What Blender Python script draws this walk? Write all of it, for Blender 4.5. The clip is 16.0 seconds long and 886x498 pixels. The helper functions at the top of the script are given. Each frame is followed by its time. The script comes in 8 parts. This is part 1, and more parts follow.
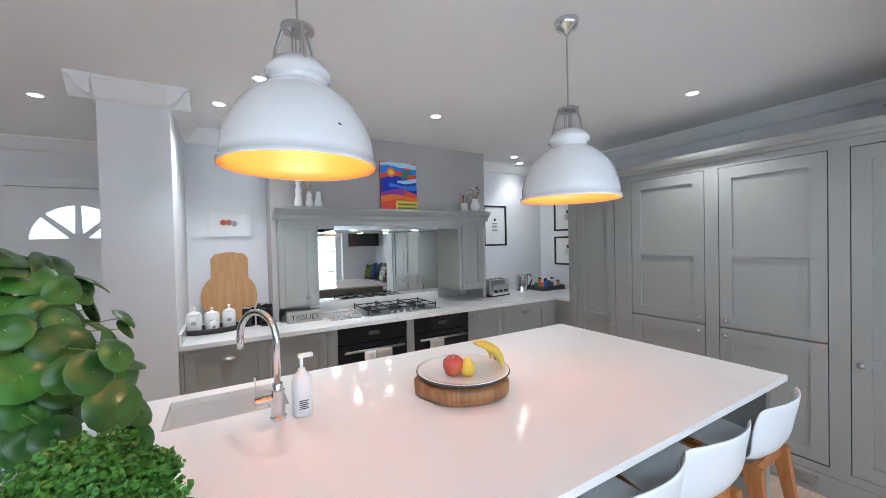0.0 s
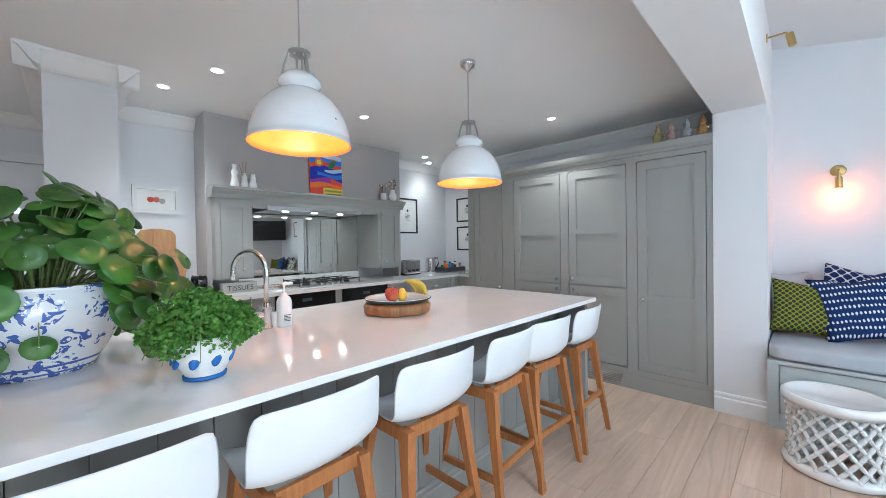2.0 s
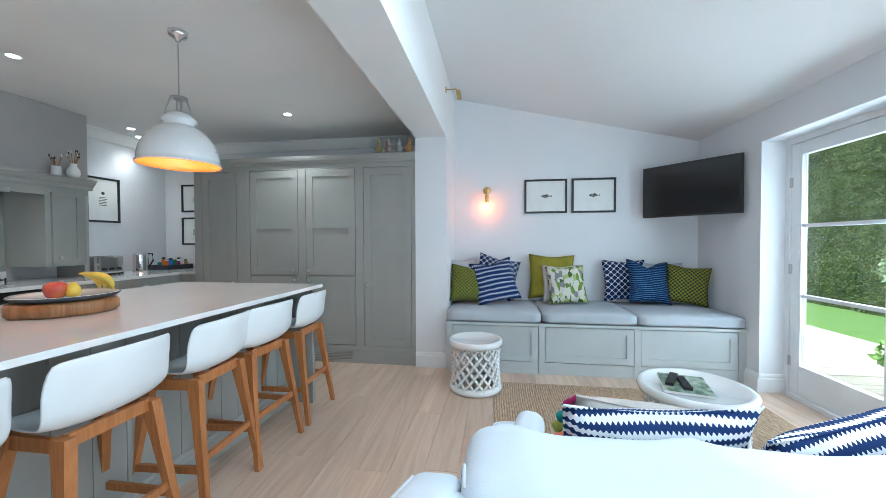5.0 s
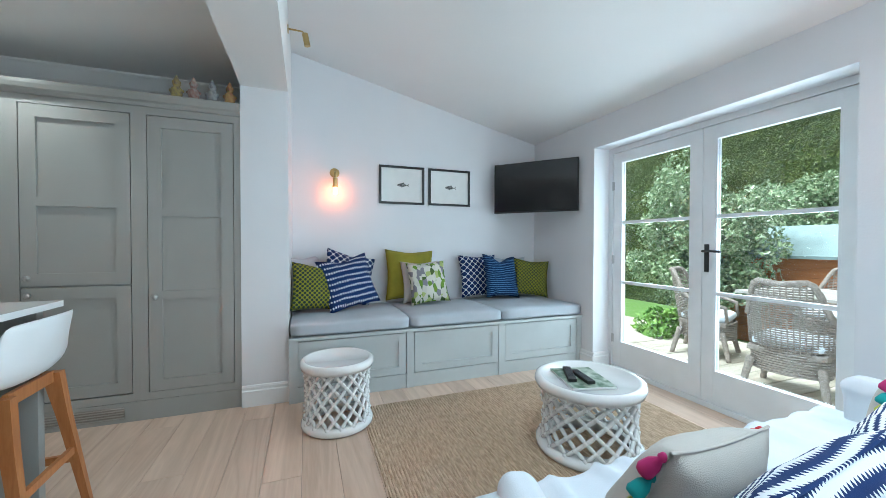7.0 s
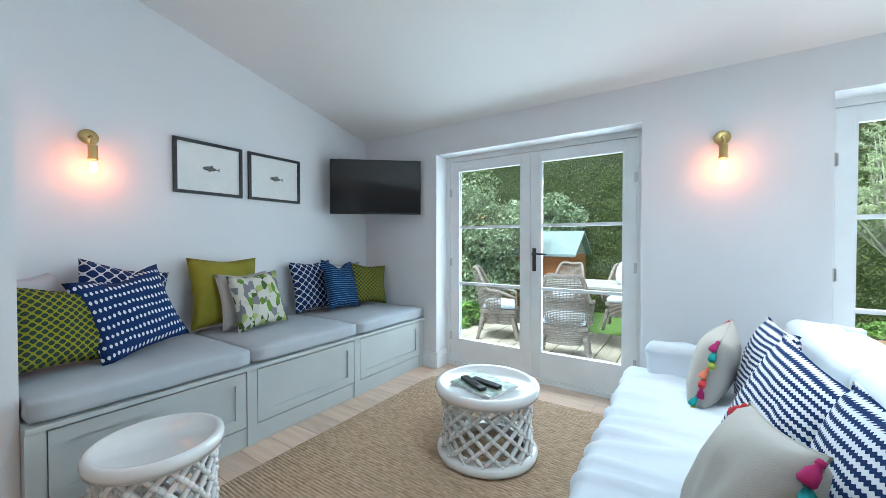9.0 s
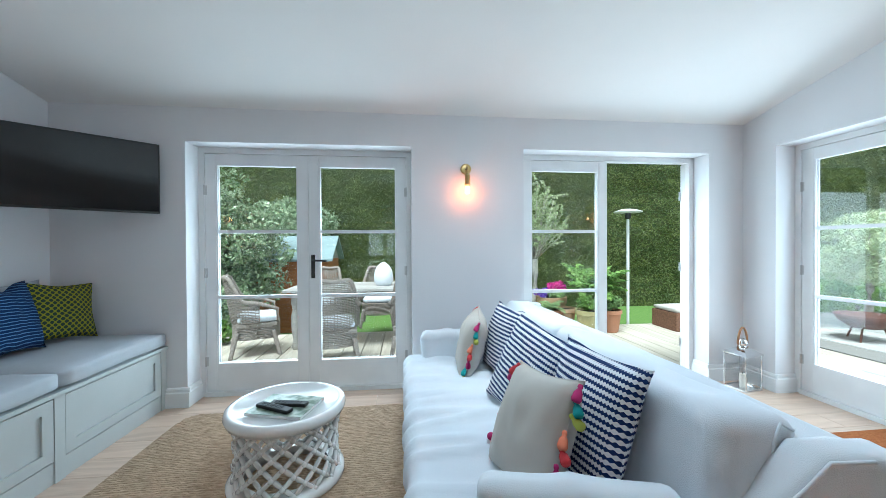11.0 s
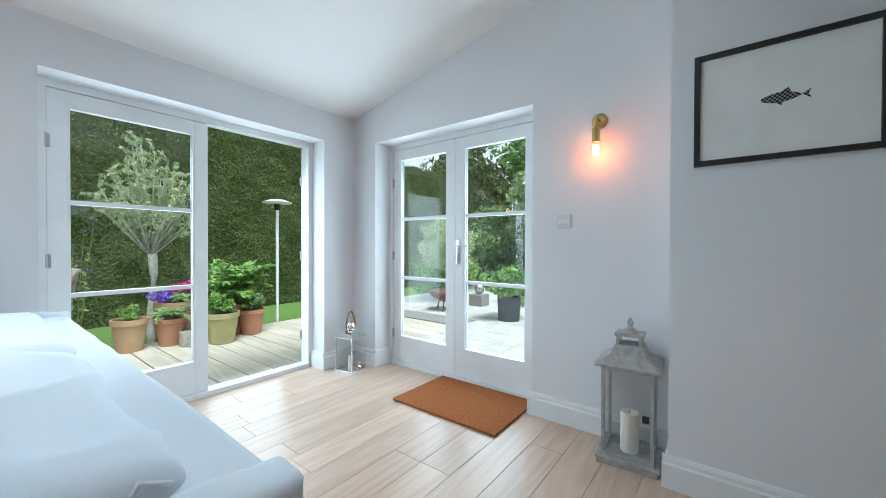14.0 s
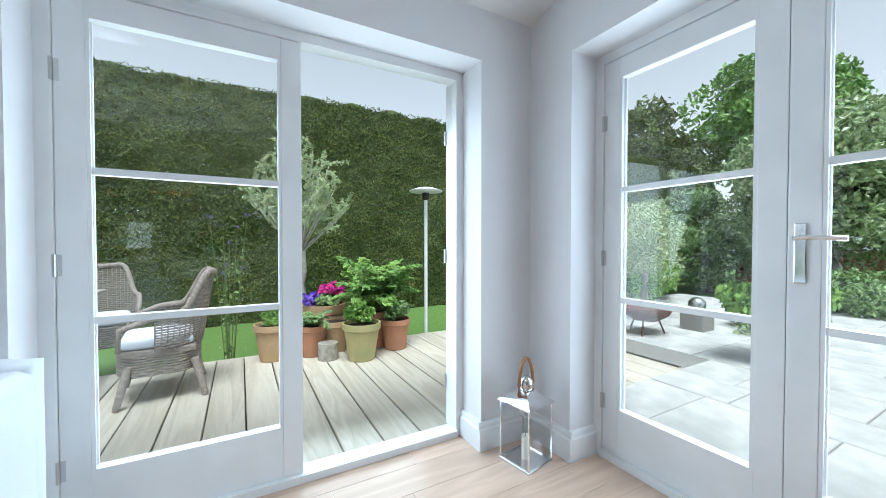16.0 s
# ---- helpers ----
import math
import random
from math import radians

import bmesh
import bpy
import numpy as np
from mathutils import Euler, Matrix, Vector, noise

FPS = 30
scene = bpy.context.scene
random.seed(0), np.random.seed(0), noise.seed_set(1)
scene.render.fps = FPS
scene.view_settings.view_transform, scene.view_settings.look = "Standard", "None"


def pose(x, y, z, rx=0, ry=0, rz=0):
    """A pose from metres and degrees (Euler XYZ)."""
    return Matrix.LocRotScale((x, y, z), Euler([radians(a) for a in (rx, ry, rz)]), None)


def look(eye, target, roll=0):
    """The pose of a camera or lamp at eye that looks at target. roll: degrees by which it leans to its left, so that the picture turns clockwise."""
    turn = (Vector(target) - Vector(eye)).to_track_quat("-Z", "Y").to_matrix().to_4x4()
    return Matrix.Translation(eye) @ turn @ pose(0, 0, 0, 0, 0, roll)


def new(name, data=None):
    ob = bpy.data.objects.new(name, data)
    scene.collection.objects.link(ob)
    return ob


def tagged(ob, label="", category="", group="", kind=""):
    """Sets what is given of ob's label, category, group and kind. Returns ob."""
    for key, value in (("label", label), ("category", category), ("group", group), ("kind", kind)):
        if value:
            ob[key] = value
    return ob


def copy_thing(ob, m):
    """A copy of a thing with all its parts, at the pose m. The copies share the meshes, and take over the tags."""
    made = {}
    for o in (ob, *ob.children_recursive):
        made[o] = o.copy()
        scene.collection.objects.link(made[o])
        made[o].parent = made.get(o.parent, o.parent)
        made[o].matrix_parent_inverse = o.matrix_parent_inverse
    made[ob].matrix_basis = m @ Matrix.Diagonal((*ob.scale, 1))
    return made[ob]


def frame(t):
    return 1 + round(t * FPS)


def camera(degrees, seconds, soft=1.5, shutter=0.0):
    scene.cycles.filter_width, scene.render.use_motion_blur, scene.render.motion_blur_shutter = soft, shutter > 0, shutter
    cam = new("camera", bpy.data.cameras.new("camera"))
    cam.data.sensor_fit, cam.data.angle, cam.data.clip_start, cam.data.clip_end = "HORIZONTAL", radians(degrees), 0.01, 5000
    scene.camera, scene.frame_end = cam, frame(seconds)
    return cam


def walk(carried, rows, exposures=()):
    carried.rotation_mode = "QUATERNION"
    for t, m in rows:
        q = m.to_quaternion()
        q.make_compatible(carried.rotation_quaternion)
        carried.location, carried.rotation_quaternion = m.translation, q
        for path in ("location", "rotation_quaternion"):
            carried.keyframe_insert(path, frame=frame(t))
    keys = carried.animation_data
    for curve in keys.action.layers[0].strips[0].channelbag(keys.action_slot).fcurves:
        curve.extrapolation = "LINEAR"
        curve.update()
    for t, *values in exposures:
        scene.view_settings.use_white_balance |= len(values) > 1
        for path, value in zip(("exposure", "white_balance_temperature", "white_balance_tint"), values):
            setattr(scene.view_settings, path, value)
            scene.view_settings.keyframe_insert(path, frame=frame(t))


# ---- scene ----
cam = camera(100.8, 16.0, 0.85)
PATH = [
    (0, (0.207, 0.129, 1.531), (1.224, 1.851, 1.498), -1.3),
    (0.5, (0.073, 0.001, 1.497), (1.208, 1.648, 1.467), -1.1),
    (1, (-0.06, -0.115, 1.449), (1.214, 1.427, 1.421), -1.1),
    (1.5, (-0.182, -0.23, 1.382), (1.218, 1.198, 1.354), -1.0),
    (2, (-0.317, -0.306, 1.316), (1.112, 1.093, 1.29), -0.9),
    (2.5, (-0.42, -0.373, 1.267), (1.017, 1.019, 1.24), -0.9),
    (3, (-0.482, -0.444, 1.231), (1.031, 0.864, 1.203), -0.9),
    (3.5, (-0.51, -0.535, 1.222), (1.142, 0.592, 1.194), -0.8),
    (4, (-0.538, -0.607, 1.229), (1.261, 0.267, 1.197), -0.7),
    (4.5, (-0.516, -0.648, 1.249), (1.399, -0.074, 1.215), -0.4),
    (7, (0.231, -0.246, 1.17), (2.103, -0.949, 1.139), 0.1),
    (7.5, (0.323, -0.13, 1.136), (2.071, -1.101, 1.131), 0.2),
    (8, (0.478, 0.042, 1.155), (2.045, -1.201, 1.145), 0.2),
    (10.5, (1.37, 0.203, 1.261), (1.546, -1.789, 1.227), -0.3),
    (11, (1.271, 0.267, 1.238), (1.055, -1.721, 1.22), -0.3),
    (11.5, (1.197, 0.35, 1.268), (0.583, -1.553, 1.231), -0.0),
    (12, (1.115, 0.391, 1.225), (0.137, -1.354, 1.205), 0.1),
    (12.5, (1.008, 0.394, 1.154), (-0.291, -1.127, 1.143), 0.3),
    (13, (0.862, 0.381, 1.131), (-0.698, -0.87, 1.124), 0.3),
    (13.5, (0.684, 0.278, 1.125), (-0.978, -0.834, 1.111), 0.3),
    (14, (0.472, 0.088, 1.118), (-1.11, -1.135, 1.099), 0.2),
    (14.5, (0.263, -0.157, 1.123), (-1.178, -1.544, 1.096), 0.2),
    (15, (0.036, -0.444, 1.092), (-1.246, -1.978, 1.065), 0.2),
    (15.5, (-0.154, -0.808, 1.096), (-1.306, -2.443, 1.059), 0.2),
    (16, (-0.365, -1.171, 1.103), (-1.333, -2.921, 1.067), -0.0),
]
EXPOSURES = [(0.0, 1.32, 5600, 5), (3.0, 1.34, 5550, 2), (4.5, 1.16, 5450, -1), (8.0, 1.06, 5500, -4), (10.5, 0.82, 5450, -3), (12.5, 0.56, 5550, -3), (14.0, 0.44, 5600, -2), (16.0, 0.38, 5600, 1)]
walk(cam, [(t, look(eye, target, roll)) for t, eye, target, roll in PATH], EXPOSURES)

# ---- light ----
world = bpy.data.worlds.new("world")
scene.world = world
world.use_nodes = True
wn = world.node_tree
sky = wn.nodes.new("ShaderNodeTexSky")
sky.sky_type, sky.sun_disc = "NISHITA", False
sky.sun_elevation, sky.sun_rotation = radians(69), radians(20)
sky.air_density, sky.dust_density, sky.ozone_density = 1.0, 1.0, 2.0
wn.nodes["Background"].inputs["Strength"].default_value = 0.15
haze = wn.nodes.new("ShaderNodeHueSaturation")
haze.inputs["Saturation"].default_value = 0.10
wn.links.new(sky.outputs[0], haze.inputs["Color"])
wn.links.new(haze.outputs[0], wn.nodes["Background"].inputs["Color"])

sun = new("sun", bpy.data.lights.new("sun", "SUN"))
sun.data.energy, sun.data.angle, sun.data.color = 3.4, radians(30), (1.0, 0.97, 0.92)
sun.matrix_world = look((1.2, 3.2, 9), (0, 0, 0))


def area_lamp(name, eye, target, w, h, power, color=(1, 1, 1)):
    d = bpy.data.lights.new(name, "AREA")
    d.shape, d.size, d.size_y, d.energy, d.color = "RECTANGLE", w, h, power, color
    ob = new(name, d)
    ob.matrix_world = look(eye, target)
    return ob


DAY = (0.84, 0.93, 1.0)
area_lamp("daylight_a", (2.07, -3.30, 1.0), (2.07, -1.4, 0.52), 1.7, 1.6, 28, DAY)
area_lamp("daylight_b", (-0.61, -3.30, 1.0), (-0.61, -1.4, 0.52), 1.7, 1.6, 27, DAY)
area_lamp("daylight_c", (-2.38, -1.70, 1.0), (-0.5, -1.7, 0.52), 1.5, 1.6, 29, DAY)
area_lamp("daylight_roof", (0.73, -1.25, 2.85), (0.73, -1.1, 0), 0.7, 0.8, 16, DAY)


def point_lamp(name, at, power, color, r=0.03):
    d = bpy.data.lights.new(name, "POINT")
    d.energy, d.color, d.shadow_soft_size = power, color, r
    ob = new(name, d)
    ob.location = at
    return ob


def spot_lamp(name, at, power, color, angle=110):
    d = bpy.data.lights.new(name, "SPOT")
    d.energy, d.color, d.shadow_soft_size, d.spot_size, d.spot_blend = power, color, 0.03, radians(angle), 0.8
    ob = new(name, d)
    ob.location = at
    return ob


# ---- materials ----
def mat(name, color, rough=0.5, metal=0.0, color2=None, scale=6.0, bump=0.0, bscale=60.0, detail=4.0, stretch=(1, 1, 1), coat=0.0, spec=0.5, rvar=0.0):
    m = bpy.data.materials.new(name)
    m.use_nodes = True
    n, l = m.node_tree.nodes, m.node_tree.links
    b = n["Principled BSDF"]
    b.inputs["Roughness"].default_value, b.inputs["Metallic"].default_value = rough, metal
    b.inputs["Coat Weight"].default_value, b.inputs["Specular IOR Level"].default_value = coat, spec
    b.inputs["Coat Roughness"].default_value = 0.05
    tc, mp = n.new("ShaderNodeTexCoord"), n.new("ShaderNodeMapping")
    mp.inputs["Scale"].default_value = stretch
    l.new(tc.outputs["Object"], mp.inputs["Vector"])
    nz = n.new("ShaderNodeTexNoise")
    nz.inputs["Scale"].default_value, nz.inputs["Detail"].default_value = scale, detail
    l.new(mp.outputs[0], nz.inputs["Vector"])
    c2 = color2 or tuple(c * 0.93 for c in color)
    mx = n.new("ShaderNodeMix")
    mx.data_type = "RGBA"
    mx.inputs[6].default_value, mx.inputs[7].default_value = (*color, 1), (*c2, 1)
    ramp = n.new("ShaderNodeMapRange")
    ramp.inputs[1].default_value, ramp.inputs[2].default_value = 0.35, 0.65
    l.new(nz.outputs[0], ramp.inputs[0])
    l.new(ramp.outputs[0], mx.inputs[0])
    l.new(mx.outputs[2], b.inputs["Base Color"])
    if rvar:
        rr = n.new("ShaderNodeMapRange")
        rr.inputs[3].default_value, rr.inputs[4].default_value = rough - rvar, rough + rvar
        l.new(nz.outputs[0], rr.inputs[0])
        l.new(rr.outputs[0], b.inputs["Roughness"])
    if bump:
        nb, bp = n.new("ShaderNodeTexNoise"), n.new("ShaderNodeBump")
        nb.inputs["Scale"].default_value, nb.inputs["Detail"].default_value = bscale, 3
        l.new(mp.outputs[0], nb.inputs["Vector"])
        bp.inputs["Strength"].default_value, bp.inputs["Distance"].default_value = bump, 0.005
        l.new(nb.outputs[0], bp.inputs["Height"])
        l.new(bp.outputs[0], b.inputs["Normal"])
    return m


def emit(name, color, strength):
    m = bpy.data.materials.new(name)
    m.use_nodes = True
    b = m.node_tree.nodes["Principled BSDF"]
    b.inputs["Base Color"].default_value = (*color, 1)
    b.inputs["Emission Color"].default_value, b.inputs["Emission Strength"].default_value = (*color, 1), strength
    return m


def glass_mat(name, tint=(1, 1, 1), rough=0.0):
    m = bpy.data.materials.new(name)
    m.use_nodes = True
    n, l = m.node_tree.nodes, m.node_tree.links
    n.remove(n["Principled BSDF"])
    tr, gl, fr, mx = n.new("ShaderNodeBsdfTransparent"), n.new("ShaderNodeBsdfGlossy"), n.new("ShaderNodeLayerWeight"), n.new("ShaderNodeMixShader")
    tr.inputs[0].default_value = (*tint, 1)
    gl.inputs["Roughness"].default_value = rough
    fr.inputs["Blend"].default_value = 0.5
    pw, ad = n.new("ShaderNodeMath"), n.new("ShaderNodeMath")
    pw.operation, ad.operation = "POWER", "MULTIPLY_ADD"
    pw.inputs[1].default_value, ad.inputs[1].default_value, ad.inputs[2].default_value = 5.0, 0.9, 0.035
    l.new(fr.outputs["Facing"], pw.inputs[0])
    l.new(pw.outputs[0], ad.inputs[0])
    l.new(ad.outputs[0], mx.inputs[0])
    l.new(tr.outputs[0], mx.inputs[1])
    l.new(gl.outputs[0], mx.inputs[2])
    l.new(mx.outputs[0], n["Material Output"].inputs[0])
    return m


def wood_mat(name, c1, c2, rough=0.45, axis=0, random=0.0, ring=14.0, bump=0.1):
    """Wood with long grain along an axis of the object, and a shift from board to board."""
    m = bpy.data.materials.new(name)
    m.use_nodes = True
    n, l = m.node_tree.nodes, m.node_tree.links
    b = n["Principled BSDF"]
    b.inputs["Roughness"].default_value = rough
    tc, mp, info = n.new("ShaderNodeTexCoord"), n.new("ShaderNodeMapping"), n.new("ShaderNodeObjectInfo")
    s = [1.0, 1.0, 1.0]
    s[axis] = 0.09
    mp.inputs["Scale"].default_value = s
    add = n.new("ShaderNodeVectorMath")
    add.operation = "ADD"
    sc = n.new("ShaderNodeMath")
    sc.operation = "MULTIPLY"
    sc.inputs[1].default_value = 37.0
    l.new(info.outputs["Random"], sc.inputs[0])
    l.new(tc.outputs["Object"], mp.inputs[0])
    l.new(mp.outputs[0], add.inputs[0])
    l.new(sc.outputs[0], add.inputs[1])
    nz, fine = n.new("ShaderNodeTexNoise"), n.new("ShaderNodeTexNoise")
    nz.inputs["Scale"].default_value, nz.inputs["Detail"].default_value, nz.inputs["Distortion"].default_value = ring * 0.5, 3, 1.2
    fine.inputs["Scale"].default_value, fine.inputs["Detail"].default_value = ring * 9, 4
    l.new(add.outputs[0], nz.inputs["Vector"])
    l.new(add.outputs[0], fine.inputs["Vector"])
    mul = n.new("ShaderNodeMath")
    mul.operation = "MULTIPLY"
    mul.inputs[1].default_value = 9.0
    frac = n.new("ShaderNodeMath")
    frac.operation = "PINGPONG"
    frac.inputs[1].default_value = 1.0
    l.new(nz.outputs[0], mul.inputs[0])
    l.new(mul.outputs[0], frac.inputs[0])
    mixf = n.new("ShaderNodeMath")
    mixf.operation = "MULTIPLY_ADD"
    mixf.inputs[1].default_value, mixf.inputs[2].default_value = 0.55, 0.0
    l.new(frac.outputs[0], mixf.inputs[0])
    av = n.new("ShaderNodeMath")
    av.operation = "MULTIPLY_ADD"
    av.inputs[1].default_value = 0.5
    l.new(fine.outputs[0], av.inputs[0])
    l.new(mixf.outputs[0], av.inputs[2])
    mx = n.new("ShaderNodeMix")
    mx.data_type = "RGBA"
    mx.inputs[6].default_value, mx.inputs[7].default_value = (*c1, 1), (*c2, 1)
    l.new(av.outputs[0], mx.inputs[0])
    hv = n.new("ShaderNodeHueSaturation")
    vr = n.new("ShaderNodeMapRange")
    vr.inputs[3].default_value, vr.inputs[4].default_value = 1 - random, 1 + random
    l.new(info.outputs["Random"], vr.inputs[0])
    l.new(vr.outputs[0], hv.inputs["Value"])
    l.new(mx.outputs[2], hv.inputs["Color"])
    l.new(hv.outputs[0], b.inputs["Base Color"])
    bp = n.new("ShaderNodeBump")
    bp.inputs["Strength"].default_value, bp.inputs["Distance"].default_value = bump, 0.003
    l.new(fine.outputs[0], bp.inputs["Height"])
    l.new(bp.outputs[0], b.inputs["Normal"])
    return m


M = {}
M["wall"] = mat("wall_paint", (0.74, 0.74, 0.76), 0.7, color2=(0.72, 0.72, 0.74), scale=2, bump=0.12, bscale=90)
M["ceiling"] = mat("ceiling_paint", (0.80, 0.79, 0.78), 0.8, color2=(0.78, 0.77, 0.76), scale=1.5, bump=0.08, bscale=70)
M["trim"] = mat("trim_paint", (0.80, 0.81, 0.82), 0.35, scale=4, bump=0.05)
M["grey"] = mat("grey_cabinet_paint", (0.335, 0.335, 0.315), 0.42, color2=(0.32, 0.32, 0.30), scale=3, bump=0.12, bscale=140)
M["taupe"] = mat("taupe_chimney_paint", (0.44, 0.42, 0.41), 0.7, scale=2, bump=0.1, bscale=90)
M["benchgrey"] = mat("bench_paint", (0.50, 0.53, 0.53), 0.42, scale=3, bump=0.1, bscale=140)
M["quartz"] = mat("white_quartz", (0.80, 0.79, 0.78), 0.09, color2=(0.77, 0.76, 0.75), scale=3, coat=0.3)
M["sink"] = mat("sink_ceramic", (0.78, 0.77, 0.75), 0.18)
M["white"] = mat("white_plastic", (0.80, 0.81, 0.82), 0.32, scale=3)
M["white_gloss"] = mat("white_glaze", (0.80, 0.80, 0.79), 0.12, coat=0.5)
M["enamel"] = mat("white_enamel", (0.82, 0.83, 0.84), 0.22, coat=0.4)
M["orange"] = mat("orange_lacquer", (0.85, 0.27, 0.055), 0.35)
M["chrome"] = mat("chrome", (0.75, 0.75, 0.76), 0.08, 1.0)
M["steel"] = mat("brushed_steel", (0.55, 0.55, 0.55), 0.28, 1.0, stretch=(1, 30, 1), scale=20)
M["brass"] = mat("aged_brass", (0.58, 0.42, 0.18), 0.28, 1.0, scale=20)
M["black"] = mat("black_gloss", (0.012, 0.012, 0.013), 0.12)
M["blackmat"] = mat("black_matt", (0.02, 0.02, 0.02), 0.55)
M["iron"] = mat("cast_iron", (0.03, 0.03, 0.03), 0.6, bump=0.3, bscale=200)
M["oak"] = wood_mat("stool_oak", (0.48, 0.20, 0.065), (0.34, 0.12, 0.035), 0.42, 2, 0.08, 30)
M["floor"] = wood_mat("oak_board", (0.68, 0.515, 0.40), (0.50, 0.355, 0.26), 0.30, 0, 0.09, 12, 0.12)
M["board"] = wood_mat("chopping_board", (0.52, 0.30, 0.13), (0.40, 0.20, 0.08), 0.5, 2, 0.1, 14)
M["slabwood"] = wood_mat("log_slab", (0.42, 0.20, 0.08), (0.18, 0.08, 0.03), 0.5, 2, 0.1, 16, 0.5)
M["deck"] = wood_mat("weathered_deck", (0.64, 0.59, 0.50), (0.44, 0.39, 0.30), 0.7, 1, 0.12, 10, 0.4)
M["linen"] = mat("white_cotton", (0.72, 0.76, 0.81), 0.9, color2=(0.68, 0.72, 0.78), scale=2, bump=0.35, bscale=350, spec=0.2)
M["bcush"] = mat("bench_cushion_cotton", (0.48, 0.51, 0.55), 0.9, bump=0.3, bscale=400, spec=0.2)
M["beige"] = mat("beige_linen", (0.52, 0.49, 0.45), 0.95, bump=0.4, bscale=400, spec=0.1)
M["olive"] = mat("olive_velvet", (0.29, 0.255, 0.018), 0.8, color2=(0.22, 0.20, 0.012), bump=0.2, bscale=300)
M["frame"] = mat("black_frame", (0.02, 0.02, 0.02), 0.4)
M["paper"] = mat("white_paper", (0.80, 0.80, 0.78), 0.8)
M["mirror"] = mat("mirror", (0.62, 0.62, 0.58), 0.01, 1.0, color2=(0.62, 0.62, 0.58))
M["glass"] = glass_mat("pane_glass")
M["bulb"] = emit("bulb_glow", (1.0, 0.55, 0.24), 6.5)
M["led"] = emit("led_glow", (1.0, 0.93, 0.82), 14.0)
M["leaf"] = mat("pilea_leaf", (0.030, 0.115, 0.016), 0.36, color2=(0.07, 0.18, 0.024), scale=14, coat=0.05)
M["fern"] = mat("small_leaf", (0.10, 0.26, 0.027), 0.5, color2=(0.055, 0.165, 0.02), scale=30)
M["stem"] = mat("stem", (0.16, 0.22, 0.06), 0.5)
M["soil"] = mat("soil", (0.05, 0.035, 0.025), 0.95, bump=0.8, bscale=80)
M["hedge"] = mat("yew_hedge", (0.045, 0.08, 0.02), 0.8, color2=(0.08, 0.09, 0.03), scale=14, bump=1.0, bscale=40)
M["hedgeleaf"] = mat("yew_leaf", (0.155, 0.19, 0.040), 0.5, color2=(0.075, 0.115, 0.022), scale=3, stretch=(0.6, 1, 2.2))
M["bushleaf"] = mat("bush_leaf", (0.32, 0.44, 0.17), 0.45, color2=(0.10, 0.19, 0.055), scale=9)
M["holly"] = mat("variegated_leaf", (0.46, 0.52, 0.33), 0.35, color2=(0.10, 0.20, 0.07), scale=26, coat=0.3)
M["oliveleaf"] = mat("olive_tree_leaf", (0.56, 0.62, 0.36), 0.55, color2=(0.34, 0.44, 0.22), scale=9)
M["glossleaf"] = mat("evergreen_leaf", (0.46, 0.55, 0.27), 0.3, color2=(0.11, 0.20, 0.06), scale=10, coat=0.4)
M["treeleaf"] = mat("tree_leaf", (0.27, 0.43, 0.09), 0.55, color2=(0.10, 0.22, 0.035), scale=5)
M["bark"] = mat("pale_bark", (0.42, 0.39, 0.34), 0.9, color2=(0.25, 0.22, 0.18), scale=20, bump=0.8, bscale=60)
M["palebark"] = mat("whitewashed_bark", (0.62, 0.60, 0.52), 0.9, color2=(0.44, 0.42, 0.36), scale=20, bump=0.8, bscale=60)
M["grass"] = mat("lawn", (0.09, 0.18, 0.03), 0.9, color2=(0.14, 0.24, 0.05), scale=20, bump=1.0, bscale=150)
M["plate"] = mat("switch_plate", (0.66, 0.66, 0.67), 0.3)
M["mortar"] = mat("mortar", (0.26, 0.25, 0.23), 0.95, bump=0.4)
M["stone"] = mat("pale_sandstone", (0.58, 0.57, 0.54), 0.8, color2=(0.44, 0.44, 0.42), scale=5, bump=0.3, bscale=60)
M["terra"] = mat("terracotta", (0.46, 0.22, 0.12), 0.85, color2=(0.40, 0.20, 0.12), scale=8, bump=0.2)
M["terra2"] = mat("pale_terracotta", (0.50, 0.33, 0.20), 0.85, color2=(0.44, 0.30, 0.15), scale=8, bump=0.2)
M["glazed"] = mat("yellow_glazed_pot", (0.46, 0.40, 0.18), 0.5, color2=(0.36, 0.34, 0.16), scale=6)
M["slate"] = mat("slate_planter", (0.05, 0.055, 0.065), 0.7)
M["pink"] = mat("pink_flower", (0.75, 0.06, 0.28), 0.6, color2=(0.60, 0.03, 0.35), scale=10)
M["purple"] = mat("purple_flower", (0.20, 0.10, 0.60), 0.6)
M["rattan"] = mat("rattan", (0.36, 0.31, 0.27), 0.75, color2=(0.24, 0.20, 0.17), scale=40, bump=1.0, bscale=120)
M["brown_rattan"] = mat("brown_rattan", (0.24, 0.12, 0.07), 0.75, color2=(0.14, 0.07, 0.04), scale=40, bump=1.0, bscale=120)
M["shedwood"] = mat("shed_wood", (0.50, 0.20, 0.07), 0.7, color2=(0.38, 0.14, 0.05), scale=6, stretch=(0.2, 1, 4))
M["felt"] = mat("roof_felt", (0.26, 0.34, 0.34), 0.8, color2=(0.22, 0.29, 0.29), scale=4, bump=0.5)
M["rust"] = mat("rusted_steel", (0.14, 0.06, 0.04), 0.8, color2=(0.09, 0.04, 0.03), scale=20)
M["coir"] = mat("coir_mat", (0.40, 0.15, 0.055), 1.0, color2=(0.30, 0.10, 0.035), scale=60, bump=1.0, bscale=350, spec=0.1)
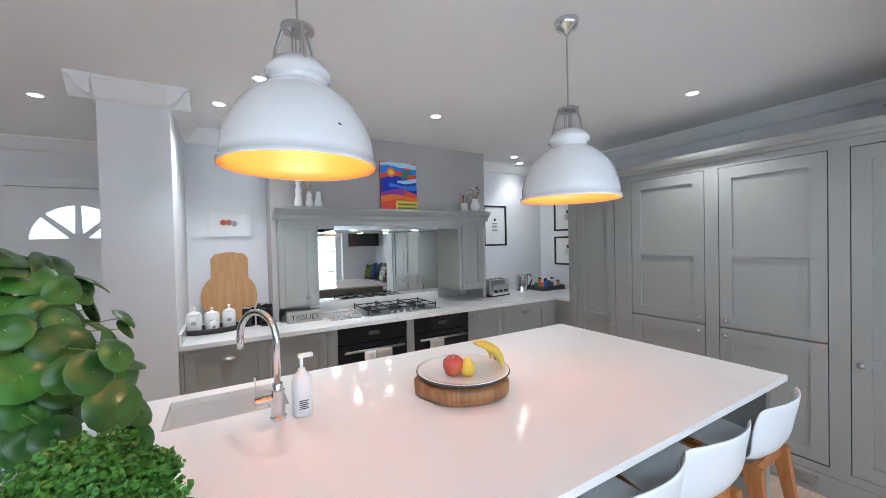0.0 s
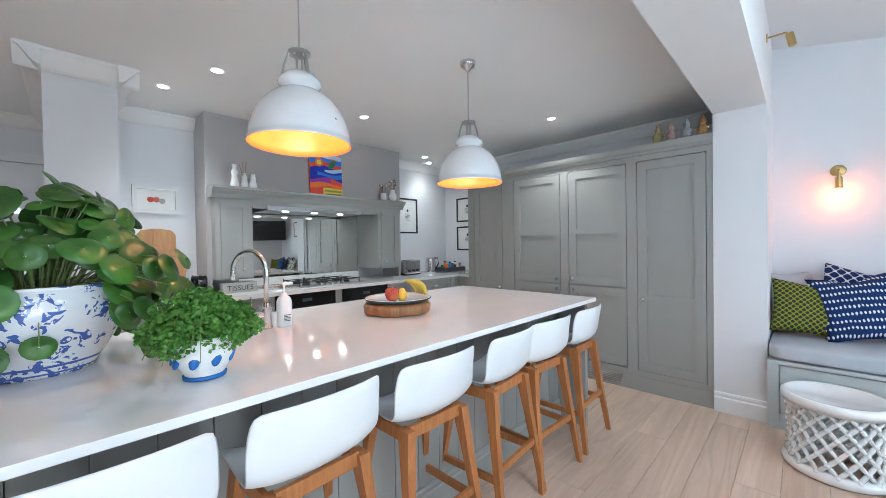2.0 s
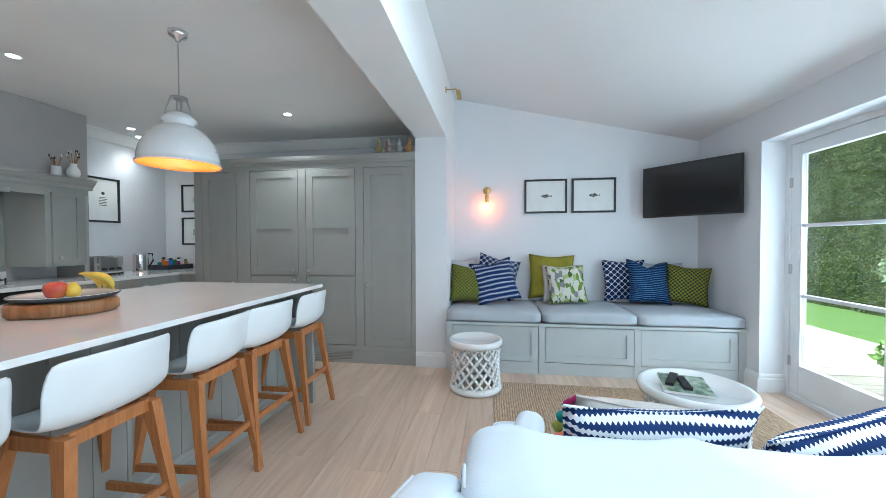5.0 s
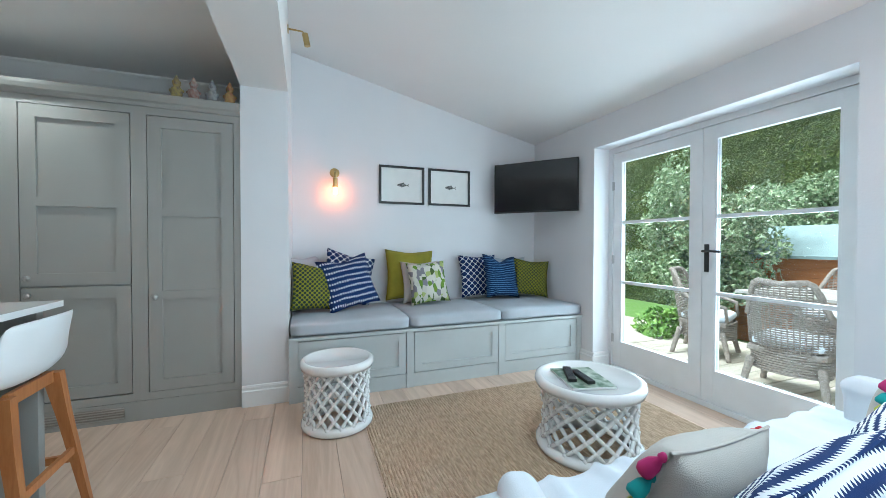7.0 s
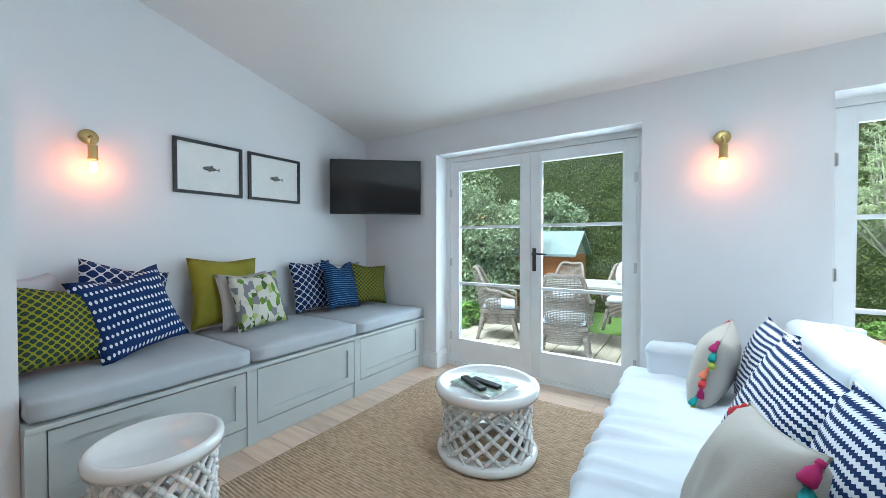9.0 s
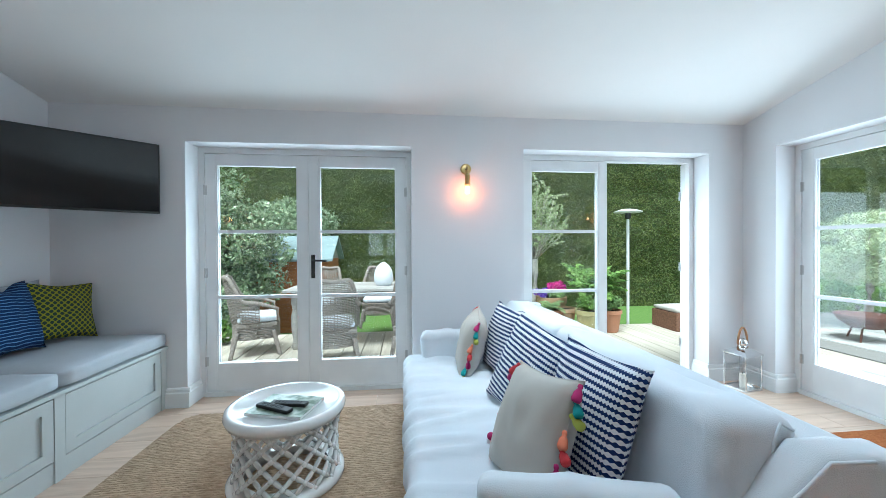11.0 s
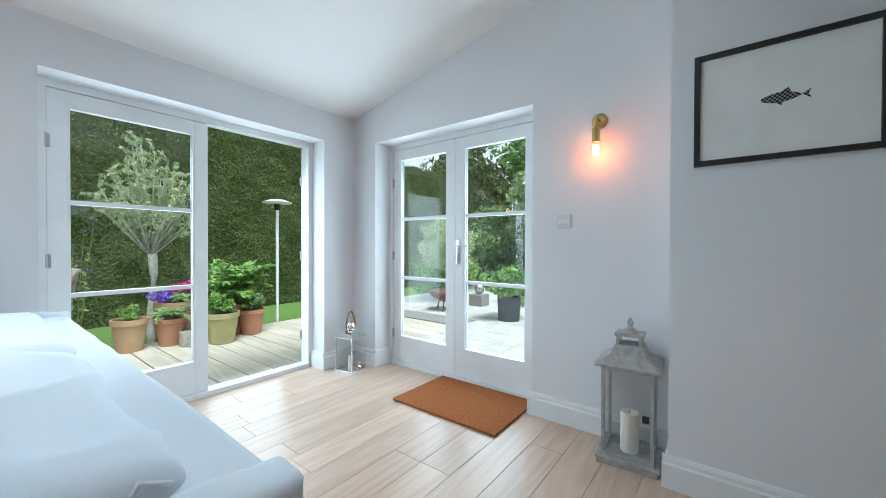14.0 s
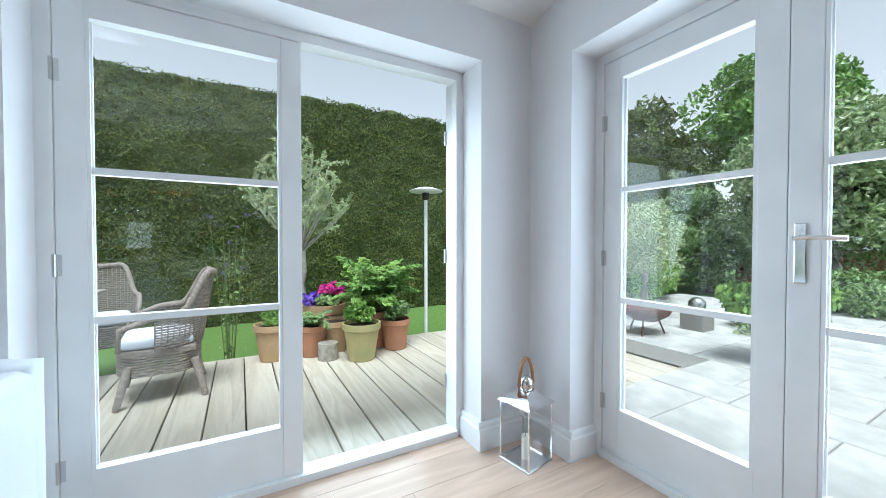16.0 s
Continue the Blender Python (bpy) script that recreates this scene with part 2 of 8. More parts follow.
M["brick"] = mat("garden_brick", (0.26, 0.13, 0.08), 0.9, color2=(0.20, 0.10, 0.07), scale=10, bump=0.5)
M["galv"] = mat("grey_lantern_paint", (0.44, 0.44, 0.42), 0.6, color2=(0.32, 0.31, 0.29), scale=25, bump=0.2)
M["wax"] = mat("candle_wax", (0.80, 0.77, 0.70), 0.5)


# ---- builders ----
def box(bm, x0, y0, z0, x1, y1, z1, bevel=0.0, m=None):
    r = bmesh.ops.create_cube(bm, size=1.0, matrix=Matrix.Translation(((x0 + x1) / 2, (y0 + y1) / 2, (z0 + z1) / 2)) @ Matrix.Diagonal((abs(x1 - x0), abs(y1 - y0), abs(z1 - z0), 1)))
    vs = r["verts"]
    if bevel:
        es = list({e for v in vs for e in v.link_edges})
        out = bmesh.ops.bevel(bm, geom=es, offset=bevel, segments=2, affect="EDGES", profile=0.7)
        vs = list({v for f in out["faces"] for v in f.verts} | {v for v in vs if v.is_valid})
    if m is not None:
        bmesh.ops.transform(bm, matrix=m, verts=vs)
    return vs


def tube(bm, p0, p1, r0, r1=None, seg=12, caps=True):
    p0, p1 = Vector(p0), Vector(p1)
    r1 = r0 if r1 is None else r1
    d = p1 - p0
    m = Matrix.Translation((p0 + p1) / 2) @ d.to_track_quat("Z", "Y").to_matrix().to_4x4()
    return bmesh.ops.create_cone(bm, cap_ends=caps, segments=seg, radius1=r0, radius2=r1, depth=d.length, matrix=m)["verts"]


def path_tube(bm, pts, r, seg=8):
    """A bent tube through the points; r is one radius or one for each point."""
    pts = [Vector(p) for p in pts]
    rs = r if isinstance(r, (list, tuple)) else [r] * len(pts)
    rings = []
    for i, p in enumerate(pts):
        d = (pts[min(i + 1, len(pts) - 1)] - pts[max(i - 1, 0)]).normalized()
        q = d.to_track_quat("Z", "Y")
        rings.append([bm.verts.new(p + q @ Vector((rs[i] * math.cos(a), rs[i] * math.sin(a), 0))) for a in [2 * math.pi * k / seg for k in range(seg)]])
    for a, b in zip(rings, rings[1:]):
        for k in range(seg):
            bm.faces.new((a[k], a[(k + 1) % seg], b[(k + 1) % seg], b[k]))
    bm.faces.new(rings[0][::-1])
    bm.faces.new(rings[-1])


def lathe(bm, prof, seg=32, at=(0, 0, 0), sx=1.0, sy=1.0):
    """A turned shape from (radius, height) pairs."""
    rings = []
    for r, z in prof:
        if r < 1e-4:
            rings.append([bm.verts.new((at[0], at[1], at[2] + z))])
        else:
            rings.append([bm.verts.new((at[0] + sx * r * math.cos(2 * math.pi * k / seg), at[1] + sy * r * math.sin(2 * math.pi * k / seg), at[2] + z)) for k in range(seg)])
    for a, b in zip(rings, rings[1:]):
        for k in range(seg):
            q = (k + 1) % seg
            if len(a) == 1 and len(b) == 1:
                continue
            if len(a) == 1:
                bm.faces.new((a[0], b[q], b[k]))
            elif len(b) == 1:
                bm.faces.new((a[k], a[q], b[0]))
            else:
                bm.faces.new((a[k], a[q], b[q], b[k]))


def sweep_profile(bm, prof, p0, p1, out, up=(0, 0, 1)):
    """A moulding from p0 to p1; prof is (outwards, upwards) pairs."""
    p0, p1, out, up = Vector(p0), Vector(p1), Vector(out), Vector(up)
    a = [bm.verts.new(p0 + out * u + up * v) for u, v in prof]
    b = [bm.verts.new(p1 + out * u + up * v) for u, v in prof]
    n = len(prof)
    for k in range(n):
        bm.faces.new((a[k], a[(k + 1) % n], b[(k + 1) % n], b[k]))
    bm.faces.new(a[::-1])
    bm.faces.new(b)


def part(name, bm, material, parent=None, label="", smooth=False, kind="", category="", m=None):
    me = bpy.data.meshes.new(name)
    bmesh.ops.recalc_face_normals(bm, faces=bm.faces)
    bm.to_mesh(me)
    bm.free()
    me.materials.append(M[material] if isinstance(material, str) else material)
    if smooth:
        me.polygons.foreach_set("use_smooth", [True] * len(me.polygons))
    ob = new(name, me)
    if parent is not None:
        ob.parent = parent
    if m is not None:
        ob.matrix_basis = m
    return tagged(ob, label, category, "", kind)


def sharp(ob, angle=35):
    me = ob.data
    bm = bmesh.new()
    bm.from_mesh(me)
    for e in bm.edges:
        e.smooth = not (len(e.link_faces) == 2 and e.calc_face_angle(0) > radians(angle))
    for f in bm.faces:
        f.smooth = True
    bm.to_mesh(me)
    bm.free()
    return ob


def thing(name, label, category, at=(0, 0, 0), turn=0.0, group="", kind=""):
    ob = new(name)
    ob.empty_display_size = 0.1
    ob.matrix_basis = pose(*at, 0, 0, turn)
    return tagged(ob, label, category, group, kind)


def slab(name, spans, material, label, kind="structure", parent=None):
    bm = bmesh.new()
    for s in spans:
        box(bm, *s)
    return part(name, bm, material, parent, label, kind=kind)


# ---- structure ----
XW, YS, XE, YN = -1.815, -2.765, 3.89, 3.75
A0, A1, B0, B1, C0, C1, DT = 1.198, 2.94, -1.477, 0.249, -2.469, -0.931, 2.055
ROOM_W = -4.95
T = 0.32
slab("wall_south", [(XW - T, YS - T, -0.2, B0, YS, 3.0), (B1, YS - T, -0.2, A0, YS, 3.0), (A1, YS - T, -0.2, XE + T, YS, 3.0),
                    (B0, YS - T, DT, B1, YS, 3.0), (A0, YS - T, DT, A1, YS, 3.0), (B0, YS - T, -0.2, B1, YS, -0.002), (A0, YS - T, -0.2, A1, YS, -0.002)], "wall", "white painted plaster wall with two door openings")
slab("wall_west", [(XW - T, YS, -0.2, XW, C0, 3.4), (XW - T, C1, -0.2, XW, -0.12, 3.4), (XW - T, C0, DT, XW, C1, 3.4), (XW - T, C0, -0.2, XW, C1, -0.002)], "wall", "white painted plaster gable wall with a door opening")
slab("wall_east", [(XE, YS, -0.2, XE + T, 4.9, 3.4)], "wall", "white painted plaster wall")
slab("wall_stub", [(XW - T, -0.12, 0, -1.515, 0.63, 2.6)], "wall", "white painted plaster wall end with a picture")
slab("wall_pier", [(3.165, -0.13, 0, XE, 0.182, 2.28)], "wall", "white painted plaster pier beside the tall cabinets")
slab("beam", [(XW - T, -0.13, 2.28, XE, 0.18, 3.15)], "ceiling", "white plastered boxed beam across the opening")
slab("wall_north", [(-0.07, YN, 0, XE, YN + 0.15, 2.6)], "wall", "white painted plaster kitchen wall")
slab("wall_pillar", [(-0.41, 2.93, 0, -0.07, 4.6, 2.5)], "wall", "white painted plaster wall end beside the hall")
slab("wall_hall", [(ROOM_W, 4.6, 0, -0.07, 4.75, 2.6)], "wall", "white painted plaster hall wall")
slab("wall_bar", [(ROOM_W - 0.15, 0.33, 0, ROOM_W, 4.75, 2.6)], "wall", "grey white painted plaster wall behind the bar")
slab("wall_bar_side", [(ROOM_W, 0.33, 0, XW - T, 0.63, 2.6)], "wall", "white painted plaster wall")
slab("ceiling", [(ROOM_W, 0.18, 2.5, XE, 4.75, 2.62)], "ceiling", "white painted flat kitchen ceiling")

# sloped ceiling with two roof windows
SL = (2.92 - 2.32) / (-0.13 - YS)


def roof_z(y):
    return 2.32 + SL * (y - YS)


bm = bmesh.new()
LIGHTS = ((0.36, 1.10, -1.62, -0.78),)


def slope_box(x0, x1, y0, y1, dz0=0.0, dz1=0.14):
    v = [bm.verts.new((x, y, roof_z(y) + dz)) for dz in (dz0, dz1) for x, y in ((x0, y0), (x1, y0), (x1, y1), (x0, y1))]
    for q in ((0, 1, 2, 3), (7, 6, 5, 4), (0, 4, 5, 1), (1, 5, 6, 2), (2, 6, 7, 3), (3, 7, 4, 0)):
        bm.faces.new([v[i] for i in q])


ya, yb = LIGHTS[0][2], LIGHTS[0][3]
slope_box(XW - T, XE + T, YS - T, ya)
slope_box(XW - T, XE + T, yb, -0.13)
slope_box(XW - T, LIGHTS[0][0], ya, yb)
slope_box(LIGHTS[0][1], XE + T, ya, yb)
part("ceiling_sloped", bm, "ceiling", None, "white painted sloping ceiling with a roof light", kind="structure")
for i, (x0, x1, y0, y1) in enumerate(LIGHTS):
    th = thing("roof_window_%d" % (i + 1), "white framed roof light in the sloping ceiling", "roof window", kind="structure")
    bm = bmesh.new()
    for s in ((x0, x0 + 0.05, y0, y1), (x1 - 0.05, x1, y0, y1), (x0 + 0.05, x1 - 0.05, y0, y0 + 0.05), (x0 + 0.05, x1 - 0.05, y1 - 0.05, y1)):
        slope_box(*s, 0.1, 0.2)
    part("window_frame", bm, "trim", th)
    bm = bmesh.new()
    slope_box(x0 + 0.05, x1 - 0.05, y0 + 0.05, y1 - 0.05, 0.14, 0.15)
    part("pane", bm, "glass", th).visible_shadow = False

# floor boards
slab("floor_base", [(XW - 0.2, YS - 0.2, -0.25, XE, 0.33, -0.016), (ROOM_W, 0.33, -0.25, XE, 4.75, -0.016)], "soil", "screed under the oak boards")

# skirting
SK = [(0, 0), (0.022, 0), (0.022, 0.11), (0.014, 0.118), (0.014, 0.135), (0.008, 0.148), (0, 0.15)]


def skirt(runs):
    bm = bmesh.new()
    for p0, p1, out in runs:
        sweep_profile(bm, SK, p0, p1, out)
    part("baseboard", bm, "trim", None, "white painted moulded skirting board", kind="structure")


skirt([((3.165, -0.152, 0), (3.165, 0.18, 0), (-1, 0, 0))])
skirt([((A1 - 0.022, YS, 0), (3.09, YS, 0), (0, 1, 0)), ((A0 + 0.022, YS, 0), (B1 - 0.022, YS, 0), (0, 1, 0)), ((B0 + 0.022, YS, 0), (XW, YS, 0), (0, 1, 0)),
       ((XW, YS, 0), (XW, C0 + 0.022, 0), (1, 0, 0)), ((XW, C1 - 0.022, 0), (XW, -0.12, 0), (1, 0, 0)),
       ((-1.515, -0.142, 0), (-1.515, 0.652, 0), (1, 0, 0)), ((XW, -0.12, 0), (-1.515, -0.12, 0), (0, -1, 0)),
       ((A0, YS - 0.19, 0), (A0, YS, 0), (1, 0, 0)), ((A1, YS - 0.19, 0), (A1, YS, 0), (-1, 0, 0)),
       ((B0, YS - 0.19, 0), (B0, YS, 0), (1, 0, 0)), ((B1, YS - 0.19, 0), (B1, YS, 0), (-1, 0, 0)),
       ((XW - 0.19, C0, 0), (XW, C0, 0), (0, 1, 0)), ((XW - 0.19, C1, 0), (XW, C1, 0), (0, -1, 0)),
       ((-0.432, 2.93, 0), (-0.048, 2.93, 0), (0, -1, 0)), ((-0.41, 2.93, 0), (-0.41, 4.6, 0), (-1, 0, 0)),
       ((3.165, -0.13, 0), (3.095, -0.13, 0), (0, -1, 0))])
# coving
CV = [(0, 0), (0.012, 0), (0.03, 0.012), (0.055, 0.045), (0.085, 0.085), (0.10, 0.095), (0.10, 0.11), (0, 0.11)]
bm = bmesh.new()
for p0, p1, out in [((-0.52, 2.93, 2.39), (0.04, 2.93, 2.39), (0, -1, 0)), ((-0.07, 2.82, 2.39), (-0.07, YN, 2.39), (1, 0, 0)), ((-0.41, 2.82, 2.39), (-0.41, 4.6, 2.39), (-1, 0, 0)),
                    ((-0.07, YN, 2.39), (0.52, YN, 2.39), (0, -1, 0)), ((2.67, YN, 2.39), (XE, YN, 2.39), (0, -1, 0)), ((XE, 0.18, 2.39), (XE, YN, 2.39), (-1, 0, 0)),
                    ((ROOM_W, 4.6, 2.39), (-0.41, 4.6, 2.39), (0, -1, 0))]:
    sweep_profile(bm, CV, p0, p1, out)
part("trim", bm, "ceiling", None, "white plaster coving", kind="structure")


# ---- french doors ----
def leaf_door(parent, name, w, h, hinge, handle=True, hside=1):
    """A glazed leaf, from x 0 to w, with three panes; its inner face looks to +y."""
    d = part(name, bmesh.new(), "trim", parent, "white painted three-pane glazed door leaf", m=hinge)
    bm = bmesh.new()
    st, top, bot, th = 0.085, 0.095, 0.23, 0.045
    box(bm, 0, 0, 0, st, th, h, 0.004)
    box(bm, w - st, 0, 0, w, th, h, 0.004)
    box(bm, st, 0.001, 0, w - st, th - 0.001, bot)
    box(bm, st, 0.001, h - top, w - st, th - 0.001, h)
    ph = (h - top - bot) / 3
    for k in (1, 2):
        z = bot + ph * k
        box(bm, st, 0.006, z - 0.013, w - st, th - 0.006, z + 0.013)
    for k in range(3):
        z0, z1 = bot + ph * k, bot + ph * (k + 1)
        for y in (0.002, th - 0.010):
            box(bm, st, y, z0, st + 0.012, y + 0.008, z1)
            box(bm, w - st - 0.012, y, z0, w - st, y + 0.008, z1)
    me = d.data
    bmesh.ops.recalc_face_normals(bm, faces=bm.faces)
    bm.to_mesh(me)
    bm.free()
    for k in range(3):
        bm = bmesh.new()
        box(bm, st, th / 2 - 0.003, bot + ph * k + 0.013, w - st, th / 2 + 0.003, bot + ph * (k + 1) - 0.013)
        part("pane", bm, "glass", d).visible_shadow = False
    bm = bmesh.new()
    for z in (0.25, h / 2, h - 0.3):
        hx = -0.004 if hside > 0 else w + 0.004
        tube(bm, (hx, th + 0.004, z - 0.04), (hx, th + 0.004, z + 0.04), 0.007)
        box(bm, min(hx, hx + 0.02 * hside), th, z - 0.038, max(hx, hx + 0.02 * hside), th + 0.002, z + 0.038)
    part("hinge", bm, "steel", d, "steel butt hinges")
    if handle:
        bm = bmesh.new()
        hx = (w - 0.035) if hside > 0 else 0.035
        box(bm, hx - 0.016, th, 0.93, hx + 0.016, th + 0.008, 1.13, 0.003)
        tube(bm, (hx, th + 0.006, 1.08), (hx, th + 0.05, 1.08), 0.009)
        path_tube(bm, [(hx, th + 0.048, 1.08), (hx - 0.04 * hside, th + 0.05, 1.082), (hx - 0.12 * hside, th + 0.046, 1.078)], 0.008)
        part("door_handle", bm, "iron" if handle == 1 else "chrome", d, "lever door handle")
    return d


def french(name, width, at, turn, open_right=0.0, handle=1, active=0):
    th = thing(name, "white painted timber french doors with glazed leaves", "french doors", at, turn, kind="structure")
    bm = bmesh.new()
    f = 0.045
    box(bm, 0, -0.06, 0, f, 0.02, DT)
    box(bm, width - f, -0.06, 0, width, 0.02, DT)
    box(bm, f, -0.06, DT - f, width - f, 0.02, DT)
    box(bm, f, -0.065, 0, width - f, 0.035, 0.035)
    part("door_frame", bm, "trim", th)
    lw, lh = (width - 2 * f) / 2 - 0.002, DT - f - 0.04
    leaf_door(th, "door", lw, lh, pose(f + 0.001, -0.035, 0.037), handle if active == 0 else 0, 1)
    m = pose(width - f - 0.001, -0.035, 0.037, 0, 0, open_right) @ pose(-lw, 0, 0)
    leaf_door(th, "door", lw, lh, m, handle if active == 1 else 0, -1)
    return th


french("door_1", A1 - A0, (A0, YS - 0.20, 0), 0, 0, 1, 0)

# the west leaf of the second pair stands open, outwards
th = thing("door_2", "white painted timber french doors with one leaf open", "french doors", (B0, YS - 0.20, 0), 0, kind="structure")
bm = bmesh.new()
wB = B1 - B0
box(bm, 0, -0.06, 0, 0.045, 0.02, DT)
box(bm, wB - 0.045, -0.06, 0, wB, 0.02, DT)
box(bm, 0.045, -0.06, DT - 0.045, wB - 0.045, 0.02, DT)
box(bm, 0.045, -0.065, 0, wB - 0.045, 0.035, 0.035)
part("door_frame", bm, "trim", th)
lw, lh = (wB - 0.09) / 2 - 0.002, DT - 0.085
leaf_door(th, "door", lw, lh, pose(wB - 0.046 - lw, -0.035, 0.037), 0, -1)
leaf_door(th, "door", lw, lh, pose(0.046, -0.035, 0.037, 0, 0, -168), 0, 1)
french("door_3", C1 - C0, (XW - 0.20, C1, 0), -90, 0, 2, 0)

# ---- garden ground ----
slab("ground", [(-60, -60, -0.40, 60, 60, -0.30)], "grass", "green lawn of the garden")
slab("patio_base", [(-9.5, -3.15, -0.30, XW - T, 6, -0.108), (-9.5, -6.05, -0.30, -4.12, -3.15, -0.108)], "mortar", "mortar bed of the stone patio")


def shaker(bm, w, h, x=0, z=0, rails=(), st=0.075, t=0.022):
    """A framed flat-panel door front in one piece, face towards -y, from (x, z), with extra rails at the heights given."""
    xs = [0, st, w - st, w]
    zs = [0, st]
    for r in rails:
        zs += [r - st * 0.35, r + st * 0.35]
    zs += [h - st, h]
    made = {}

    def at(i, k, y):
        key = (i, k, y)
        if key not in made:
            made[key] = bm.verts.new((x + xs[i], y, z + zs[k]))
        return made[key]

    f, d, nz_ = -t, -t + 0.012, len(zs) - 1
    for i in range(3):
        for k in range(nz_):
            q = ((i, k), (i + 1, k), (i + 1, k + 1), (i, k + 1))
            sunk = i == 1 and k % 2 == 1
            bm.faces.new([at(*c, d if sunk else f) for c in q])
            bm.faces.new([at(*c, 0.0) for c in q[::-1]])
            if sunk:
                for a, b in zip(q, q[1:] + q[:1]):
                    bm.faces.new((at(*a, f), at(*b, f), at(*b, d), at(*a, d)))
    rim = [(i, 0) for i in range(3)] + [(3, k) for k in range(nz_)] + [(i, nz_) for i in (3, 2, 1)] + [(0, k) for k in range(nz_, 0, -1)]
    for a, b in zip(rim, rim[1:] + rim[:1]):
        bm.faces.new((at(*a, f), at(*b, f), at(*b, 0.0), at(*a, 0.0)))


def knob(parent, x, z, mat_="steel", y=-0.022):
    bm = bmesh.new()
    lathe(bm, [(0, 0), (0.006, 0), (0.006, 0.012), (0.015, 0.018), (0.017, 0.026), (0.010, 0.034), (0, 0.036)], 16)
    return part("knob", bm, mat_, parent, "steel door knob", smooth=True, m=pose(x, y, z, 90))


# ---- tall cabinets ----
X0 = 3.172
def tall_unit(y0, y1, doors, label, knob_low=True):
    th = thing("tall_cabinet", label, "tall cabinet", (X0 + 0.001, y1, 0), -90, group="tall kitchen cabinets")
    w = y1 - y0
    bm = bmesh.new()
    box(bm, 0, 0.024, 0, w, 0.70, 2.06)
    part("body", bm, "grey", th)
    bm = bmesh.new()
    box(bm, 0, 0, 0.13, 0.042, 0.024, 2.06)
    box(bm, w - 0.042, 0, 0.13, w, 0.024, 2.06)
    box(bm, 0.042, 0, 2.01, w - 0.042, 0.024, 2.06)
    box(bm, 0.042, 0, 0.13, w - 0.042, 0.024, 0.18)
    box(bm, 0, 0.0, 0.0, w, 0.024, 0.128)
    part("face_frame", bm, "grey", th)
    for z0, z1, rails, kz, kx in doors:
        bm = bmesh.new()
        shaker(bm, w - 0.084 - 0.010, z1 - z0, 0, 0, rails)
        d = part("door", bm, "grey", th, m=pose(0.047, 0.022, z0))
        knob(d, (w - 0.13) if kx > 0 else 0.04, kz)
    return th


for y0, y1, two, kx in ((2.11, 2.61, False, 1), (1.40, 2.04, True, 1), (0.77, 1.40, True, -1), (0.182, 0.77, False, -1)):
    if two:
        ds = [(0.905, 2.005, [0.515], 0.05, kx), (0.19, 0.893, [], 0.66, kx)]
    else:
        ds = [(0.183, 2.005, [0.64, 1.19], 0.63, kx)]
    tall_unit(y0, y1, ds, "grey painted tall shaker cabinet built in beside the pier" if y0 < 0.5 else "grey painted tall shaker cabinet with panelled doors")
bm = bmesh.new()
box(bm, 0, 0, 0, 0.07, 0.65, 2.06)
part("filler_panel", bm, "grey", None, "grey painted filler panel between tall cabinets", category="panel", m=pose(X0, 2.11, 0, 0, 0, -90))
bm = bmesh.new()
sweep_profile(bm, [(0, 0), (-0.012, 0), (-0.02, 0.02), (-0.035, 0.03), (-0.045, 0.055), (-0.05, 0.075), (0.70, 0.075), (0.70, 0.0)], (X0, 0.182, 2.061), (X0, 2.68, 2.061), (1, 0, 0))
part("cornice", bm, "grey", None, "grey painted stepped cornice on the tall cabinets", category="cornice")
bm = bmesh.new()
box(bm, X0 + 0.02, 2.612, 0, XE, 2.68, 2.06)
part("end_panel", bm, "grey", None, "grey painted end panel of the tall cabinets", category="panel")
bm = bmesh.new()
for k in range(5):
    box(bm, X0 - 0.004, 0.86, 0.03 + 0.016 * k, X0 - 0.001, 1.32, 0.037 + 0.016 * k)
part("plinth_grille", bm, "steel", None, "slatted steel grille in the plinth", category="vent")

# ---- range wall ----
CT = 0.92
CF = 2.95
slab("wall_chimney", [(0.52, 3.38, 1.86, 2.67, YN, 2.5), (0.52, 3.38, CT, 0.56, YN, 1.86), (2.63, 3.38, CT, 2.67, YN, 1.86)], "taupe", "taupe painted chimney breast over the range")
th = thing("mantel_shelf", "grey painted moulded mantel shelf over the hob", "mantel shelf", (0, 0, 0))
bm = bmesh.new()
sweep_profile(bm, [(0.0, 0), (-0.015, 0.0), (-0.025, 0.03), (-0.045, 0.05), (-0.06, 0.075), (-0.07, 0.075), (-0.07, 0.095), (0.12, 0.095), (0.12, 0.0)], (0.53, 3.25, 1.75), (2.60, 3.25, 1.75), (0, 1, 0))
box(bm, 0.56, 3.25, 1.70, 2.57, 3.27, 1.75)
box(bm, 0.86, 3.25, 1.67, 2.24, 3.27, 1.70)
part("shelf_board", bm, "grey", th)


def wall_cup(x0, x1, kx):
    th = thing("wall_cabinet", "grey painted shaker wall cabinet under the mantel", "wall cabinet", (x0, 3.245, 1.04), 0, group="wall cabinets beside the hob")
    w = x1 - x0
    bm = bmesh.new()
    box(bm, 0, 0.022, 0, w, 0.46, 0.71)
    part("body", bm, "grey", th)
    bm = bmesh.new()
    shaker(bm, w - 0.08, 0.66, 0, 0, st=0.05)
    d = part("door", bm, "grey", th, m=pose(0.04, 0.022, 0.02))
    knob(d, w - 0.13 if kx > 0 else 0.04, 0.06)


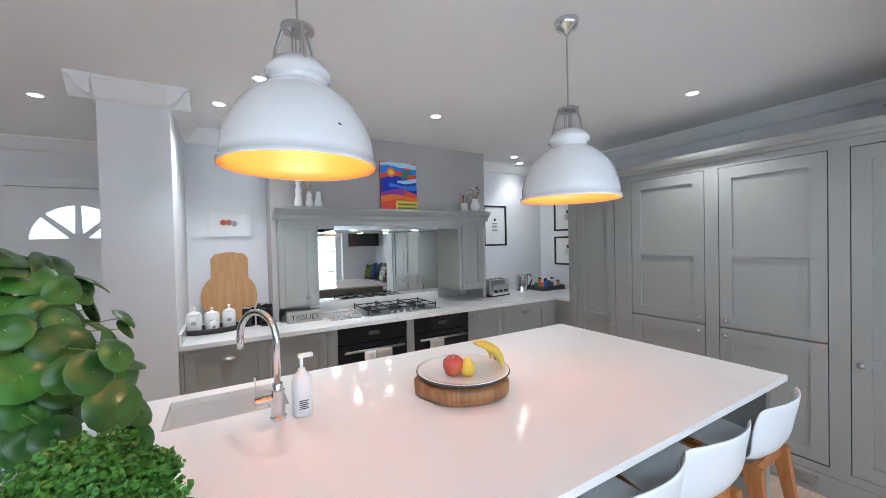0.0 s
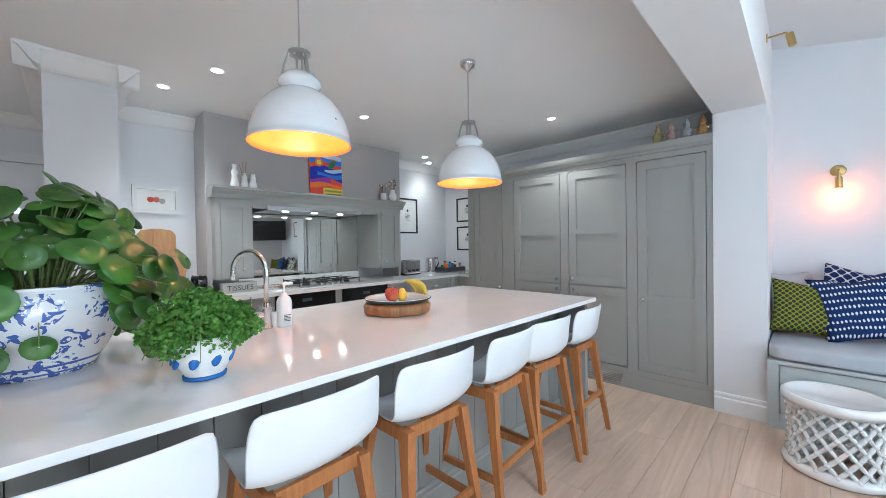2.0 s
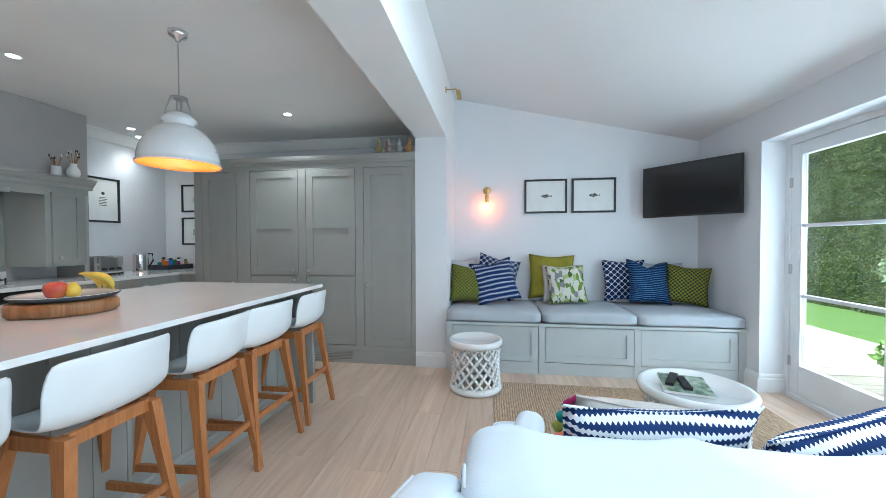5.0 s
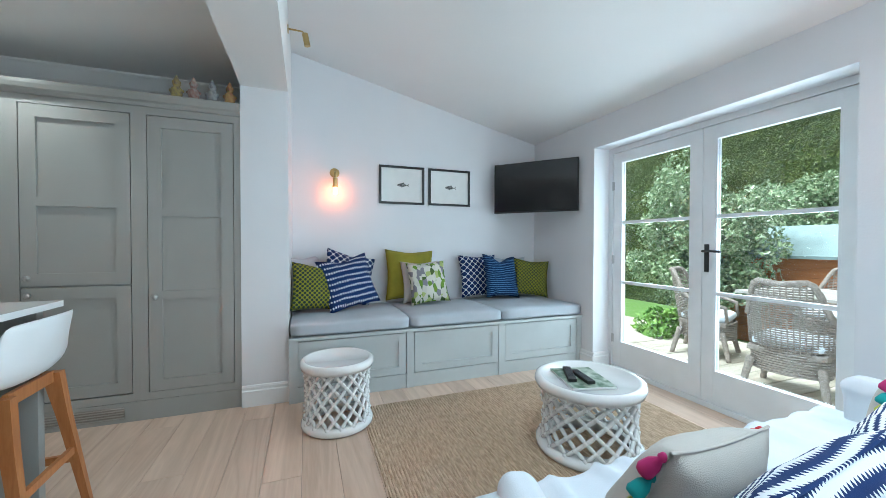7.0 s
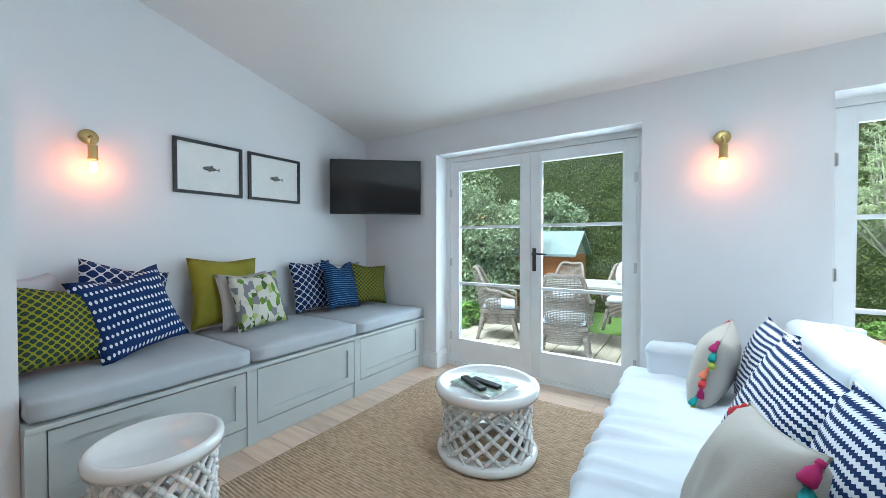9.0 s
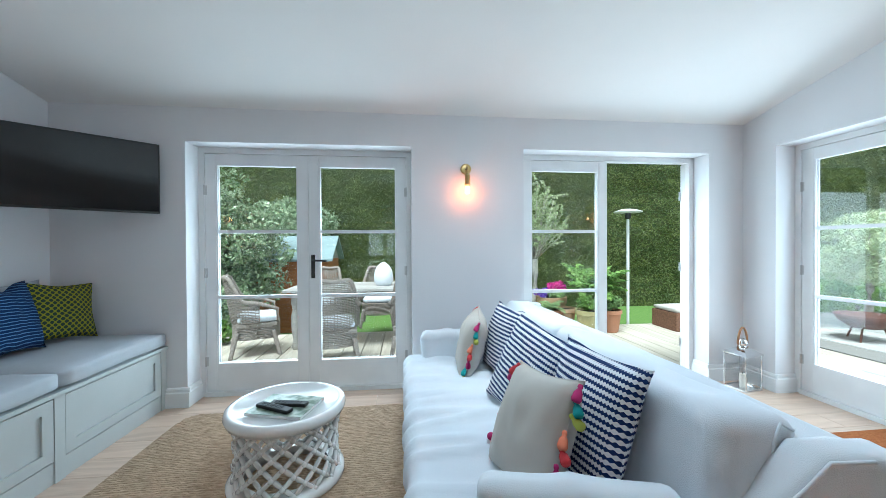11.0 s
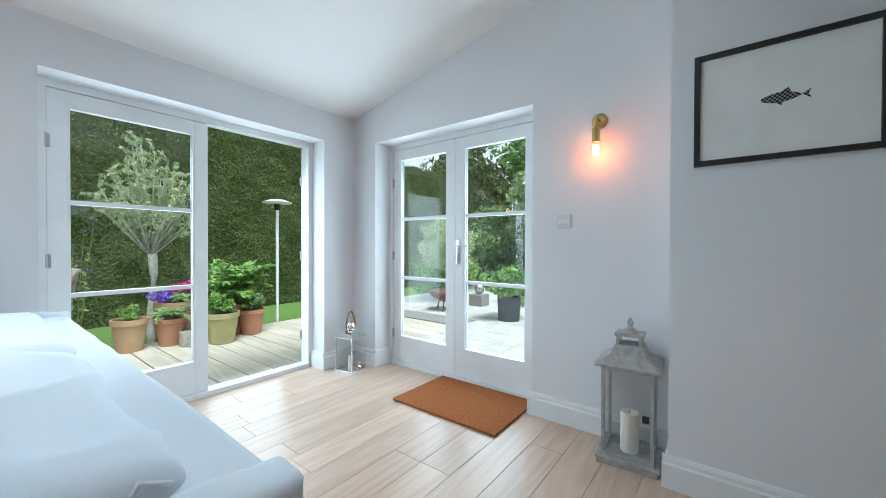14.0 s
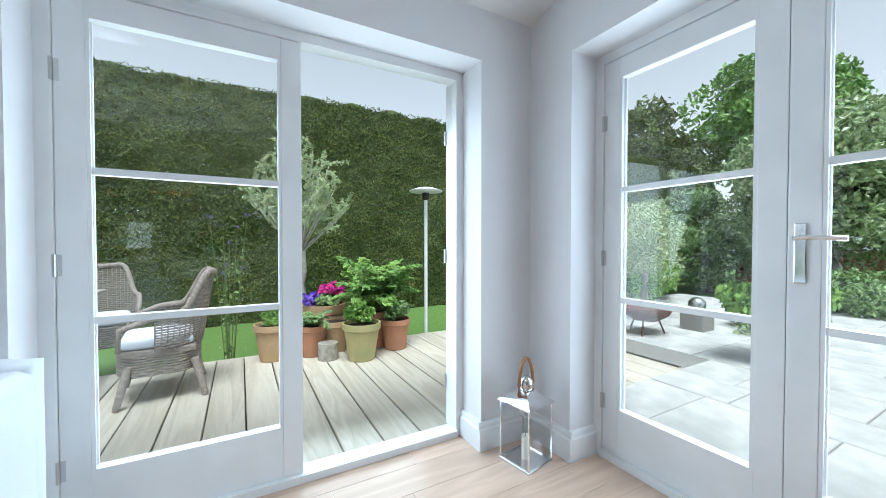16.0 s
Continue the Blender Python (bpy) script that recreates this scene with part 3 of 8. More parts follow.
wall_cup(0.56, 0.86, 1)
wall_cup(2.24, 2.56, -1)
bm = bmesh.new()
box(bm, 0.862, 3.70, CT + 0.08, 2.238, 3.71, 1.84)
part("splashback_mirror", bm, "mirror", None, "mirrored splashback panel behind the hob", category="mirror")
bm = bmesh.new()
box(bm, 0.862, 3.695, CT + 0.001, 2.238, 3.72, CT + 0.08)
part("upstand", bm, "quartz", None, "white quartz upstand below the mirror", category="upstand")
slab("wall_recess", [(0.56, 3.715, CT, 2.63, YN - 0.001, 1.86)], "taupe", "taupe painted back of the hob recess")
th = thing("cooker_hood", "brushed steel canopy cooker hood under the mantel", "cooker hood", (0.98, 3.22, 1.66))
bm = bmesh.new()
v = [bm.verts.new(p) for p in ((0, 0, 0), (1.0, 0, 0), (1.0, 0.42, 0), (0, 0.42, 0), (0.0, 0, 0.035), (1.0, 0, 0.035), (0.95, 0.42, 0.12), (0.05, 0.42, 0.12))]
for q in ((0, 3, 2, 1), (4, 5, 6, 7), (0, 1, 5, 4), (1, 2, 6, 5), (2, 3, 7, 6), (3, 0, 4, 7)):
    bm.faces.new([v[i] for i in q])
part("canopy", bm, "steel", th)
for x in (0.2, 0.5, 0.8):
    bm = bmesh.new()
    tube(bm, (x, 0.1, -0.002), (x, 0.1, 0.004), 0.03, seg=20)
    part("lamp", bm, "led", th, "small lit hood lamp")

# worktop and units
bm = bmesh.new()
box(bm, -0.068, CF - 0.02, CT - 0.03, X0 + 0.12, 3.694, CT)
box(bm, -0.068, 3.694, CT - 0.03, 0.519, YN - 0.001, CT)
box(bm, 2.671, 3.694, CT - 0.03, XE - 0.001, YN - 0.001, CT)
box(bm, X0 + 0.12, 2.682, CT - 0.03, XE - 0.001, 3.694, CT)
box(bm, X0 + 0.10, 2.682, CT - 0.03, X0 + 0.12, CF - 0.02, CT)
part("worktop", bm, "quartz", None, "white quartz worktop on grey base cabinets", category="worktop")
bm = bmesh.new()
box(bm, -0.068, CF + 0.0, CT + 0.001, -0.05, YN - 0.002, CT + 0.07)
box(bm, -0.05, YN - 0.02, CT + 0.001, 0.518, YN - 0.002, CT + 0.07)
part("upstand", bm, "quartz", None, "white quartz upstand in the alcove", category="upstand")


def base_unit(x0, x1, fronts, label, knobs="knob"):
    th = thing("base_cabinet", label, "base cabinet", (x0, CF, 0), 0, group="base cabinets along the range wall")
    w = x1 - x0
    bm = bmesh.new()
    box(bm, 0, 0.022, 0.1, w, 0.6, CT - 0.031)
    box(bm, 0, 0.07, 0, w, 0.6, 0.1)
    part("body", bm, "grey", th)
    bm = bmesh.new()
    box(bm, 0, 0, 0.1, 0.02, 0.022, CT - 0.031)
    box(bm, w - 0.02, 0, 0.1, w, 0.022, CT - 0.031)
    box(bm, 0.02, 0, CT - 0.05, w - 0.02, 0.022, CT - 0.031)
    part("face_frame", bm, "grey", th)
    for z0, z1, kind_, kx in fronts:
        bm = bmesh.new()
        shaker(bm, w - 0.046, z1 - z0, 0, 0, st=0.06, t=0.02)
        d = part("drawer" if kind_ == "cup" else "door", bm, "grey", th, m=pose(0.023, 0.021, z0))
        if kind_ == "cup":
            bm = bmesh.new()
            vs = bmesh.ops.create_uvsphere(bm, u_segments=16, v_segments=8, radius=1, matrix=pose((w - 0.046) / 2, -0.02, z1 - z0 - 0.075) @ Matrix.Diagonal((0.045, 0.028, 0.022, 1)))["verts"]
            bmesh.ops.delete(bm, geom=[q for q in vs if q.co.z < z1 - z0 - 0.078], context="VERTS")
            part("cup_handle", bm, "steel", d, "steel cup handle", smooth=True)
        else:
            knob(d, w - 0.10 if kx > 0 else 0.045, z1 - z0 - 0.05, y=-0.02)


base_unit(-0.066, 0.46, [(0.12, 0.48, "cup", 0), (0.49, 0.868, "cup", 0)], "grey painted base cabinet with cup-handled drawers")
base_unit(0.462, 0.86, [(0.12, 0.868, "knob", 1)], "grey painted base cabinet beside the first oven")
base_unit(2.17, 2.56, [(0.12, 0.868, "knob", -1)], "grey painted base cabinet beside the second oven")
base_unit(2.562, 3.16, [(0.12, 0.48, "cup", 0), (0.49, 0.868, "cup", 0)], "grey painted base cabinet with wide drawers")
bm = bmesh.new()
box(bm, X0 + 0.122, 2.69, 0, XE, CF - 0.002, CT - 0.031)
box(bm, 3.161, CF - 0.001, 0, XE, 3.6, CT - 0.031)
part("corner_cabinet", bm, "grey", None, "grey painted corner cabinet under the worktop", category="base cabinet")
bm = bmesh.new()
for a, b in ((0.86, 0.92), (1.50, 1.57), (2.13, 2.17)):
    box(bm, a + 0.001, CF, 0.0, b - 0.001, 3.5, CT - 0.031)
box(bm, 0.921, CF + 0.03, 0.0, 1.499, 3.5, 0.25)
box(bm, 1.571, CF + 0.03, 0.0, 2.129, 3.5, 0.25)
part("oven_housing", bm, "grey", None, "grey painted oven housing between cabinets", category="oven housing")


def oven(x0, x1):
    th = thing("oven", "black glass built-in oven with a steel bar handle", "oven", (x0, CF - 0.005, 0.251), group="built-in ovens")
    w = x1 - x0
    bm = bmesh.new()
    box(bm, 0, 0.03, 0, w, 0.5, 0.637)
    part("body", bm, "blackmat", th)
    bm = bmesh.new()
    box(bm, 0.004, 0.003, 0.0, w - 0.004, 0.03, 0.50, 0.003)
    d = part("door", bm, "black", th, "black glass door")
    bm = bmesh.new()
    tube(bm, (0.04, -0.035, 0.45), (w - 0.04, -0.035, 0.45), 0.010)
    for x in (0.07, w - 0.07):
        tube(bm, (x, -0.035, 0.45), (x, 0.004, 0.45), 0.006)
    part("handle", bm, "steel", d, "steel bar handle", smooth=True)
    bm = bmesh.new()
    box(bm, 0.004, 0.001, 0.51, w - 0.004, 0.03, 0.637, 0.003)
    p = part("control_panel", bm, "black", th, "black glass control panel")
    bm = bmesh.new()
    box(bm, w * 0.42, -0.001, 0.56, w * 0.58, 0.002, 0.59)
    part("display", bm, "slate", p)
    return th


oven(0.921, 1.499)
oven(1.571, 2.129)

# ---- island ----
IX0, IX1, IY0, IY1 = -0.62, 2.30, 0.74, 2.00
SX0, SX1, SY0, SY1 = 0.0, 0.40, 1.66, 1.93
bm = bmesh.new()
for s in ((IX0, IY0, IX1, SY0), (IX0, SY1, IX1, IY1), (IX0, SY0, SX0, SY1), (SX1, SY0, IX1, SY1)):
    box(bm, s[0], s[1], CT - 0.025, s[2], s[3], CT)
bmesh.ops.remove_doubles(bm, verts=bm.verts, dist=0.0005)
wt = part("island_worktop", bm, "quartz", None, "white polished quartz island worktop", category="worktop")
th = thing("island", "grey painted kitchen island with boarded sides", "kitchen island", (0, 0, 0))
FY = 1.00
bm = bmesh.new()
box(bm, IX0 + 0.05, FY + 0.02, 0, IX1 - 0.04, IY1 - 0.06, 0.60)
box(bm, SX1 + 0.03, FY + 0.02, 0.60, IX1 - 0.04, IY1 - 0.06, CT - 0.026)
box(bm, IX0 + 0.05, FY + 0.02, 0.60, SX0 - 0.03, IY1 - 0.06, CT - 0.026)
box(bm, SX0 - 0.03, FY + 0.02, 0.60, SX1 + 0.03, SY0 - 0.03, CT - 0.026)
part("body", bm, "grey", th)
x = IX0 + 0.05
while x < IX1 - 0.05:
    bm = bmesh.new()
    box(bm, 0, 0, 0.12, 0.137, 0.018, CT - 0.027, 0.003)
    part("panel_board", bm, "grey", th, m=pose(x, FY, 0))
    x += 0.14
bm = bmesh.new()
sweep_profile(bm, SK, (IX0 + 0.03, FY, 0), (IX1 - 0.04, FY, 0), (0, -1, 0))
part("plinth", bm, "grey", th)
bm = bmesh.new()
box(bm, IX1 - 0.075, IY0 + 0.05, 0, IX1 - 0.035, IY1 - 0.05, CT - 0.026, 0.003)
part("end_panel", bm, "grey", th)
th = thing("sink", "white ceramic undermounted sink in the island", "sink", (0, 0, 0))
bm = bmesh.new()
box(bm, SX0 - 0.02, SY0 - 0.02, 0.68, SX1 + 0.02, SY1 + 0.02, 0.70)
for s in ((SX0 - 0.02, SY0 - 0.02, SX1 + 0.02, SY0), (SX0 - 0.02, SY1, SX1 + 0.02, SY1 + 0.02), (SX0 - 0.02, SY0, SX0, SY1), (SX1, SY0, SX1 + 0.02, SY1)):
    box(bm, s[0], s[1], 0.70, s[2], s[3], CT - 0.026)
part("basin", bm, "sink", th)
bm = bmesh.new()
lathe(bm, [(0, 0.003), (0.03, 0.003), (0.04, 0.0)], 20, ((SX0 + SX1) / 2, (SY0 + SY1) / 2, 0.701))
part("drain", bm, "steel", th, "round steel drain")


# ---- bar stools ----
def stool(at, turn=0.0):
    th = thing("bar_stool", "white moulded bar stool on oak legs at the island", "bar stool", at, turn, group="bar stools along the island")
    # shell: seat to back, in the y direction; the back is towards -y
    prof = [(0.20, 0.640), (0.19, 0.655), (0.10, 0.648), (0.0, 0.640), (-0.08, 0.640), (-0.135, 0.655), (-0.165, 0.70), (-0.178, 0.76), (-0.19, 0.82), (-0.205, 0.895)]
    bm = bmesh.new()
    rows = []
    for i, (y, z) in enumerate(prof):
        f = i / (len(prof) - 1)
        hw = 0.185 + 0.035 * min(1, f * 1.5) - 0.012 * max(0, f - 0.85) / 0.15
        row = []
        for k in range(11):
            u = k / 5 - 1
            lift = 0.030 * abs(u) ** 3 * (1 - max(0, f - 0.5) * 2) if f < 0.99 else 0
            wrap = 0.055 * u * u * max(0, min(1, (f - 0.4) * 2.5))
            row.append(bm.verts.new((hw * u, y + wrap, z + lift - (0.012 * u * u if f > 0.95 else 0))))
        rows.append(row)
    for a, b in zip(rows, rows[1:]):
        for k in range(10):
            bm.faces.new((a[k], a[k + 1], b[k + 1], b[k]))
    ob = part("seat_shell", bm, "white", th, smooth=True)
    so = ob.modifiers.new("thick", "SOLIDIFY")
    so.thickness, so.offset = 0.010, 0
    ss = ob.modifiers.new("soft", "SUBSURF")
    ss.levels = ss.render_levels = 1
    feet = {"a": (-0.205, -0.20), "b": (0.205, -0.20), "c": (-0.205, 0.20), "d": (0.205, 0.20)}
    for k in "abcd":
        fx, fy = feet[k]
        tx, ty = fx * 0.72, fy * 0.55
        bm = bmesh.new()
        a, b = Vector((fx, fy, 0)), Vector((tx, ty, 0.625))
        vs = []
        for c, w, d in ((a, 0.013, 0.013), (a.lerp(b, 0.7), 0.018, 0.020), (b, 0.020, 0.030)):
            vs.append([bm.verts.new(c + Vector((sx * w, sy * d, 0))) for sx, sy in ((-1, -1), (1, -1), (1, 1), (-1, 1))])
        for p, q in zip(vs, vs[1:]):
            for j in range(4):
                bm.faces.new((p[j], p[(j + 1) % 4], q[(j + 1) % 4], q[j]))
        bm.faces.new(vs[0][::-1])
        bm.faces.new(vs[-1])
        part("leg", bm, "oak", th)
    for (p, q, z) in (("a", "b", 0.61), ("c", "d", 0.61), ("a", "c", 0.60), ("b", "d", 0.60), ("a", "b", 0.27), ("c", "d", 0.20), ("a", "c", 0.23), ("b", "d", 0.23)):
        bm = bmesh.new()
        f = z / 0.625
        P = [Vector((feet[s][0] * (1 - 0.28 * f), feet[s][1] * (1 - 0.45 * f), z)) for s in (p, q)]
        d = (P[1] - P[0])
        L = d.length
        m = Matrix.Translation(P[0]) @ d.to_track_quat("X", "Z").to_matrix().to_4x4()
        hh = 0.024 if z > 0.5 else 0.016
        box(bm, 0.012, -0.009, -hh, L - 0.012, 0.009, hh, 0.002, m)
        part("rail", bm, "oak", th)
    return th


s0 = stool((2.10, 0.86, 0.0), 2)
for x, t in ((1.61, -3), (1.20, 4), (0.70, 0), (0.20, 3), (-0.28, -2)):
    copy_thing(s0, pose(x, 0.86, 0, 0, 0, t))


# ---- pendants ----
def pendant(at, label, z=1.71):
    th = thing("pendant_lamp", label, "pendant lamp", at, group="dome pendant lamps")
    R = 0.208
    prof = [(R + 0.006, z), (R + 0.006, z + 0.012)] + [(R * math.cos(a) * 1.0, z + 0.012 + 0.20 * math.sin(a)) for a in [k * math.pi / 2 / 14 for k in range(13)]]
    prof = [(R + 0.006, z), (R + 0.006, z + 0.012), (R - 0.002, z + 0.014)] + [(R * math.cos(a), z + 0.014 + 0.235 * math.sin(a)) for a in [k * 0.086 for k in range(1, 15)]]
    prof += [(0.078, z + 0.250), (0.088, z + 0.256), (0.090, z + 0.268), (0.084, z + 0.278), (0.066, z + 0.300), (0.03, z + 0.312), (0.0, z + 0.314)]
    bm = bmesh.new()
    lathe(bm, prof, 48)
    part("shade", bm, "enamel", th, "white enamel outside", smooth=True)
    bm = bmesh.new()
    lathe(bm, [(R + 0.003, z + 0.001)] + [((R - 0.006) * math.cos(a), z + 0.008 + 0.225 * math.sin(a)) for a in [k * 0.1 for k in range(0, 15)]] + [(0, z + 0.236)], 48)
    part("shade_lining", bm, "orange", th, "orange lacquered inside", smooth=True)
    bm = bmesh.new()
    for a in (0.6, 0.6 + 2.094, 0.6 + 4.189):
        c, s = math.cos(a), math.sin(a)
        path_tube(bm, [(0.074 * c, 0.074 * s, z + 0.285), (0.062 * c, 0.062 * s, z + 0.34), (0.040 * c, 0.040 * s, z + 0.40)], 0.0055, 6)
    lathe(bm, [(0.028, z + 0.392), (0.046, z + 0.392), (0.046, z + 0.402), (0.028, z + 0.402), (0.028, z + 0.392)], 24)
    for a in (0.2, 1.8, 3.4, 5.0):
        tube(bm, (0.016 * math.cos(a), 0.016 * math.sin(a), z + 0.30), (0.016 * math.cos(a), 0.016 * math.sin(a), z + 0.40), 0.003, seg=6)
    lathe(bm, [(0, z + 0.41), (0.014, z + 0.405), (0.014, z + 0.392), (0, z + 0.392)], 12)
    part("bracket", bm, "steel", th, "steel bracket and ring", smooth=False)
    bm = bmesh.new()
    tube(bm, (0, 0, z + 0.40), (0, 0, 2.46), 0.0035, seg=8)
    part("cord", bm, "steel", th, "grey braided cord")
    bm = bmesh.new()
    lathe(bm, [(0, 2.44), (0.012, 2.442), (0.018, 2.455), (0.045, 2.468), (0.052, 2.485), (0.052, 2.4995), (0, 2.4995)], 24)
    part("ceiling_rose", bm, "chrome", th, "chrome ceiling rose", smooth=True)
    bm = bmesh.new()
    bmesh.ops.create_uvsphere(bm, u_segments=16, v_segments=10, radius=0.032, matrix=pose(0, 0, z + 0.12))
    b = part("bulb", bm, "bulb", th, "lit warm bulb", smooth=True)
    bm = bmesh.new()
    box(bm, -0.012, -0.001, -0.008, 0.012, 0.001, 0.008, 0, pose(R * 0.95, 0, z + 0.075, 0, -20, 90) @ pose(0, 0, 0, 0, 45, 0))
    part("badge", bm, "slate", th, "small dark diamond badge", m=pose(0, 0, 0, 0, 0, -70))
    point_lamp("pendant_light", (at[0], at[1], z + 0.07), 2.0, (1.0, 0.62, 0.36), 0.03)
    return th


pendant((0.40, 1.25, 0), "white enamel dome pendant lamp over the island", 1.755)
pendant((1.53, 1.25, 0), "white enamel dome pendant lamp over the island")
pendant((-2.60, 1.35, 0), "white enamel dome pendant lamp in the bar room")


def downlight(x, y):
    th = thing("downlight", "white recessed ceiling downlight, lit", "downlight", (x, y, 2.5), group="recessed downlights")
    bm = bmesh.new()
    lathe(bm, [(0.033, -0.004), (0.040, -0.004), (0.045, -0.0005), (0.033, -0.0005), (0.033, -0.004)], 24)
    part("rim", bm, "trim", th)
    bm = bmesh.new()
    lathe(bm, [(0, -0.0015), (0.0325, -0.0015), (0.0325, -0.0005), (0, -0.0005)], 20)
    part("lens", bm, "led", th)
    spot_lamp("downlight_beam", (x, y, 2.49), 7 if x > 3 else 20, (1.0, 0.94, 0.88))


for x, y in ((-0.78, 3.35), (0.40, 2.48), (1.61, 2.57), (2.93, 1.40), (0.19, 3.02), (3.08, 3.34), (3.37, 3.56), (-2.6, 2.2), (-3.8, 2.6)):
    downlight(x, y)

# ---- bench ----
BY0, BY1, BX = YS + 0.001, -0.132, 3.09
th = thing("bench", "grey painted built-in window bench with shaker panels", "bench", (BX, BY1, 0), -90)
L = BY1 - BY0
bm = bmesh.new()
box(bm, 0, 0.02, 0, L, XE - BX - 0.002, 0.455)
part("body", bm, "benchgrey", th)
bm = bmesh.new()
box(bm, 0, -0.015, 0.456, L, XE - BX - 0.002, 0.478, 0.003)
part("top_board", bm, "benchgrey", th)
cuts = [0.03, L * 0.345, L * 0.665, L - 0.03]
for c in cuts:
    bm = bmesh.new()
    box(bm, c - 0.03, 0, 0, c + 0.03, 0.02, 0.455)
    part("post", bm, "benchgrey", th)
for a, b in zip(cuts, cuts[1:]):
    bm = bmesh.new()
    shaker(bm, b - a - 0.07, 0.325, 0, 0, st=0.06, t=0.018)
    part("panel", bm, "benchgrey", th, m=pose(a + 0.035, 0.02, 0.12))
    bm = bmesh.new()
    box(bm, a + 0.031, 0.008, 0, b - 0.031, 0.019, 0.112)
    part("plinth", bm, "benchgrey", th)


def soft_box(bm, sx, sy, sz, r=0.03, puff=0.0, cuts=6, seed=0, m=None, wrinkle=0.004):
    """A cushion block with rounded edges and slight sag."""
    vs = bmesh.ops.create_cube(bm, size=1.0)["verts"]
    bmesh.ops.subdivide_edges(bm, edges=bm.edges[:], cuts=cuts, use_grid_fill=True)
    rnd = Vector((seed * 3.1, seed * 1.7, 0))
    for v in bm.verts:
        c = v.co * 2
        p = Vector((c.x * sx / 2, c.y * sy / 2, c.z * sz / 2))
        q = Vector((max(-sx / 2 + r, min(sx / 2 - r, p.x)), max(-sy / 2 + r, min(sy / 2 - r, p.y)), max(-sz / 2 + r, min(sz / 2 - r, p.z))))
        d = p - q
        if d.length > 1e-6:
            p = q + d.normalized() * r
        p.z += puff * (1 - c.x * c.x) * (1 - c.y * c.y) * (1 if c.z > 0 else -0.3)
        p += Vector((1, 1, 1)) * wrinkle * noise.noise(p * 7 + rnd)
        v.co = p
    if m is not None:
        bmesh.ops.transform(bm, matrix=m, verts=bm.verts)


for i, (a, b) in enumerate(zip([0.0, L * 0.345, L * 0.665], [L * 0.345, L * 0.665, L])):
    bm = bmesh.new()
    soft_box(bm, b - a - 0.008, 0.80, 0.105, 0.03, 0.006, 10, i)
    ob = part("bench_cushion", bm, "bcush", None, "grey cotton box cushion on the bench", smooth=True, category="cushion", m=pose(BX + 0.388, BY1 - (a + b) / 2, 0.533, 0, 0, -90))
    tagged(ob, group="bench seat cushions")


# ---- throw cushions ----
def pillow(at, tilt, turn, size, material, label, thick=0.13, seed=0, fringe=None, roll=0.0, edge=None, chop=0.0):
    """A square cushion standing on its edge; its face looks to -y before the turn."""
    n = 14
    bm = bmesh.new()
    grid = {}
    for side in (1, -1):
        for i in range(n + 1):
            for k in range(n + 1):
                u, v = 2 * i / n - 1, 2 * k / n - 1
                if side < 0 and (i in (0, n) or k in (0, n)):
                    grid[side, i, k] = grid[1, i, k]
                    continue
                pin = 0.10
                x = size / 2 * u * (1 - pin * (1 - v * v) * abs(u))
                z = size / 2 * v * (1 - pin * (1 - u * u) * abs(v))
                t = thick / 2 * ((1 - u * u) * (1 - v * v)) ** 0.42
                w = noise.noise(Vector((u * 2.2, v * 2.2, seed * 5.3 + side))) * 0.018 + noise.noise(Vector((u * 5, v * 3, seed * 2.3 + side))) * 0.008
                z -= chop * math.exp(-(u / 0.38) ** 2) * max(0, v + 0.2) ** 1.5
                grid[side, i, k] = bm.verts.new((x, -side * (t + w * (1 - u * u) * (1 - v * v)), z))
    for side in (1, -1):
        for i in range(n):
            for k in range(n):
                q = [grid[side, i, k], grid[side, i + 1, k], grid[side, i + 1, k + 1], grid[side, i, k + 1]]
                bm.faces.new(q if side > 0 else q[::-1])
    m = pose(*at, 0, 0, turn) @ pose(0, 0, size * 0.5 * math.cos(radians(tilt)) + thick * 0.2, -tilt, roll, 0)
    th = new("throw_cushion")
    th.matrix_basis = m
    tagged(th, label, "cushion", "throw cushions")
    part("cover", bm, material, th, smooth=True)
    bm = bmesh.new()
    h = size / 2 * 0.995
    pts = []
    for k in range(40):
        s = k / 10
        e, f = int(s), s - int(s)
        c = [(-h, -h), (h, -h), (h, h), (-h, h)]
        p, q = c[e], c[(e + 1) % 4]
        x, z = p[0] + (q[0] - p[0]) * f, p[1] + (q[1] - p[1]) * f
        u, v = x / h, z / h
        pts.append((x * (1 - 0.10 * (1 - v * v) * abs(u)), 0, z * (1 - 0.10 * (1 - u * u) * abs(v)) - chop * math.exp(-(u / 0.38) ** 2) * max(0, v + 0.2) ** 1.5))
    pts.append(pts[0])
    path_tube(bm, pts, 0.0035, 6)
    part("piping", bm, edge or material, th, smooth=True)
    if fringe:
        for j, (u, v) in enumerate(fringe):
            bm = bmesh.new()
            lathe(bm, [(0, 0.0), (0.007, -0.002), (0.009, -0.012), (0.006, -0.016), (0.014, -0.030), (0.017, -0.052), (0.013, -0.060), (0, -0.060)], 9)
            swing = 40 * (1 if u > 0 else -1) + 14 * ((j * 7) % 5 - 2)
            part("tassel", bm, TASSEL[(j * 3) % 5], th, "coloured cotton tassel", smooth=True, m=pose(size / 2 * u * (1 - 0.10 * (1 - v * v)), -0.006, size / 2 * v) @ pose(0, 0, 0, 12 * ((j % 3) - 1), -swing, 0))
    return th


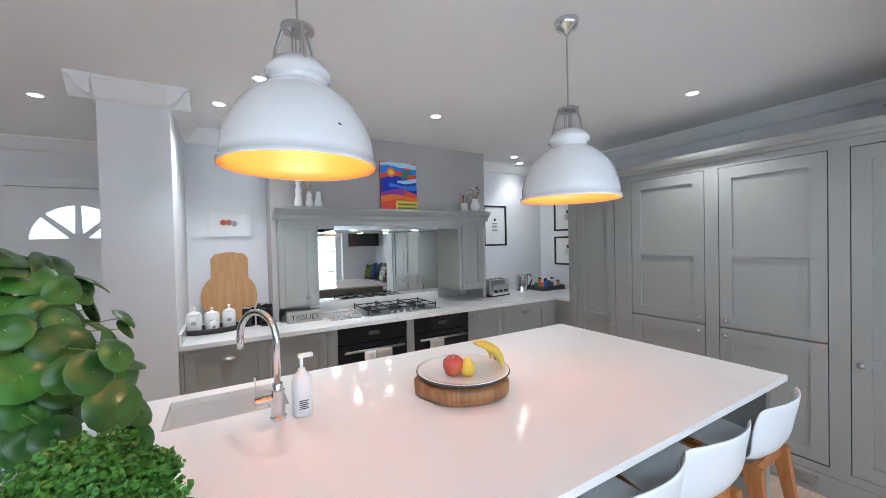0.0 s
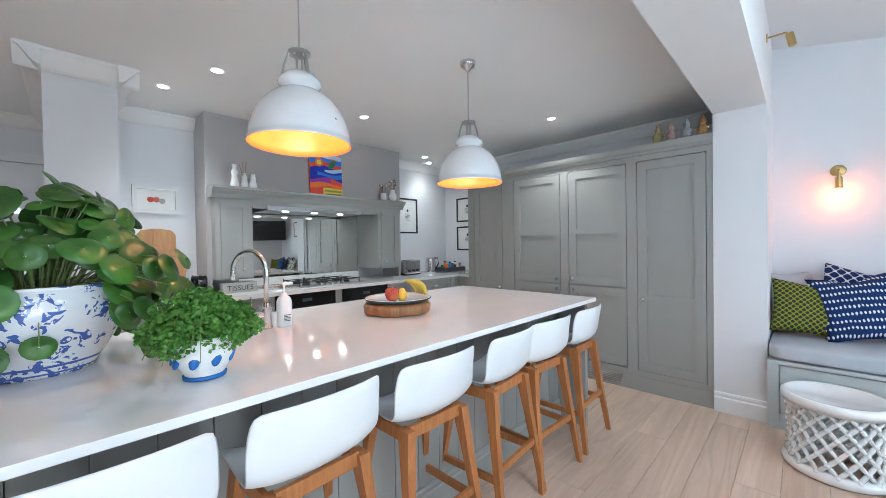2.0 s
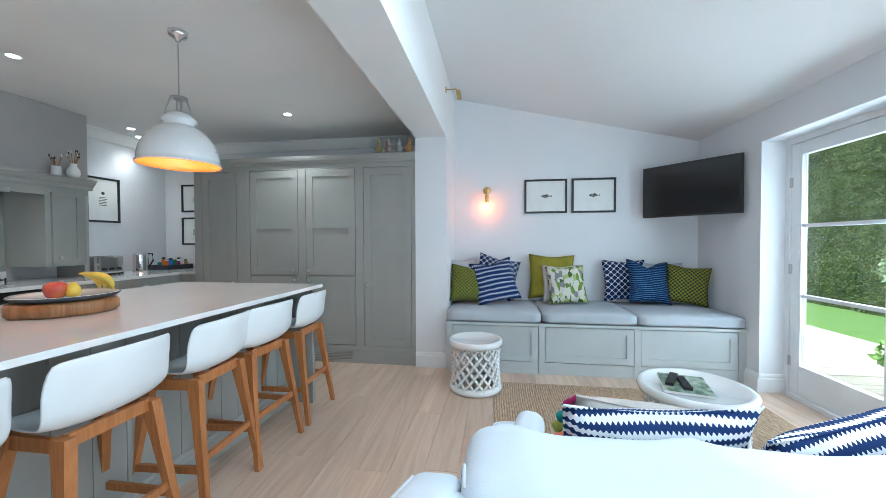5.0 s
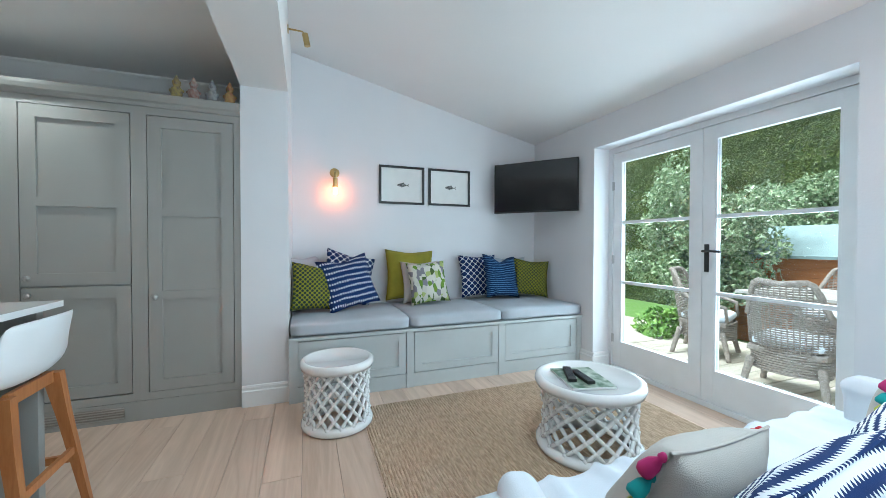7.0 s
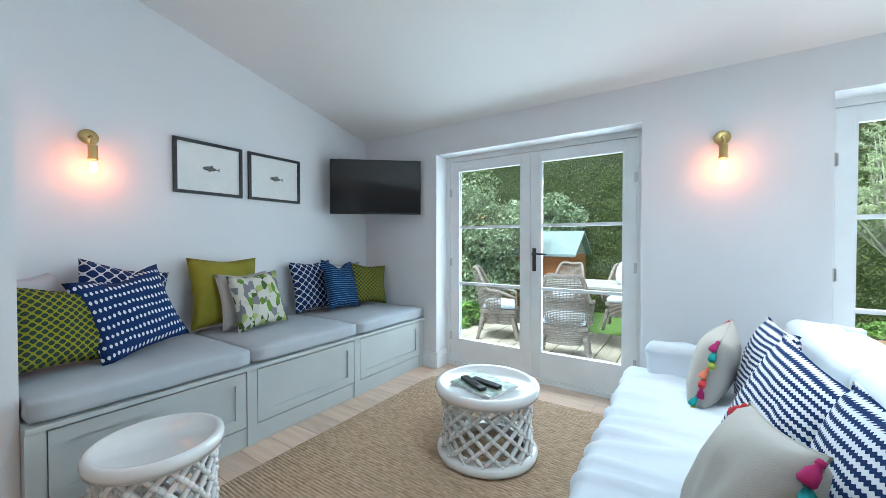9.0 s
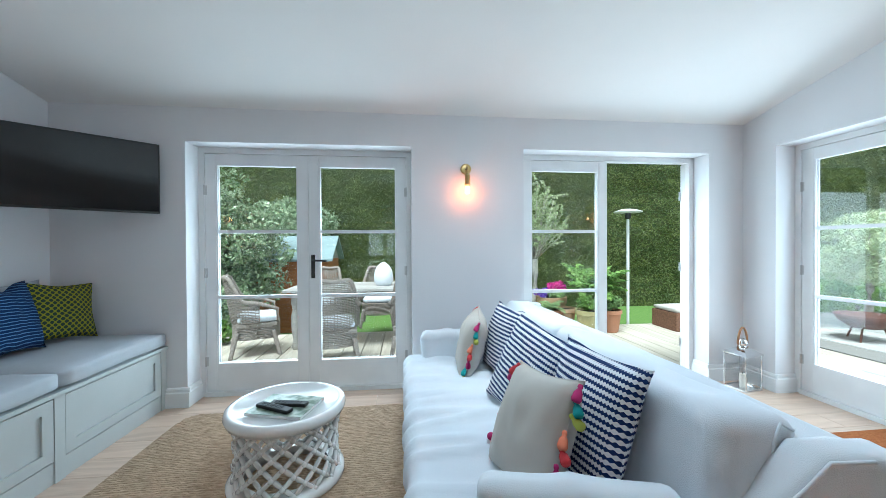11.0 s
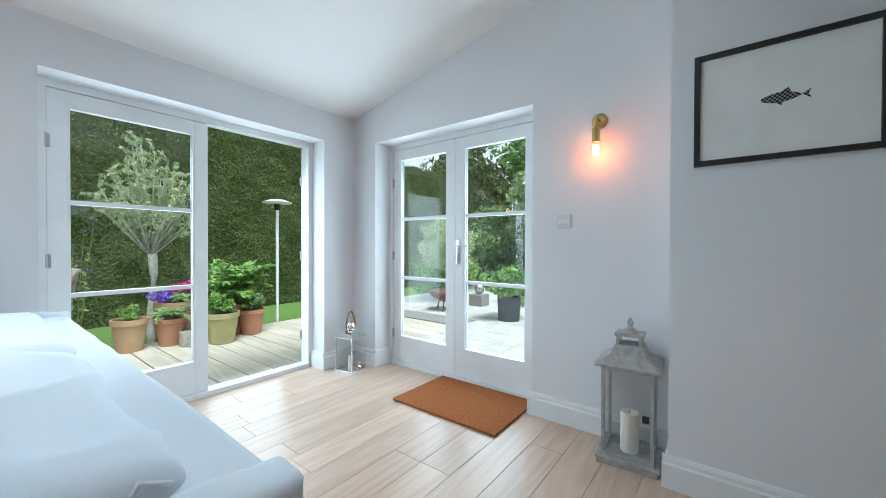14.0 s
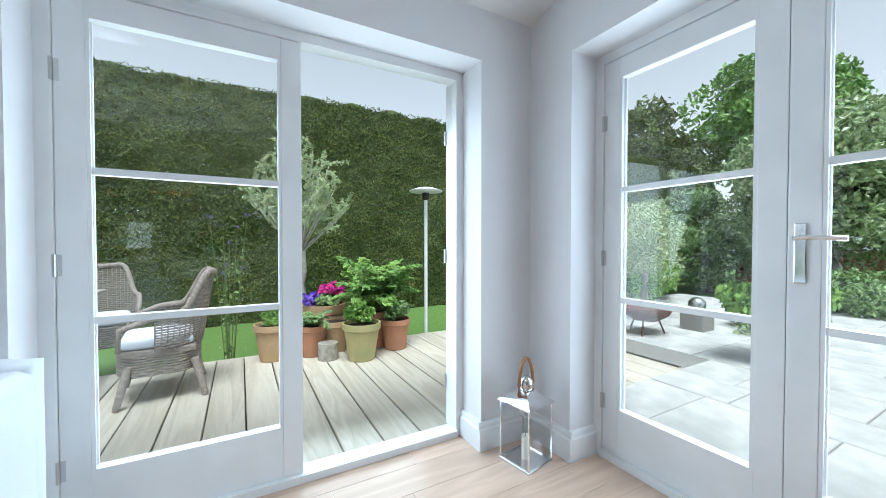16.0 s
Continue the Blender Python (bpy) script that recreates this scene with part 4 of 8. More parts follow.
def pattern(name, base, ink, fn):
    """A printed fabric; fn wires a mask from the object's x and z."""
    m = mat(name, base, 0.9, bump=0.3, bscale=400, spec=0.15)
    n, l = m.node_tree.nodes, m.node_tree.links
    tc = n.new("ShaderNodeTexCoord")
    mask = fn(n, l, tc.outputs["Object"])
    mx = n.new("ShaderNodeMix")
    mx.data_type = "RGBA"
    mx.inputs[6].default_value, mx.inputs[7].default_value = (*base, 1), (*ink, 1)
    l.new(mask, mx.inputs[0])
    l.new(mx.outputs[2], n["Principled BSDF"].inputs["Base Color"])
    return m


def nmath(n, l, op, a, b=None, c=None):
    q = n.new("ShaderNodeMath")
    q.operation = op
    for i, s in enumerate((a, b, c)):
        if s is None:
            continue
        if isinstance(s, (int, float)):
            q.inputs[i].default_value = s
        else:
            l.new(s, q.inputs[i])
    return q.outputs[0]


def split(n, l, vec):
    s = n.new("ShaderNodeSeparateXYZ")
    l.new(vec, s.inputs[0])
    return s.outputs[0], s.outputs[1], s.outputs[2]


def trellis(k, width):
    def fn(n, l, v):
        x, y, z = split(n, l, v)
        a = nmath(n, l, "SINE", nmath(n, l, "MULTIPLY", x, k))
        b = nmath(n, l, "SINE", nmath(n, l, "MULTIPLY", z, k))
        s = nmath(n, l, "ABSOLUTE", nmath(n, l, "ADD", a, b))
        return nmath(n, l, "LESS_THAN", s, width)
    return fn


def stripes(k, wob, duty, kx=0.0, nx=40.0):
    def fn(n, l, v):
        x, y, z = split(n, l, v)
        nz = n.new("ShaderNodeTexNoise")
        nz.inputs["Scale"].default_value = nx
        l.new(v, nz.inputs["Vector"])
        s = nmath(n, l, "SINE", nmath(n, l, "ADD", nmath(n, l, "MULTIPLY", z, k), nmath(n, l, "MULTIPLY", nz.outputs[0], wob)))
        if kx:
            s2 = nmath(n, l, "SINE", nmath(n, l, "MULTIPLY", x, kx))
            s = nmath(n, l, "ADD", s, nmath(n, l, "MULTIPLY", s2, 0.6))
        return nmath(n, l, "GREATER_THAN", s, duty)
    return fn


NAVY = (0.015, 0.035, 0.12)
M["trellis"] = pattern("navy_trellis_print", NAVY, (0.62, 0.64, 0.68), trellis(95, 0.34))
M["green_trellis"] = pattern("green_trellis_print", (0.03, 0.05, 0.04), (0.27, 0.26, 0.02), trellis(170, 0.62))
M["batik"] = pattern("navy_batik_print", NAVY, (0.68, 0.70, 0.74), stripes(130, 3.5, 0.85, 300, 14))
M["blueweave"] = pattern("blue_woven_stripe", (0.006, 0.022, 0.075), (0.10, 0.20, 0.36), stripes(330, 8.0, 0.72, 0, 9))
M["knit"] = pattern("navy_white_knit", (0.72, 0.74, 0.78), NAVY, stripes(260, 0.0, 0.0, 480))


def leaf_print():
    """Scattered printed leaves in greens, greys and cream."""
    m = mat("leaf_print", (0.60, 0.58, 0.50), 0.9, bump=0.3, bscale=400, spec=0.15)
    n, l = m.node_tree.nodes, m.node_tree.links
    tc, mp, vo, rp, sp = n.new("ShaderNodeTexCoord"), n.new("ShaderNodeMapping"), n.new("ShaderNodeTexVoronoi"), n.new("ShaderNodeValToRGB"), n.new("ShaderNodeSeparateColor")
    mp.inputs["Rotation"].default_value, mp.inputs["Scale"].default_value = (0, radians(35), 0), (1.0, 1.0, 0.62)
    vo.inputs["Scale"].default_value = 30
    l.new(tc.outputs["Object"], mp.inputs[0])
    l.new(mp.outputs[0], vo.inputs["Vector"])
    l.new(vo.outputs["Color"], sp.inputs[0])
    rp.color_ramp.interpolation = "CONSTANT"
    e = rp.color_ramp.elements
    e[0].position, e[0].color = 0.0, (0.60, 0.58, 0.50, 1)
    e[1].position, e[1].color = 0.42, (0.16, 0.26, 0.04, 1)
    for at_, c_ in ((0.58, (0.22, 0.21, 0.23)), (0.70, (0.38, 0.44, 0.16)), (0.80, (0.55, 0.53, 0.46)), (0.90, (0.08, 0.13, 0.04))):
        q = e.new(at_)
        q.color = (*c_, 1)
    l.new(sp.outputs[0], rp.inputs[0])
    l.new(rp.outputs[0], n["Principled BSDF"].inputs["Base Color"])
    return m


M["leafprint"] = leaf_print()
M["tassel_red"] = mat("red_cotton", (0.55, 0.04, 0.05), 0.9)
M["tassel_pink"] = mat("magenta_cotton", (0.42, 0.02, 0.14), 0.9)
M["tassel_teal"] = mat("teal_cotton", (0.03, 0.28, 0.28), 0.9)
M["tassel_lime"] = mat("lime_cotton", (0.42, 0.46, 0.08), 0.9)
M["tassel_orange"] = mat("coral_cotton", (0.75, 0.22, 0.12), 0.9)
TASSEL = ("tassel_pink", "tassel_lime", "tassel_red", "tassel_teal", "tassel_orange")

SEAT = 0.585
for at, tilt, turn, size, mt, lab, th_, sd in (
        ((3.72, -0.26, SEAT), 14, 40, 0.46, "bcush", "grey cushion behind others on the bench", 0.12, 1),
        ((3.48, -0.33, SEAT), 16, 78, 0.40, "green_trellis", "green trellis printed cushion on the bench", 0.14, 2),
        ((3.74, -0.62, SEAT), 16, 80, 0.48, "trellis", "navy trellis printed cushion against the wall", 0.15, 3),
        ((3.52, -0.60, SEAT), 22, 72, 0.47, "batik", "navy batik striped cushion on the bench", 0.14, 4),
        ((3.76, -1.22, SEAT), 12, 88, 0.50, "olive", "olive green velvet cushion against the wall", 0.14, 5),
        ((3.64, -1.30, SEAT), 14, 84, 0.40, "beige", "beige linen cushion on the bench", 0.10, 6),
        ((3.54, -1.34, SEAT), 16, 84, 0.40, "leafprint", "leaf printed cushion on the bench", 0.11, 7),
        ((3.76, -1.98, SEAT), 14, 88, 0.45, "trellis", "navy trellis printed cushion beside the corner", 0.12, 8),
        ((3.60, -2.16, SEAT), 16, 78, 0.45, "blueweave", "blue woven striped cushion in the corner", 0.14, 9),
        ((3.76, -2.35, SEAT), 12, 95, 0.42, "bcush", "grey cushion tucked into the corner", 0.11, 10),
        ((3.62, -2.53, SEAT), 16, 110, 0.40, "green_trellis", "green trellis printed cushion in the corner", 0.12, 11)):
    pillow(at, tilt, -turn, size, mt, lab, th_, sd, None, {2: 5, 3: 14, 4: -9, 5: 2, 7: -3, 9: 5, 11: 6}.get(sd, 0), chop={9: 0.045, 4: 0.03, 2: 0.01}.get(sd, 0.006))

# ---- sofa ----
SHIFT = (-0.05, -0.08)
th = thing("sofa", "white slipcovered sofa beside the woven rug", "sofa", (*SHIFT, 0))
BACK_X, FRONT_X, Y_N, Y_S = 0.20, 1.31, -0.34, -2.64


def ridge(p, seed):
    """Soft folds: 0 to 1, sharpest along the crest."""
    return 1 - min(1, abs(noise.noise(p + Vector((seed * 3.7, seed * 1.9, 0)))) * 2.6)


def slant(x):
    """How far the north end comes in at x."""
    return 0.25 * max(0, x - 0.30)


def sofa_block(name, x0, y0, z0, x1, y1, z1, r=0.05, seed=0, m=None, label="", cuts=40, fold=(2.0, 7.0, 2.0), depth=0.012, crown=0.02, ears=0.0, sag=0.0, north=False):
    """A padded block with folds that run across it; ears draws out its upper corners."""
    bm = bmesh.new()
    sx, sy, sz = x1 - x0, y1 - y0, z1 - z0
    soft_box(bm, sx, sy, sz, r, 0.0, cuts, seed, None, 0.004)
    for v in bm.verts:
        u, w, t = 2 * v.co.x / sx, 2 * v.co.y / sy, 2 * v.co.z / sz
        f = ridge(Vector((v.co.x * fold[0], v.co.y * fold[1], v.co.z * fold[2])), seed)
        n = Vector((u ** 5, w ** 5, t ** 5))
        if n.length > 0.01:
            v.co += n.normalized() * depth * f * f
        v.co.z += crown * (1 - u * u) * (1 - w * w) * max(0, t)
        v.co.z += ears * max(0, t) * (max(0, abs(w) - 0.55) + 0.4 * max(0, abs(u) - 0.6))
        v.co.z -= sag * (1 - w * w) * max(0, t)
        if north and w > 0:
            v.co.y -= slant((x0 + x1) / 2 + v.co.x) * w
    mm = pose((x0 + x1) / 2, (y0 + y1) / 2, (z0 + z1) / 2)
    return part(name, bm, "linen", th, label, smooth=True, m=mm if m is None else mm @ m)


def extruded(bm, prof, y0, y1, r=0.03, dense=0.05):
    """A rounded panel: the outline of (x, z) points, from y0 to y1."""
    pts = []
    for k, (a, b) in enumerate(zip(prof, prof[1:] + prof[:1])):
        n = max(1, int((Vector(b) - Vector(a)).length / dense))
        pts += [Vector(a).lerp(Vector(b), j / n) for j in range(n)]
    n = len(pts)
    nor = []
    for k in range(n):
        d = (pts[(k + 1) % n] - pts[k - 1]).normalized()
        nor.append(Vector((d.y, -d.x)))
    area = sum(a.x * b.y - b.x * a.y for a, b in zip(pts, pts[1:] + pts[:1]))
    sgn = 1 if area > 0 else -1
    rows = []
    T_ = y1 - y0
    steps = [(0, 1.0), (0.12 * r, 0.45), (0.5 * r, 0.12), (r, 0)] + [(r + (T_ - 2 * r) * j / 4, 0) for j in (1, 2, 3)] + [(T_ - r, 0), (T_ - 0.5 * r, 0.12), (T_ - 0.12 * r, 0.45), (T_, 1.0)]
    for yo, ins in steps:
        rows.append([bm.verts.new((p.x - sgn * q.x * ins * r, y0 + yo + 0.004 * noise.noise(Vector((p.x * 5, p.y * 5, y0))), p.y - sgn * q.y * ins * r + 0.006 * noise.noise(Vector((p.x * 9, yo * 12, p.y * 6))))) for p, q in zip(pts, nor)])
    for a, b in zip(rows, rows[1:]):
        for k in range(n):
            bm.faces.new((a[k], a[(k + 1) % n], b[(k + 1) % n], b[k]))
    bm.faces.new(rows[0][::-1])
    bm.faces.new(rows[-1])


def seam(pts, r=0.0045):
    bm = bmesh.new()
    path_tube(bm, pts, r, 6)
    return part("piping", bm, "linen", th, "raised stitched seam", smooth=True)


sofa_block("skirt", BACK_X + 0.03, Y_S + 0.06, 0.012, FRONT_X - 0.04, Y_N - 0.06, 0.27, 0.02, 1, None, "gathered cotton skirt", 30, (9, 9, 0.6), 0.012, 0, north=True)
sofa_block("seat_cushion", 0.40, -2.53, 0.235, FRONT_X, -0.47, 0.385, 0.06, 2, None, "long creased seat cushion", 64, (1.1, 6.0, 1.1), 0.024, 0.015, north=True)
sofa_block("back", BACK_X, Y_S + 0.02, 0.02, BACK_X + 0.17, Y_N - 0.02, 0.75, 0.035, 3, None, "slipcovered sofa back", 30, (2, 2.5, 1.0), 0.006, 0)
for y0, y1, s in ((-2.44, -1.50, 4), (-1.49, -0.47, 5)):
    c = sofa_block("back_cushion", 0.335, y0, 0.36, 0.565, y1, 0.795, 0.055, s, pose(0, 0, 0, 0, -9, 0), "deep white back cushion", 40, (2, 2.4, 2.8), 0.016, 0.0, 0.02, 0.004)
ARM = [(BACK_X, 0.02), (BACK_X, 0.76), (0.30, 0.77), (0.385, 0.76), (0.43, 0.70), (0.484, 0.64), (0.57, 0.585), (0.72, 0.562), (0.92, 0.558), (1.06, 0.55), (1.11, 0.53), (1.135, 0.47), (1.15, 0.02)]
for y0, s in ((Y_N - 0.11, 6), (Y_S, 7)):
    bm = bmesh.new()
    extruded(bm, ARM, y0, y0 + 0.11, 0.028)
    if s == 6:
        for v in bm.verts:
            v.co.y -= slant(v.co.x)
    part("arm", bm, "linen", th, "slipcovered swept arm", smooth=True)
for y0 in (Y_N + 0.001, Y_S - 0.001):
    seam([(x - 0.004, y0 - ((0.004 + slant(x)) if y0 > -1 else -0.004), z - 0.010) for x, z in ARM[2:12]])
for y0, y1, s in ((-0.660, -0.555, 8), (-2.53, -2.40, 9)):
    sofa_block("arm_cushion", 0.58, y0, 0.35, 1.12 if s == 8 else 1.18, y1, 0.585, 0.042, s, pose(0, 0, 0, 4 if s == 8 else -4, 0, -14 if s == 8 else 0), "loose padded arm cushion", 26, (3.5, 2, 3.5), 0.014, 0, 0.0)
seam([(0.452, -0.474, 0.40), (0.432, -0.468, 0.58), (0.405, -0.468, 0.745), (0.38, -0.474, 0.785), (0.34, -0.478, 0.765)])
SO = 0.36
knot = [(0.98, 0.94 - 0.235 * k) for k in range(9)] + [(-0.98, 0.94 - 0.235 * k) for k in range(9)]
for at, tilt, turn, size, mt, lab, fr, sd in (
        ((0.86, -2.13, SO - 0.03), 16, -100, 0.43, "beige", "beige linen cushion with coloured tassels on the sofa", knot, 21),
        ((0.67, -2.03, SO), 16, -86, 0.46, "knit", "navy and white knitted cushion on the sofa", None, 22),
        ((0.71, -1.40, SO - 0.01), 22, -76, 0.49, "knit", "navy and white knitted cushion leaning on the sofa back", None, 23),
        ((0.655, -0.93, SO), 18, -84, 0.48, "knit", "navy and white knitted cushion on the sofa", None, 24),
        ((0.86, -0.94, SO - 0.02), 24, -80, 0.43, "beige", "beige linen cushion with coloured tassels on the sofa", knot, 25)):
    pillow((at[0] + SHIFT[0], at[1] + SHIFT[1], at[2]), tilt, turn + 180, size, mt, lab, 0.19 if mt == "beige" else 0.16, sd, fr, {23: 10, 25: -8, 21: 4}.get(sd, 0))


# ---- carved tables ----
def drum_table(at, r, h, label, turn=0.0):
    th = thing("drum_table", label, "side table", at, turn, group="carved drum tables")
    bm = bmesh.new()
    lathe(bm, [(0, h - 0.035), (r * 0.9, h - 0.045), (r * 0.97, h - 0.055), (r, h - 0.03), (r * 0.98, h - 0.006), (r * 0.93, h), (r * 0.86, h - 0.002), (r * 0.84, h - 0.010), (0, h - 0.011)], 48)
    part("tabletop", bm, "white_gloss", th, smooth=True)
    bm = bmesh.new()
    lathe(bm, [(r * 0.70, 0.05), (r * 0.9, 0.052), (r * 0.97, 0.035), (r * 0.97, 0.012), (r * 0.92, 0), (r * 0.70, 0), (r * 0.70, 0.05)], 48)
    part("base_ring", bm, "white_gloss", th, smooth=True)
    n, lev = 16, 7
    z0, z1 = 0.045, h - 0.05
    for sgn in (1, -1):
        bm = bmesh.new()
        for k in range(n):
            pts, rs = [], []
            for j in range(2 * lev + 1):
                f = j / (2 * lev)
                a = 2 * math.pi * (k + sgn * f * lev / 2) / n
                rad = r * (0.86 - 0.05 * math.sin(f * math.pi)) + sgn * 0.003
                pts.append((rad * math.cos(a), rad * math.sin(a), z0 + f * (z1 - z0)))
                rs.append(0.0125 if j % 2 else 0.0105)
            path_tube(bm, pts, rs, 6)
        part("lattice", bm, "white_gloss", th, smooth=True)
    bm = bmesh.new()
    for k in range(n):
        for j in range(lev + 1):
            f = j / lev
            a = 2 * math.pi * (k + (0.5 if j % 2 else 0)) / n
            rad = r * (0.86 - 0.05 * math.sin(f * math.pi)) + 0.006
            bmesh.ops.create_icosphere(bm, subdivisions=1, radius=0.0165, matrix=pose(rad * math.cos(a), rad * math.sin(a), z0 + f * (z1 - z0)))
    part("knotwork", bm, "white_gloss", th, "carved round knots", smooth=True, kind="stuff")
    return th


drum_table((2.70, -0.44, 0), 0.232, 0.43, "white glazed carved lattice drum table on the floor")
drum_table((1.89, -1.76, 0.009), 0.300, 0.405, "white glazed carved lattice drum table on the rug")

# ---- rug ----
M["rug"] = mat("jute", (0.66, 0.51, 0.37), 1.0, color2=(0.43, 0.32, 0.22), scale=16, stretch=(1.2, 6, 1), spec=0.1, bump=1.0, bscale=60)
RX0, RX1, RY0, RY1 = -0.17, 2.86, -2.60, -0.60
th = thing("rug", "natural jute woven rug under the drum table and sofa", "rug", (0, 0, 0))
nr, nc = 110, 130
gx, gy = np.meshgrid(np.linspace(RX0, RX1, nc + 1), np.linspace(RY0, RY1, nr * 4 + 1))
row = (np.arange(nr * 4 + 1) % 4)[:, None]
gz = np.where(row == 0, 0.0025, np.where(row == 2, 0.0105, 0.0085)) + 0.0014 * np.sin(gx * 150 + (np.arange(nr * 4 + 1) // 4)[:, None] * 2.1) * (row > 0)
gy = gy + 0.0025 * np.sin(gx * 9 + gy * 3)
dx, dy = np.minimum(gx - RX0, RX1 - gx), np.minimum(gy - RY0, RY1 - gy)
edge = np.minimum(dx, dy)
gz = np.where(edge < 0.004, 0.001, gz)
idx = np.arange((nr * 4 + 1) * (nc + 1)).reshape(nr * 4 + 1, nc + 1)
cor = np.clip(0.12 - dx, 0, 1) ** 2 + np.clip(0.12 - dy, 0, 1) ** 2 <= 0.12 ** 2
keep = cor[:-1, :-1] & cor[1:, :-1] & cor[:-1, 1:] & cor[1:, 1:]
quads = np.stack([idx[:-1, :-1], idx[:-1, 1:], idx[1:, 1:], idx[1:, :-1]], -1)[keep]
me = bpy.data.meshes.new("weave")
me.from_pydata(np.stack([gx, gy, gz], -1).reshape(-1, 3).tolist(), [], quads.reshape(-1, 4).tolist())
me.materials.append(M["rug"])
weave = new("weave", me)
weave.parent = th

# ---- doormat ----
bm = bmesh.new()
box(bm, -1.99, -1.81, 0.0005, -1.395, -0.97, 0.016, 0.004)
part("doormat", bm, "coir", None, "brown coir doormat at the garden door", category="doormat")

# ---- television ----
th = thing("television", "black flat television on a corner bracket", "television", (3.43, -2.45, 1.75), -139.3)
tagged(th, "black flat television on a corner bracket")
bm = bmesh.new()
box(bm, -0.43, -0.02, -0.26, 0.43, 0.02, 0.26, 0.006)
part("housing", bm, "blackmat", th)
bm = bmesh.new()
box(bm, -0.42, -0.024, -0.245, 0.42, -0.0205, 0.252)
part("screen", bm, "black", th, "black glossy screen")
bm = bmesh.new()
box(bm, -0.04, 0.02, -0.05, 0.04, 0.30, 0.05)
part("bracket", bm, "blackmat", th)


M["fish_ink"] = pattern("fish_ink", (0.03, 0.03, 0.035), (0.45, 0.44, 0.40), trellis(420, 0.35))

# ---- pictures ----
def picture(at, turn, w, h, label, fw=0.022, frame_="frame", art="none", depth=0.02):
    """A framed picture, its face to -y, its centre at the place given."""
    th = thing("framed_picture", label, "framed picture", at, turn, group="framed pictures")
    bm = bmesh.new()
    for s in ((-w / 2, -h / 2, -w / 2 + fw, h / 2), (w / 2 - fw, -h / 2, w / 2, h / 2), (-w / 2 + fw, -h / 2, w / 2 - fw, -h / 2 + fw), (-w / 2 + fw, h / 2 - fw, w / 2 - fw, h / 2)):
        box(bm, s[0], -depth, s[1], s[2], 0, s[3], 0)
    part("frame", bm, frame_, th)
    bm = bmesh.new()
    box(bm, -w / 2 + fw, -depth * 0.4, -h / 2 + fw, w / 2 - fw, 0, h / 2 - fw)
    p = part("mount", bm, "paper", th)
    if art == "fish":
        bm = bmesh.new()
        box(bm, -w * 0.13, -depth * 0.4 - 0.001, -h * 0.10, w * 0.13, -depth * 0.4, h * 0.10)
        part("print", bm, "paper", p)
        bm = bmesh.new()
        L = w * 0.105
        up = [(L * (k / 12 * 2 - 1), L * 0.36 * math.sin(math.pi * min(1, 0.06 + k / 12 * 0.94)) ** 0.8 + 0.0015) for k in range(13)]
        vs = [bm.verts.new((a, 0, b)) for a, b in up] + [bm.verts.new((a, 0, -b * 0.8)) for a, b in up[::-1]]
        bm.faces.new(vs)
        for q in (((L, 0, 0.001), (L * 1.45, 0, L * 0.34), (L * 1.32, 0, 0), (L * 1.45, 0, -L * 0.34)), ((-L * 0.1, 0, L * 0.34), (L * 0.35, 0, L * 0.62), (L * 0.5, 0, L * 0.25)), ((-L * 0.3, 0, -L * 0.28), (0, 0, -L * 0.5), (L * 0.15, 0, -L * 0.26))):
            bm.faces.new([bm.verts.new(c) for c in q])
        part("fish_drawing", bm, "fish_ink", p, "dark scaly printed fish", m=pose(0, -depth * 0.4 - 0.0022, 0))
    if art == "text":
        bm = bmesh.new()
        for k in range(6):
            box(bm, -w * 0.12, -depth * 0.4 - 0.001, h * (0.05 - 0.035 * k), w * 0.12 * (1 if k % 2 else 0.7), -depth * 0.4, h * (0.062 - 0.035 * k))
        bmesh.ops.create_circle(bm, cap_ends=True, radius=w * 0.05, segments=16, matrix=pose(0, -depth * 0.4 - 0.001, h * 0.15, 90))
        part("printed_lines", bm, "slate", p)
    return th


picture((XE - 0.001, -1.17, 1.76), -90, 0.47, 0.385, "black framed fish print on the wall above the bench", art="fish")
picture((XE - 0.001, -1.69, 1.76), -90, 0.47, 0.385, "black framed fish print beside another above the bench", art="fish")
picture((-1.514, 0.255, 1.71), 90, 0.57, 0.48, "black framed fish print on the wall end", art="fish")
picture((3.10, YN - 0.001, 1.73), 0, 0.36, 0.50, "black framed lettered print in the alcove", art="text")
picture((XE - 0.001, 3.28, 1.83), -90, 0.42, 0.36, "black framed print above another on the side wall", art="text")
picture((XE - 0.001, 3.28, 1.40), -90, 0.42, 0.36, "black framed print below another on the side wall", art="text")


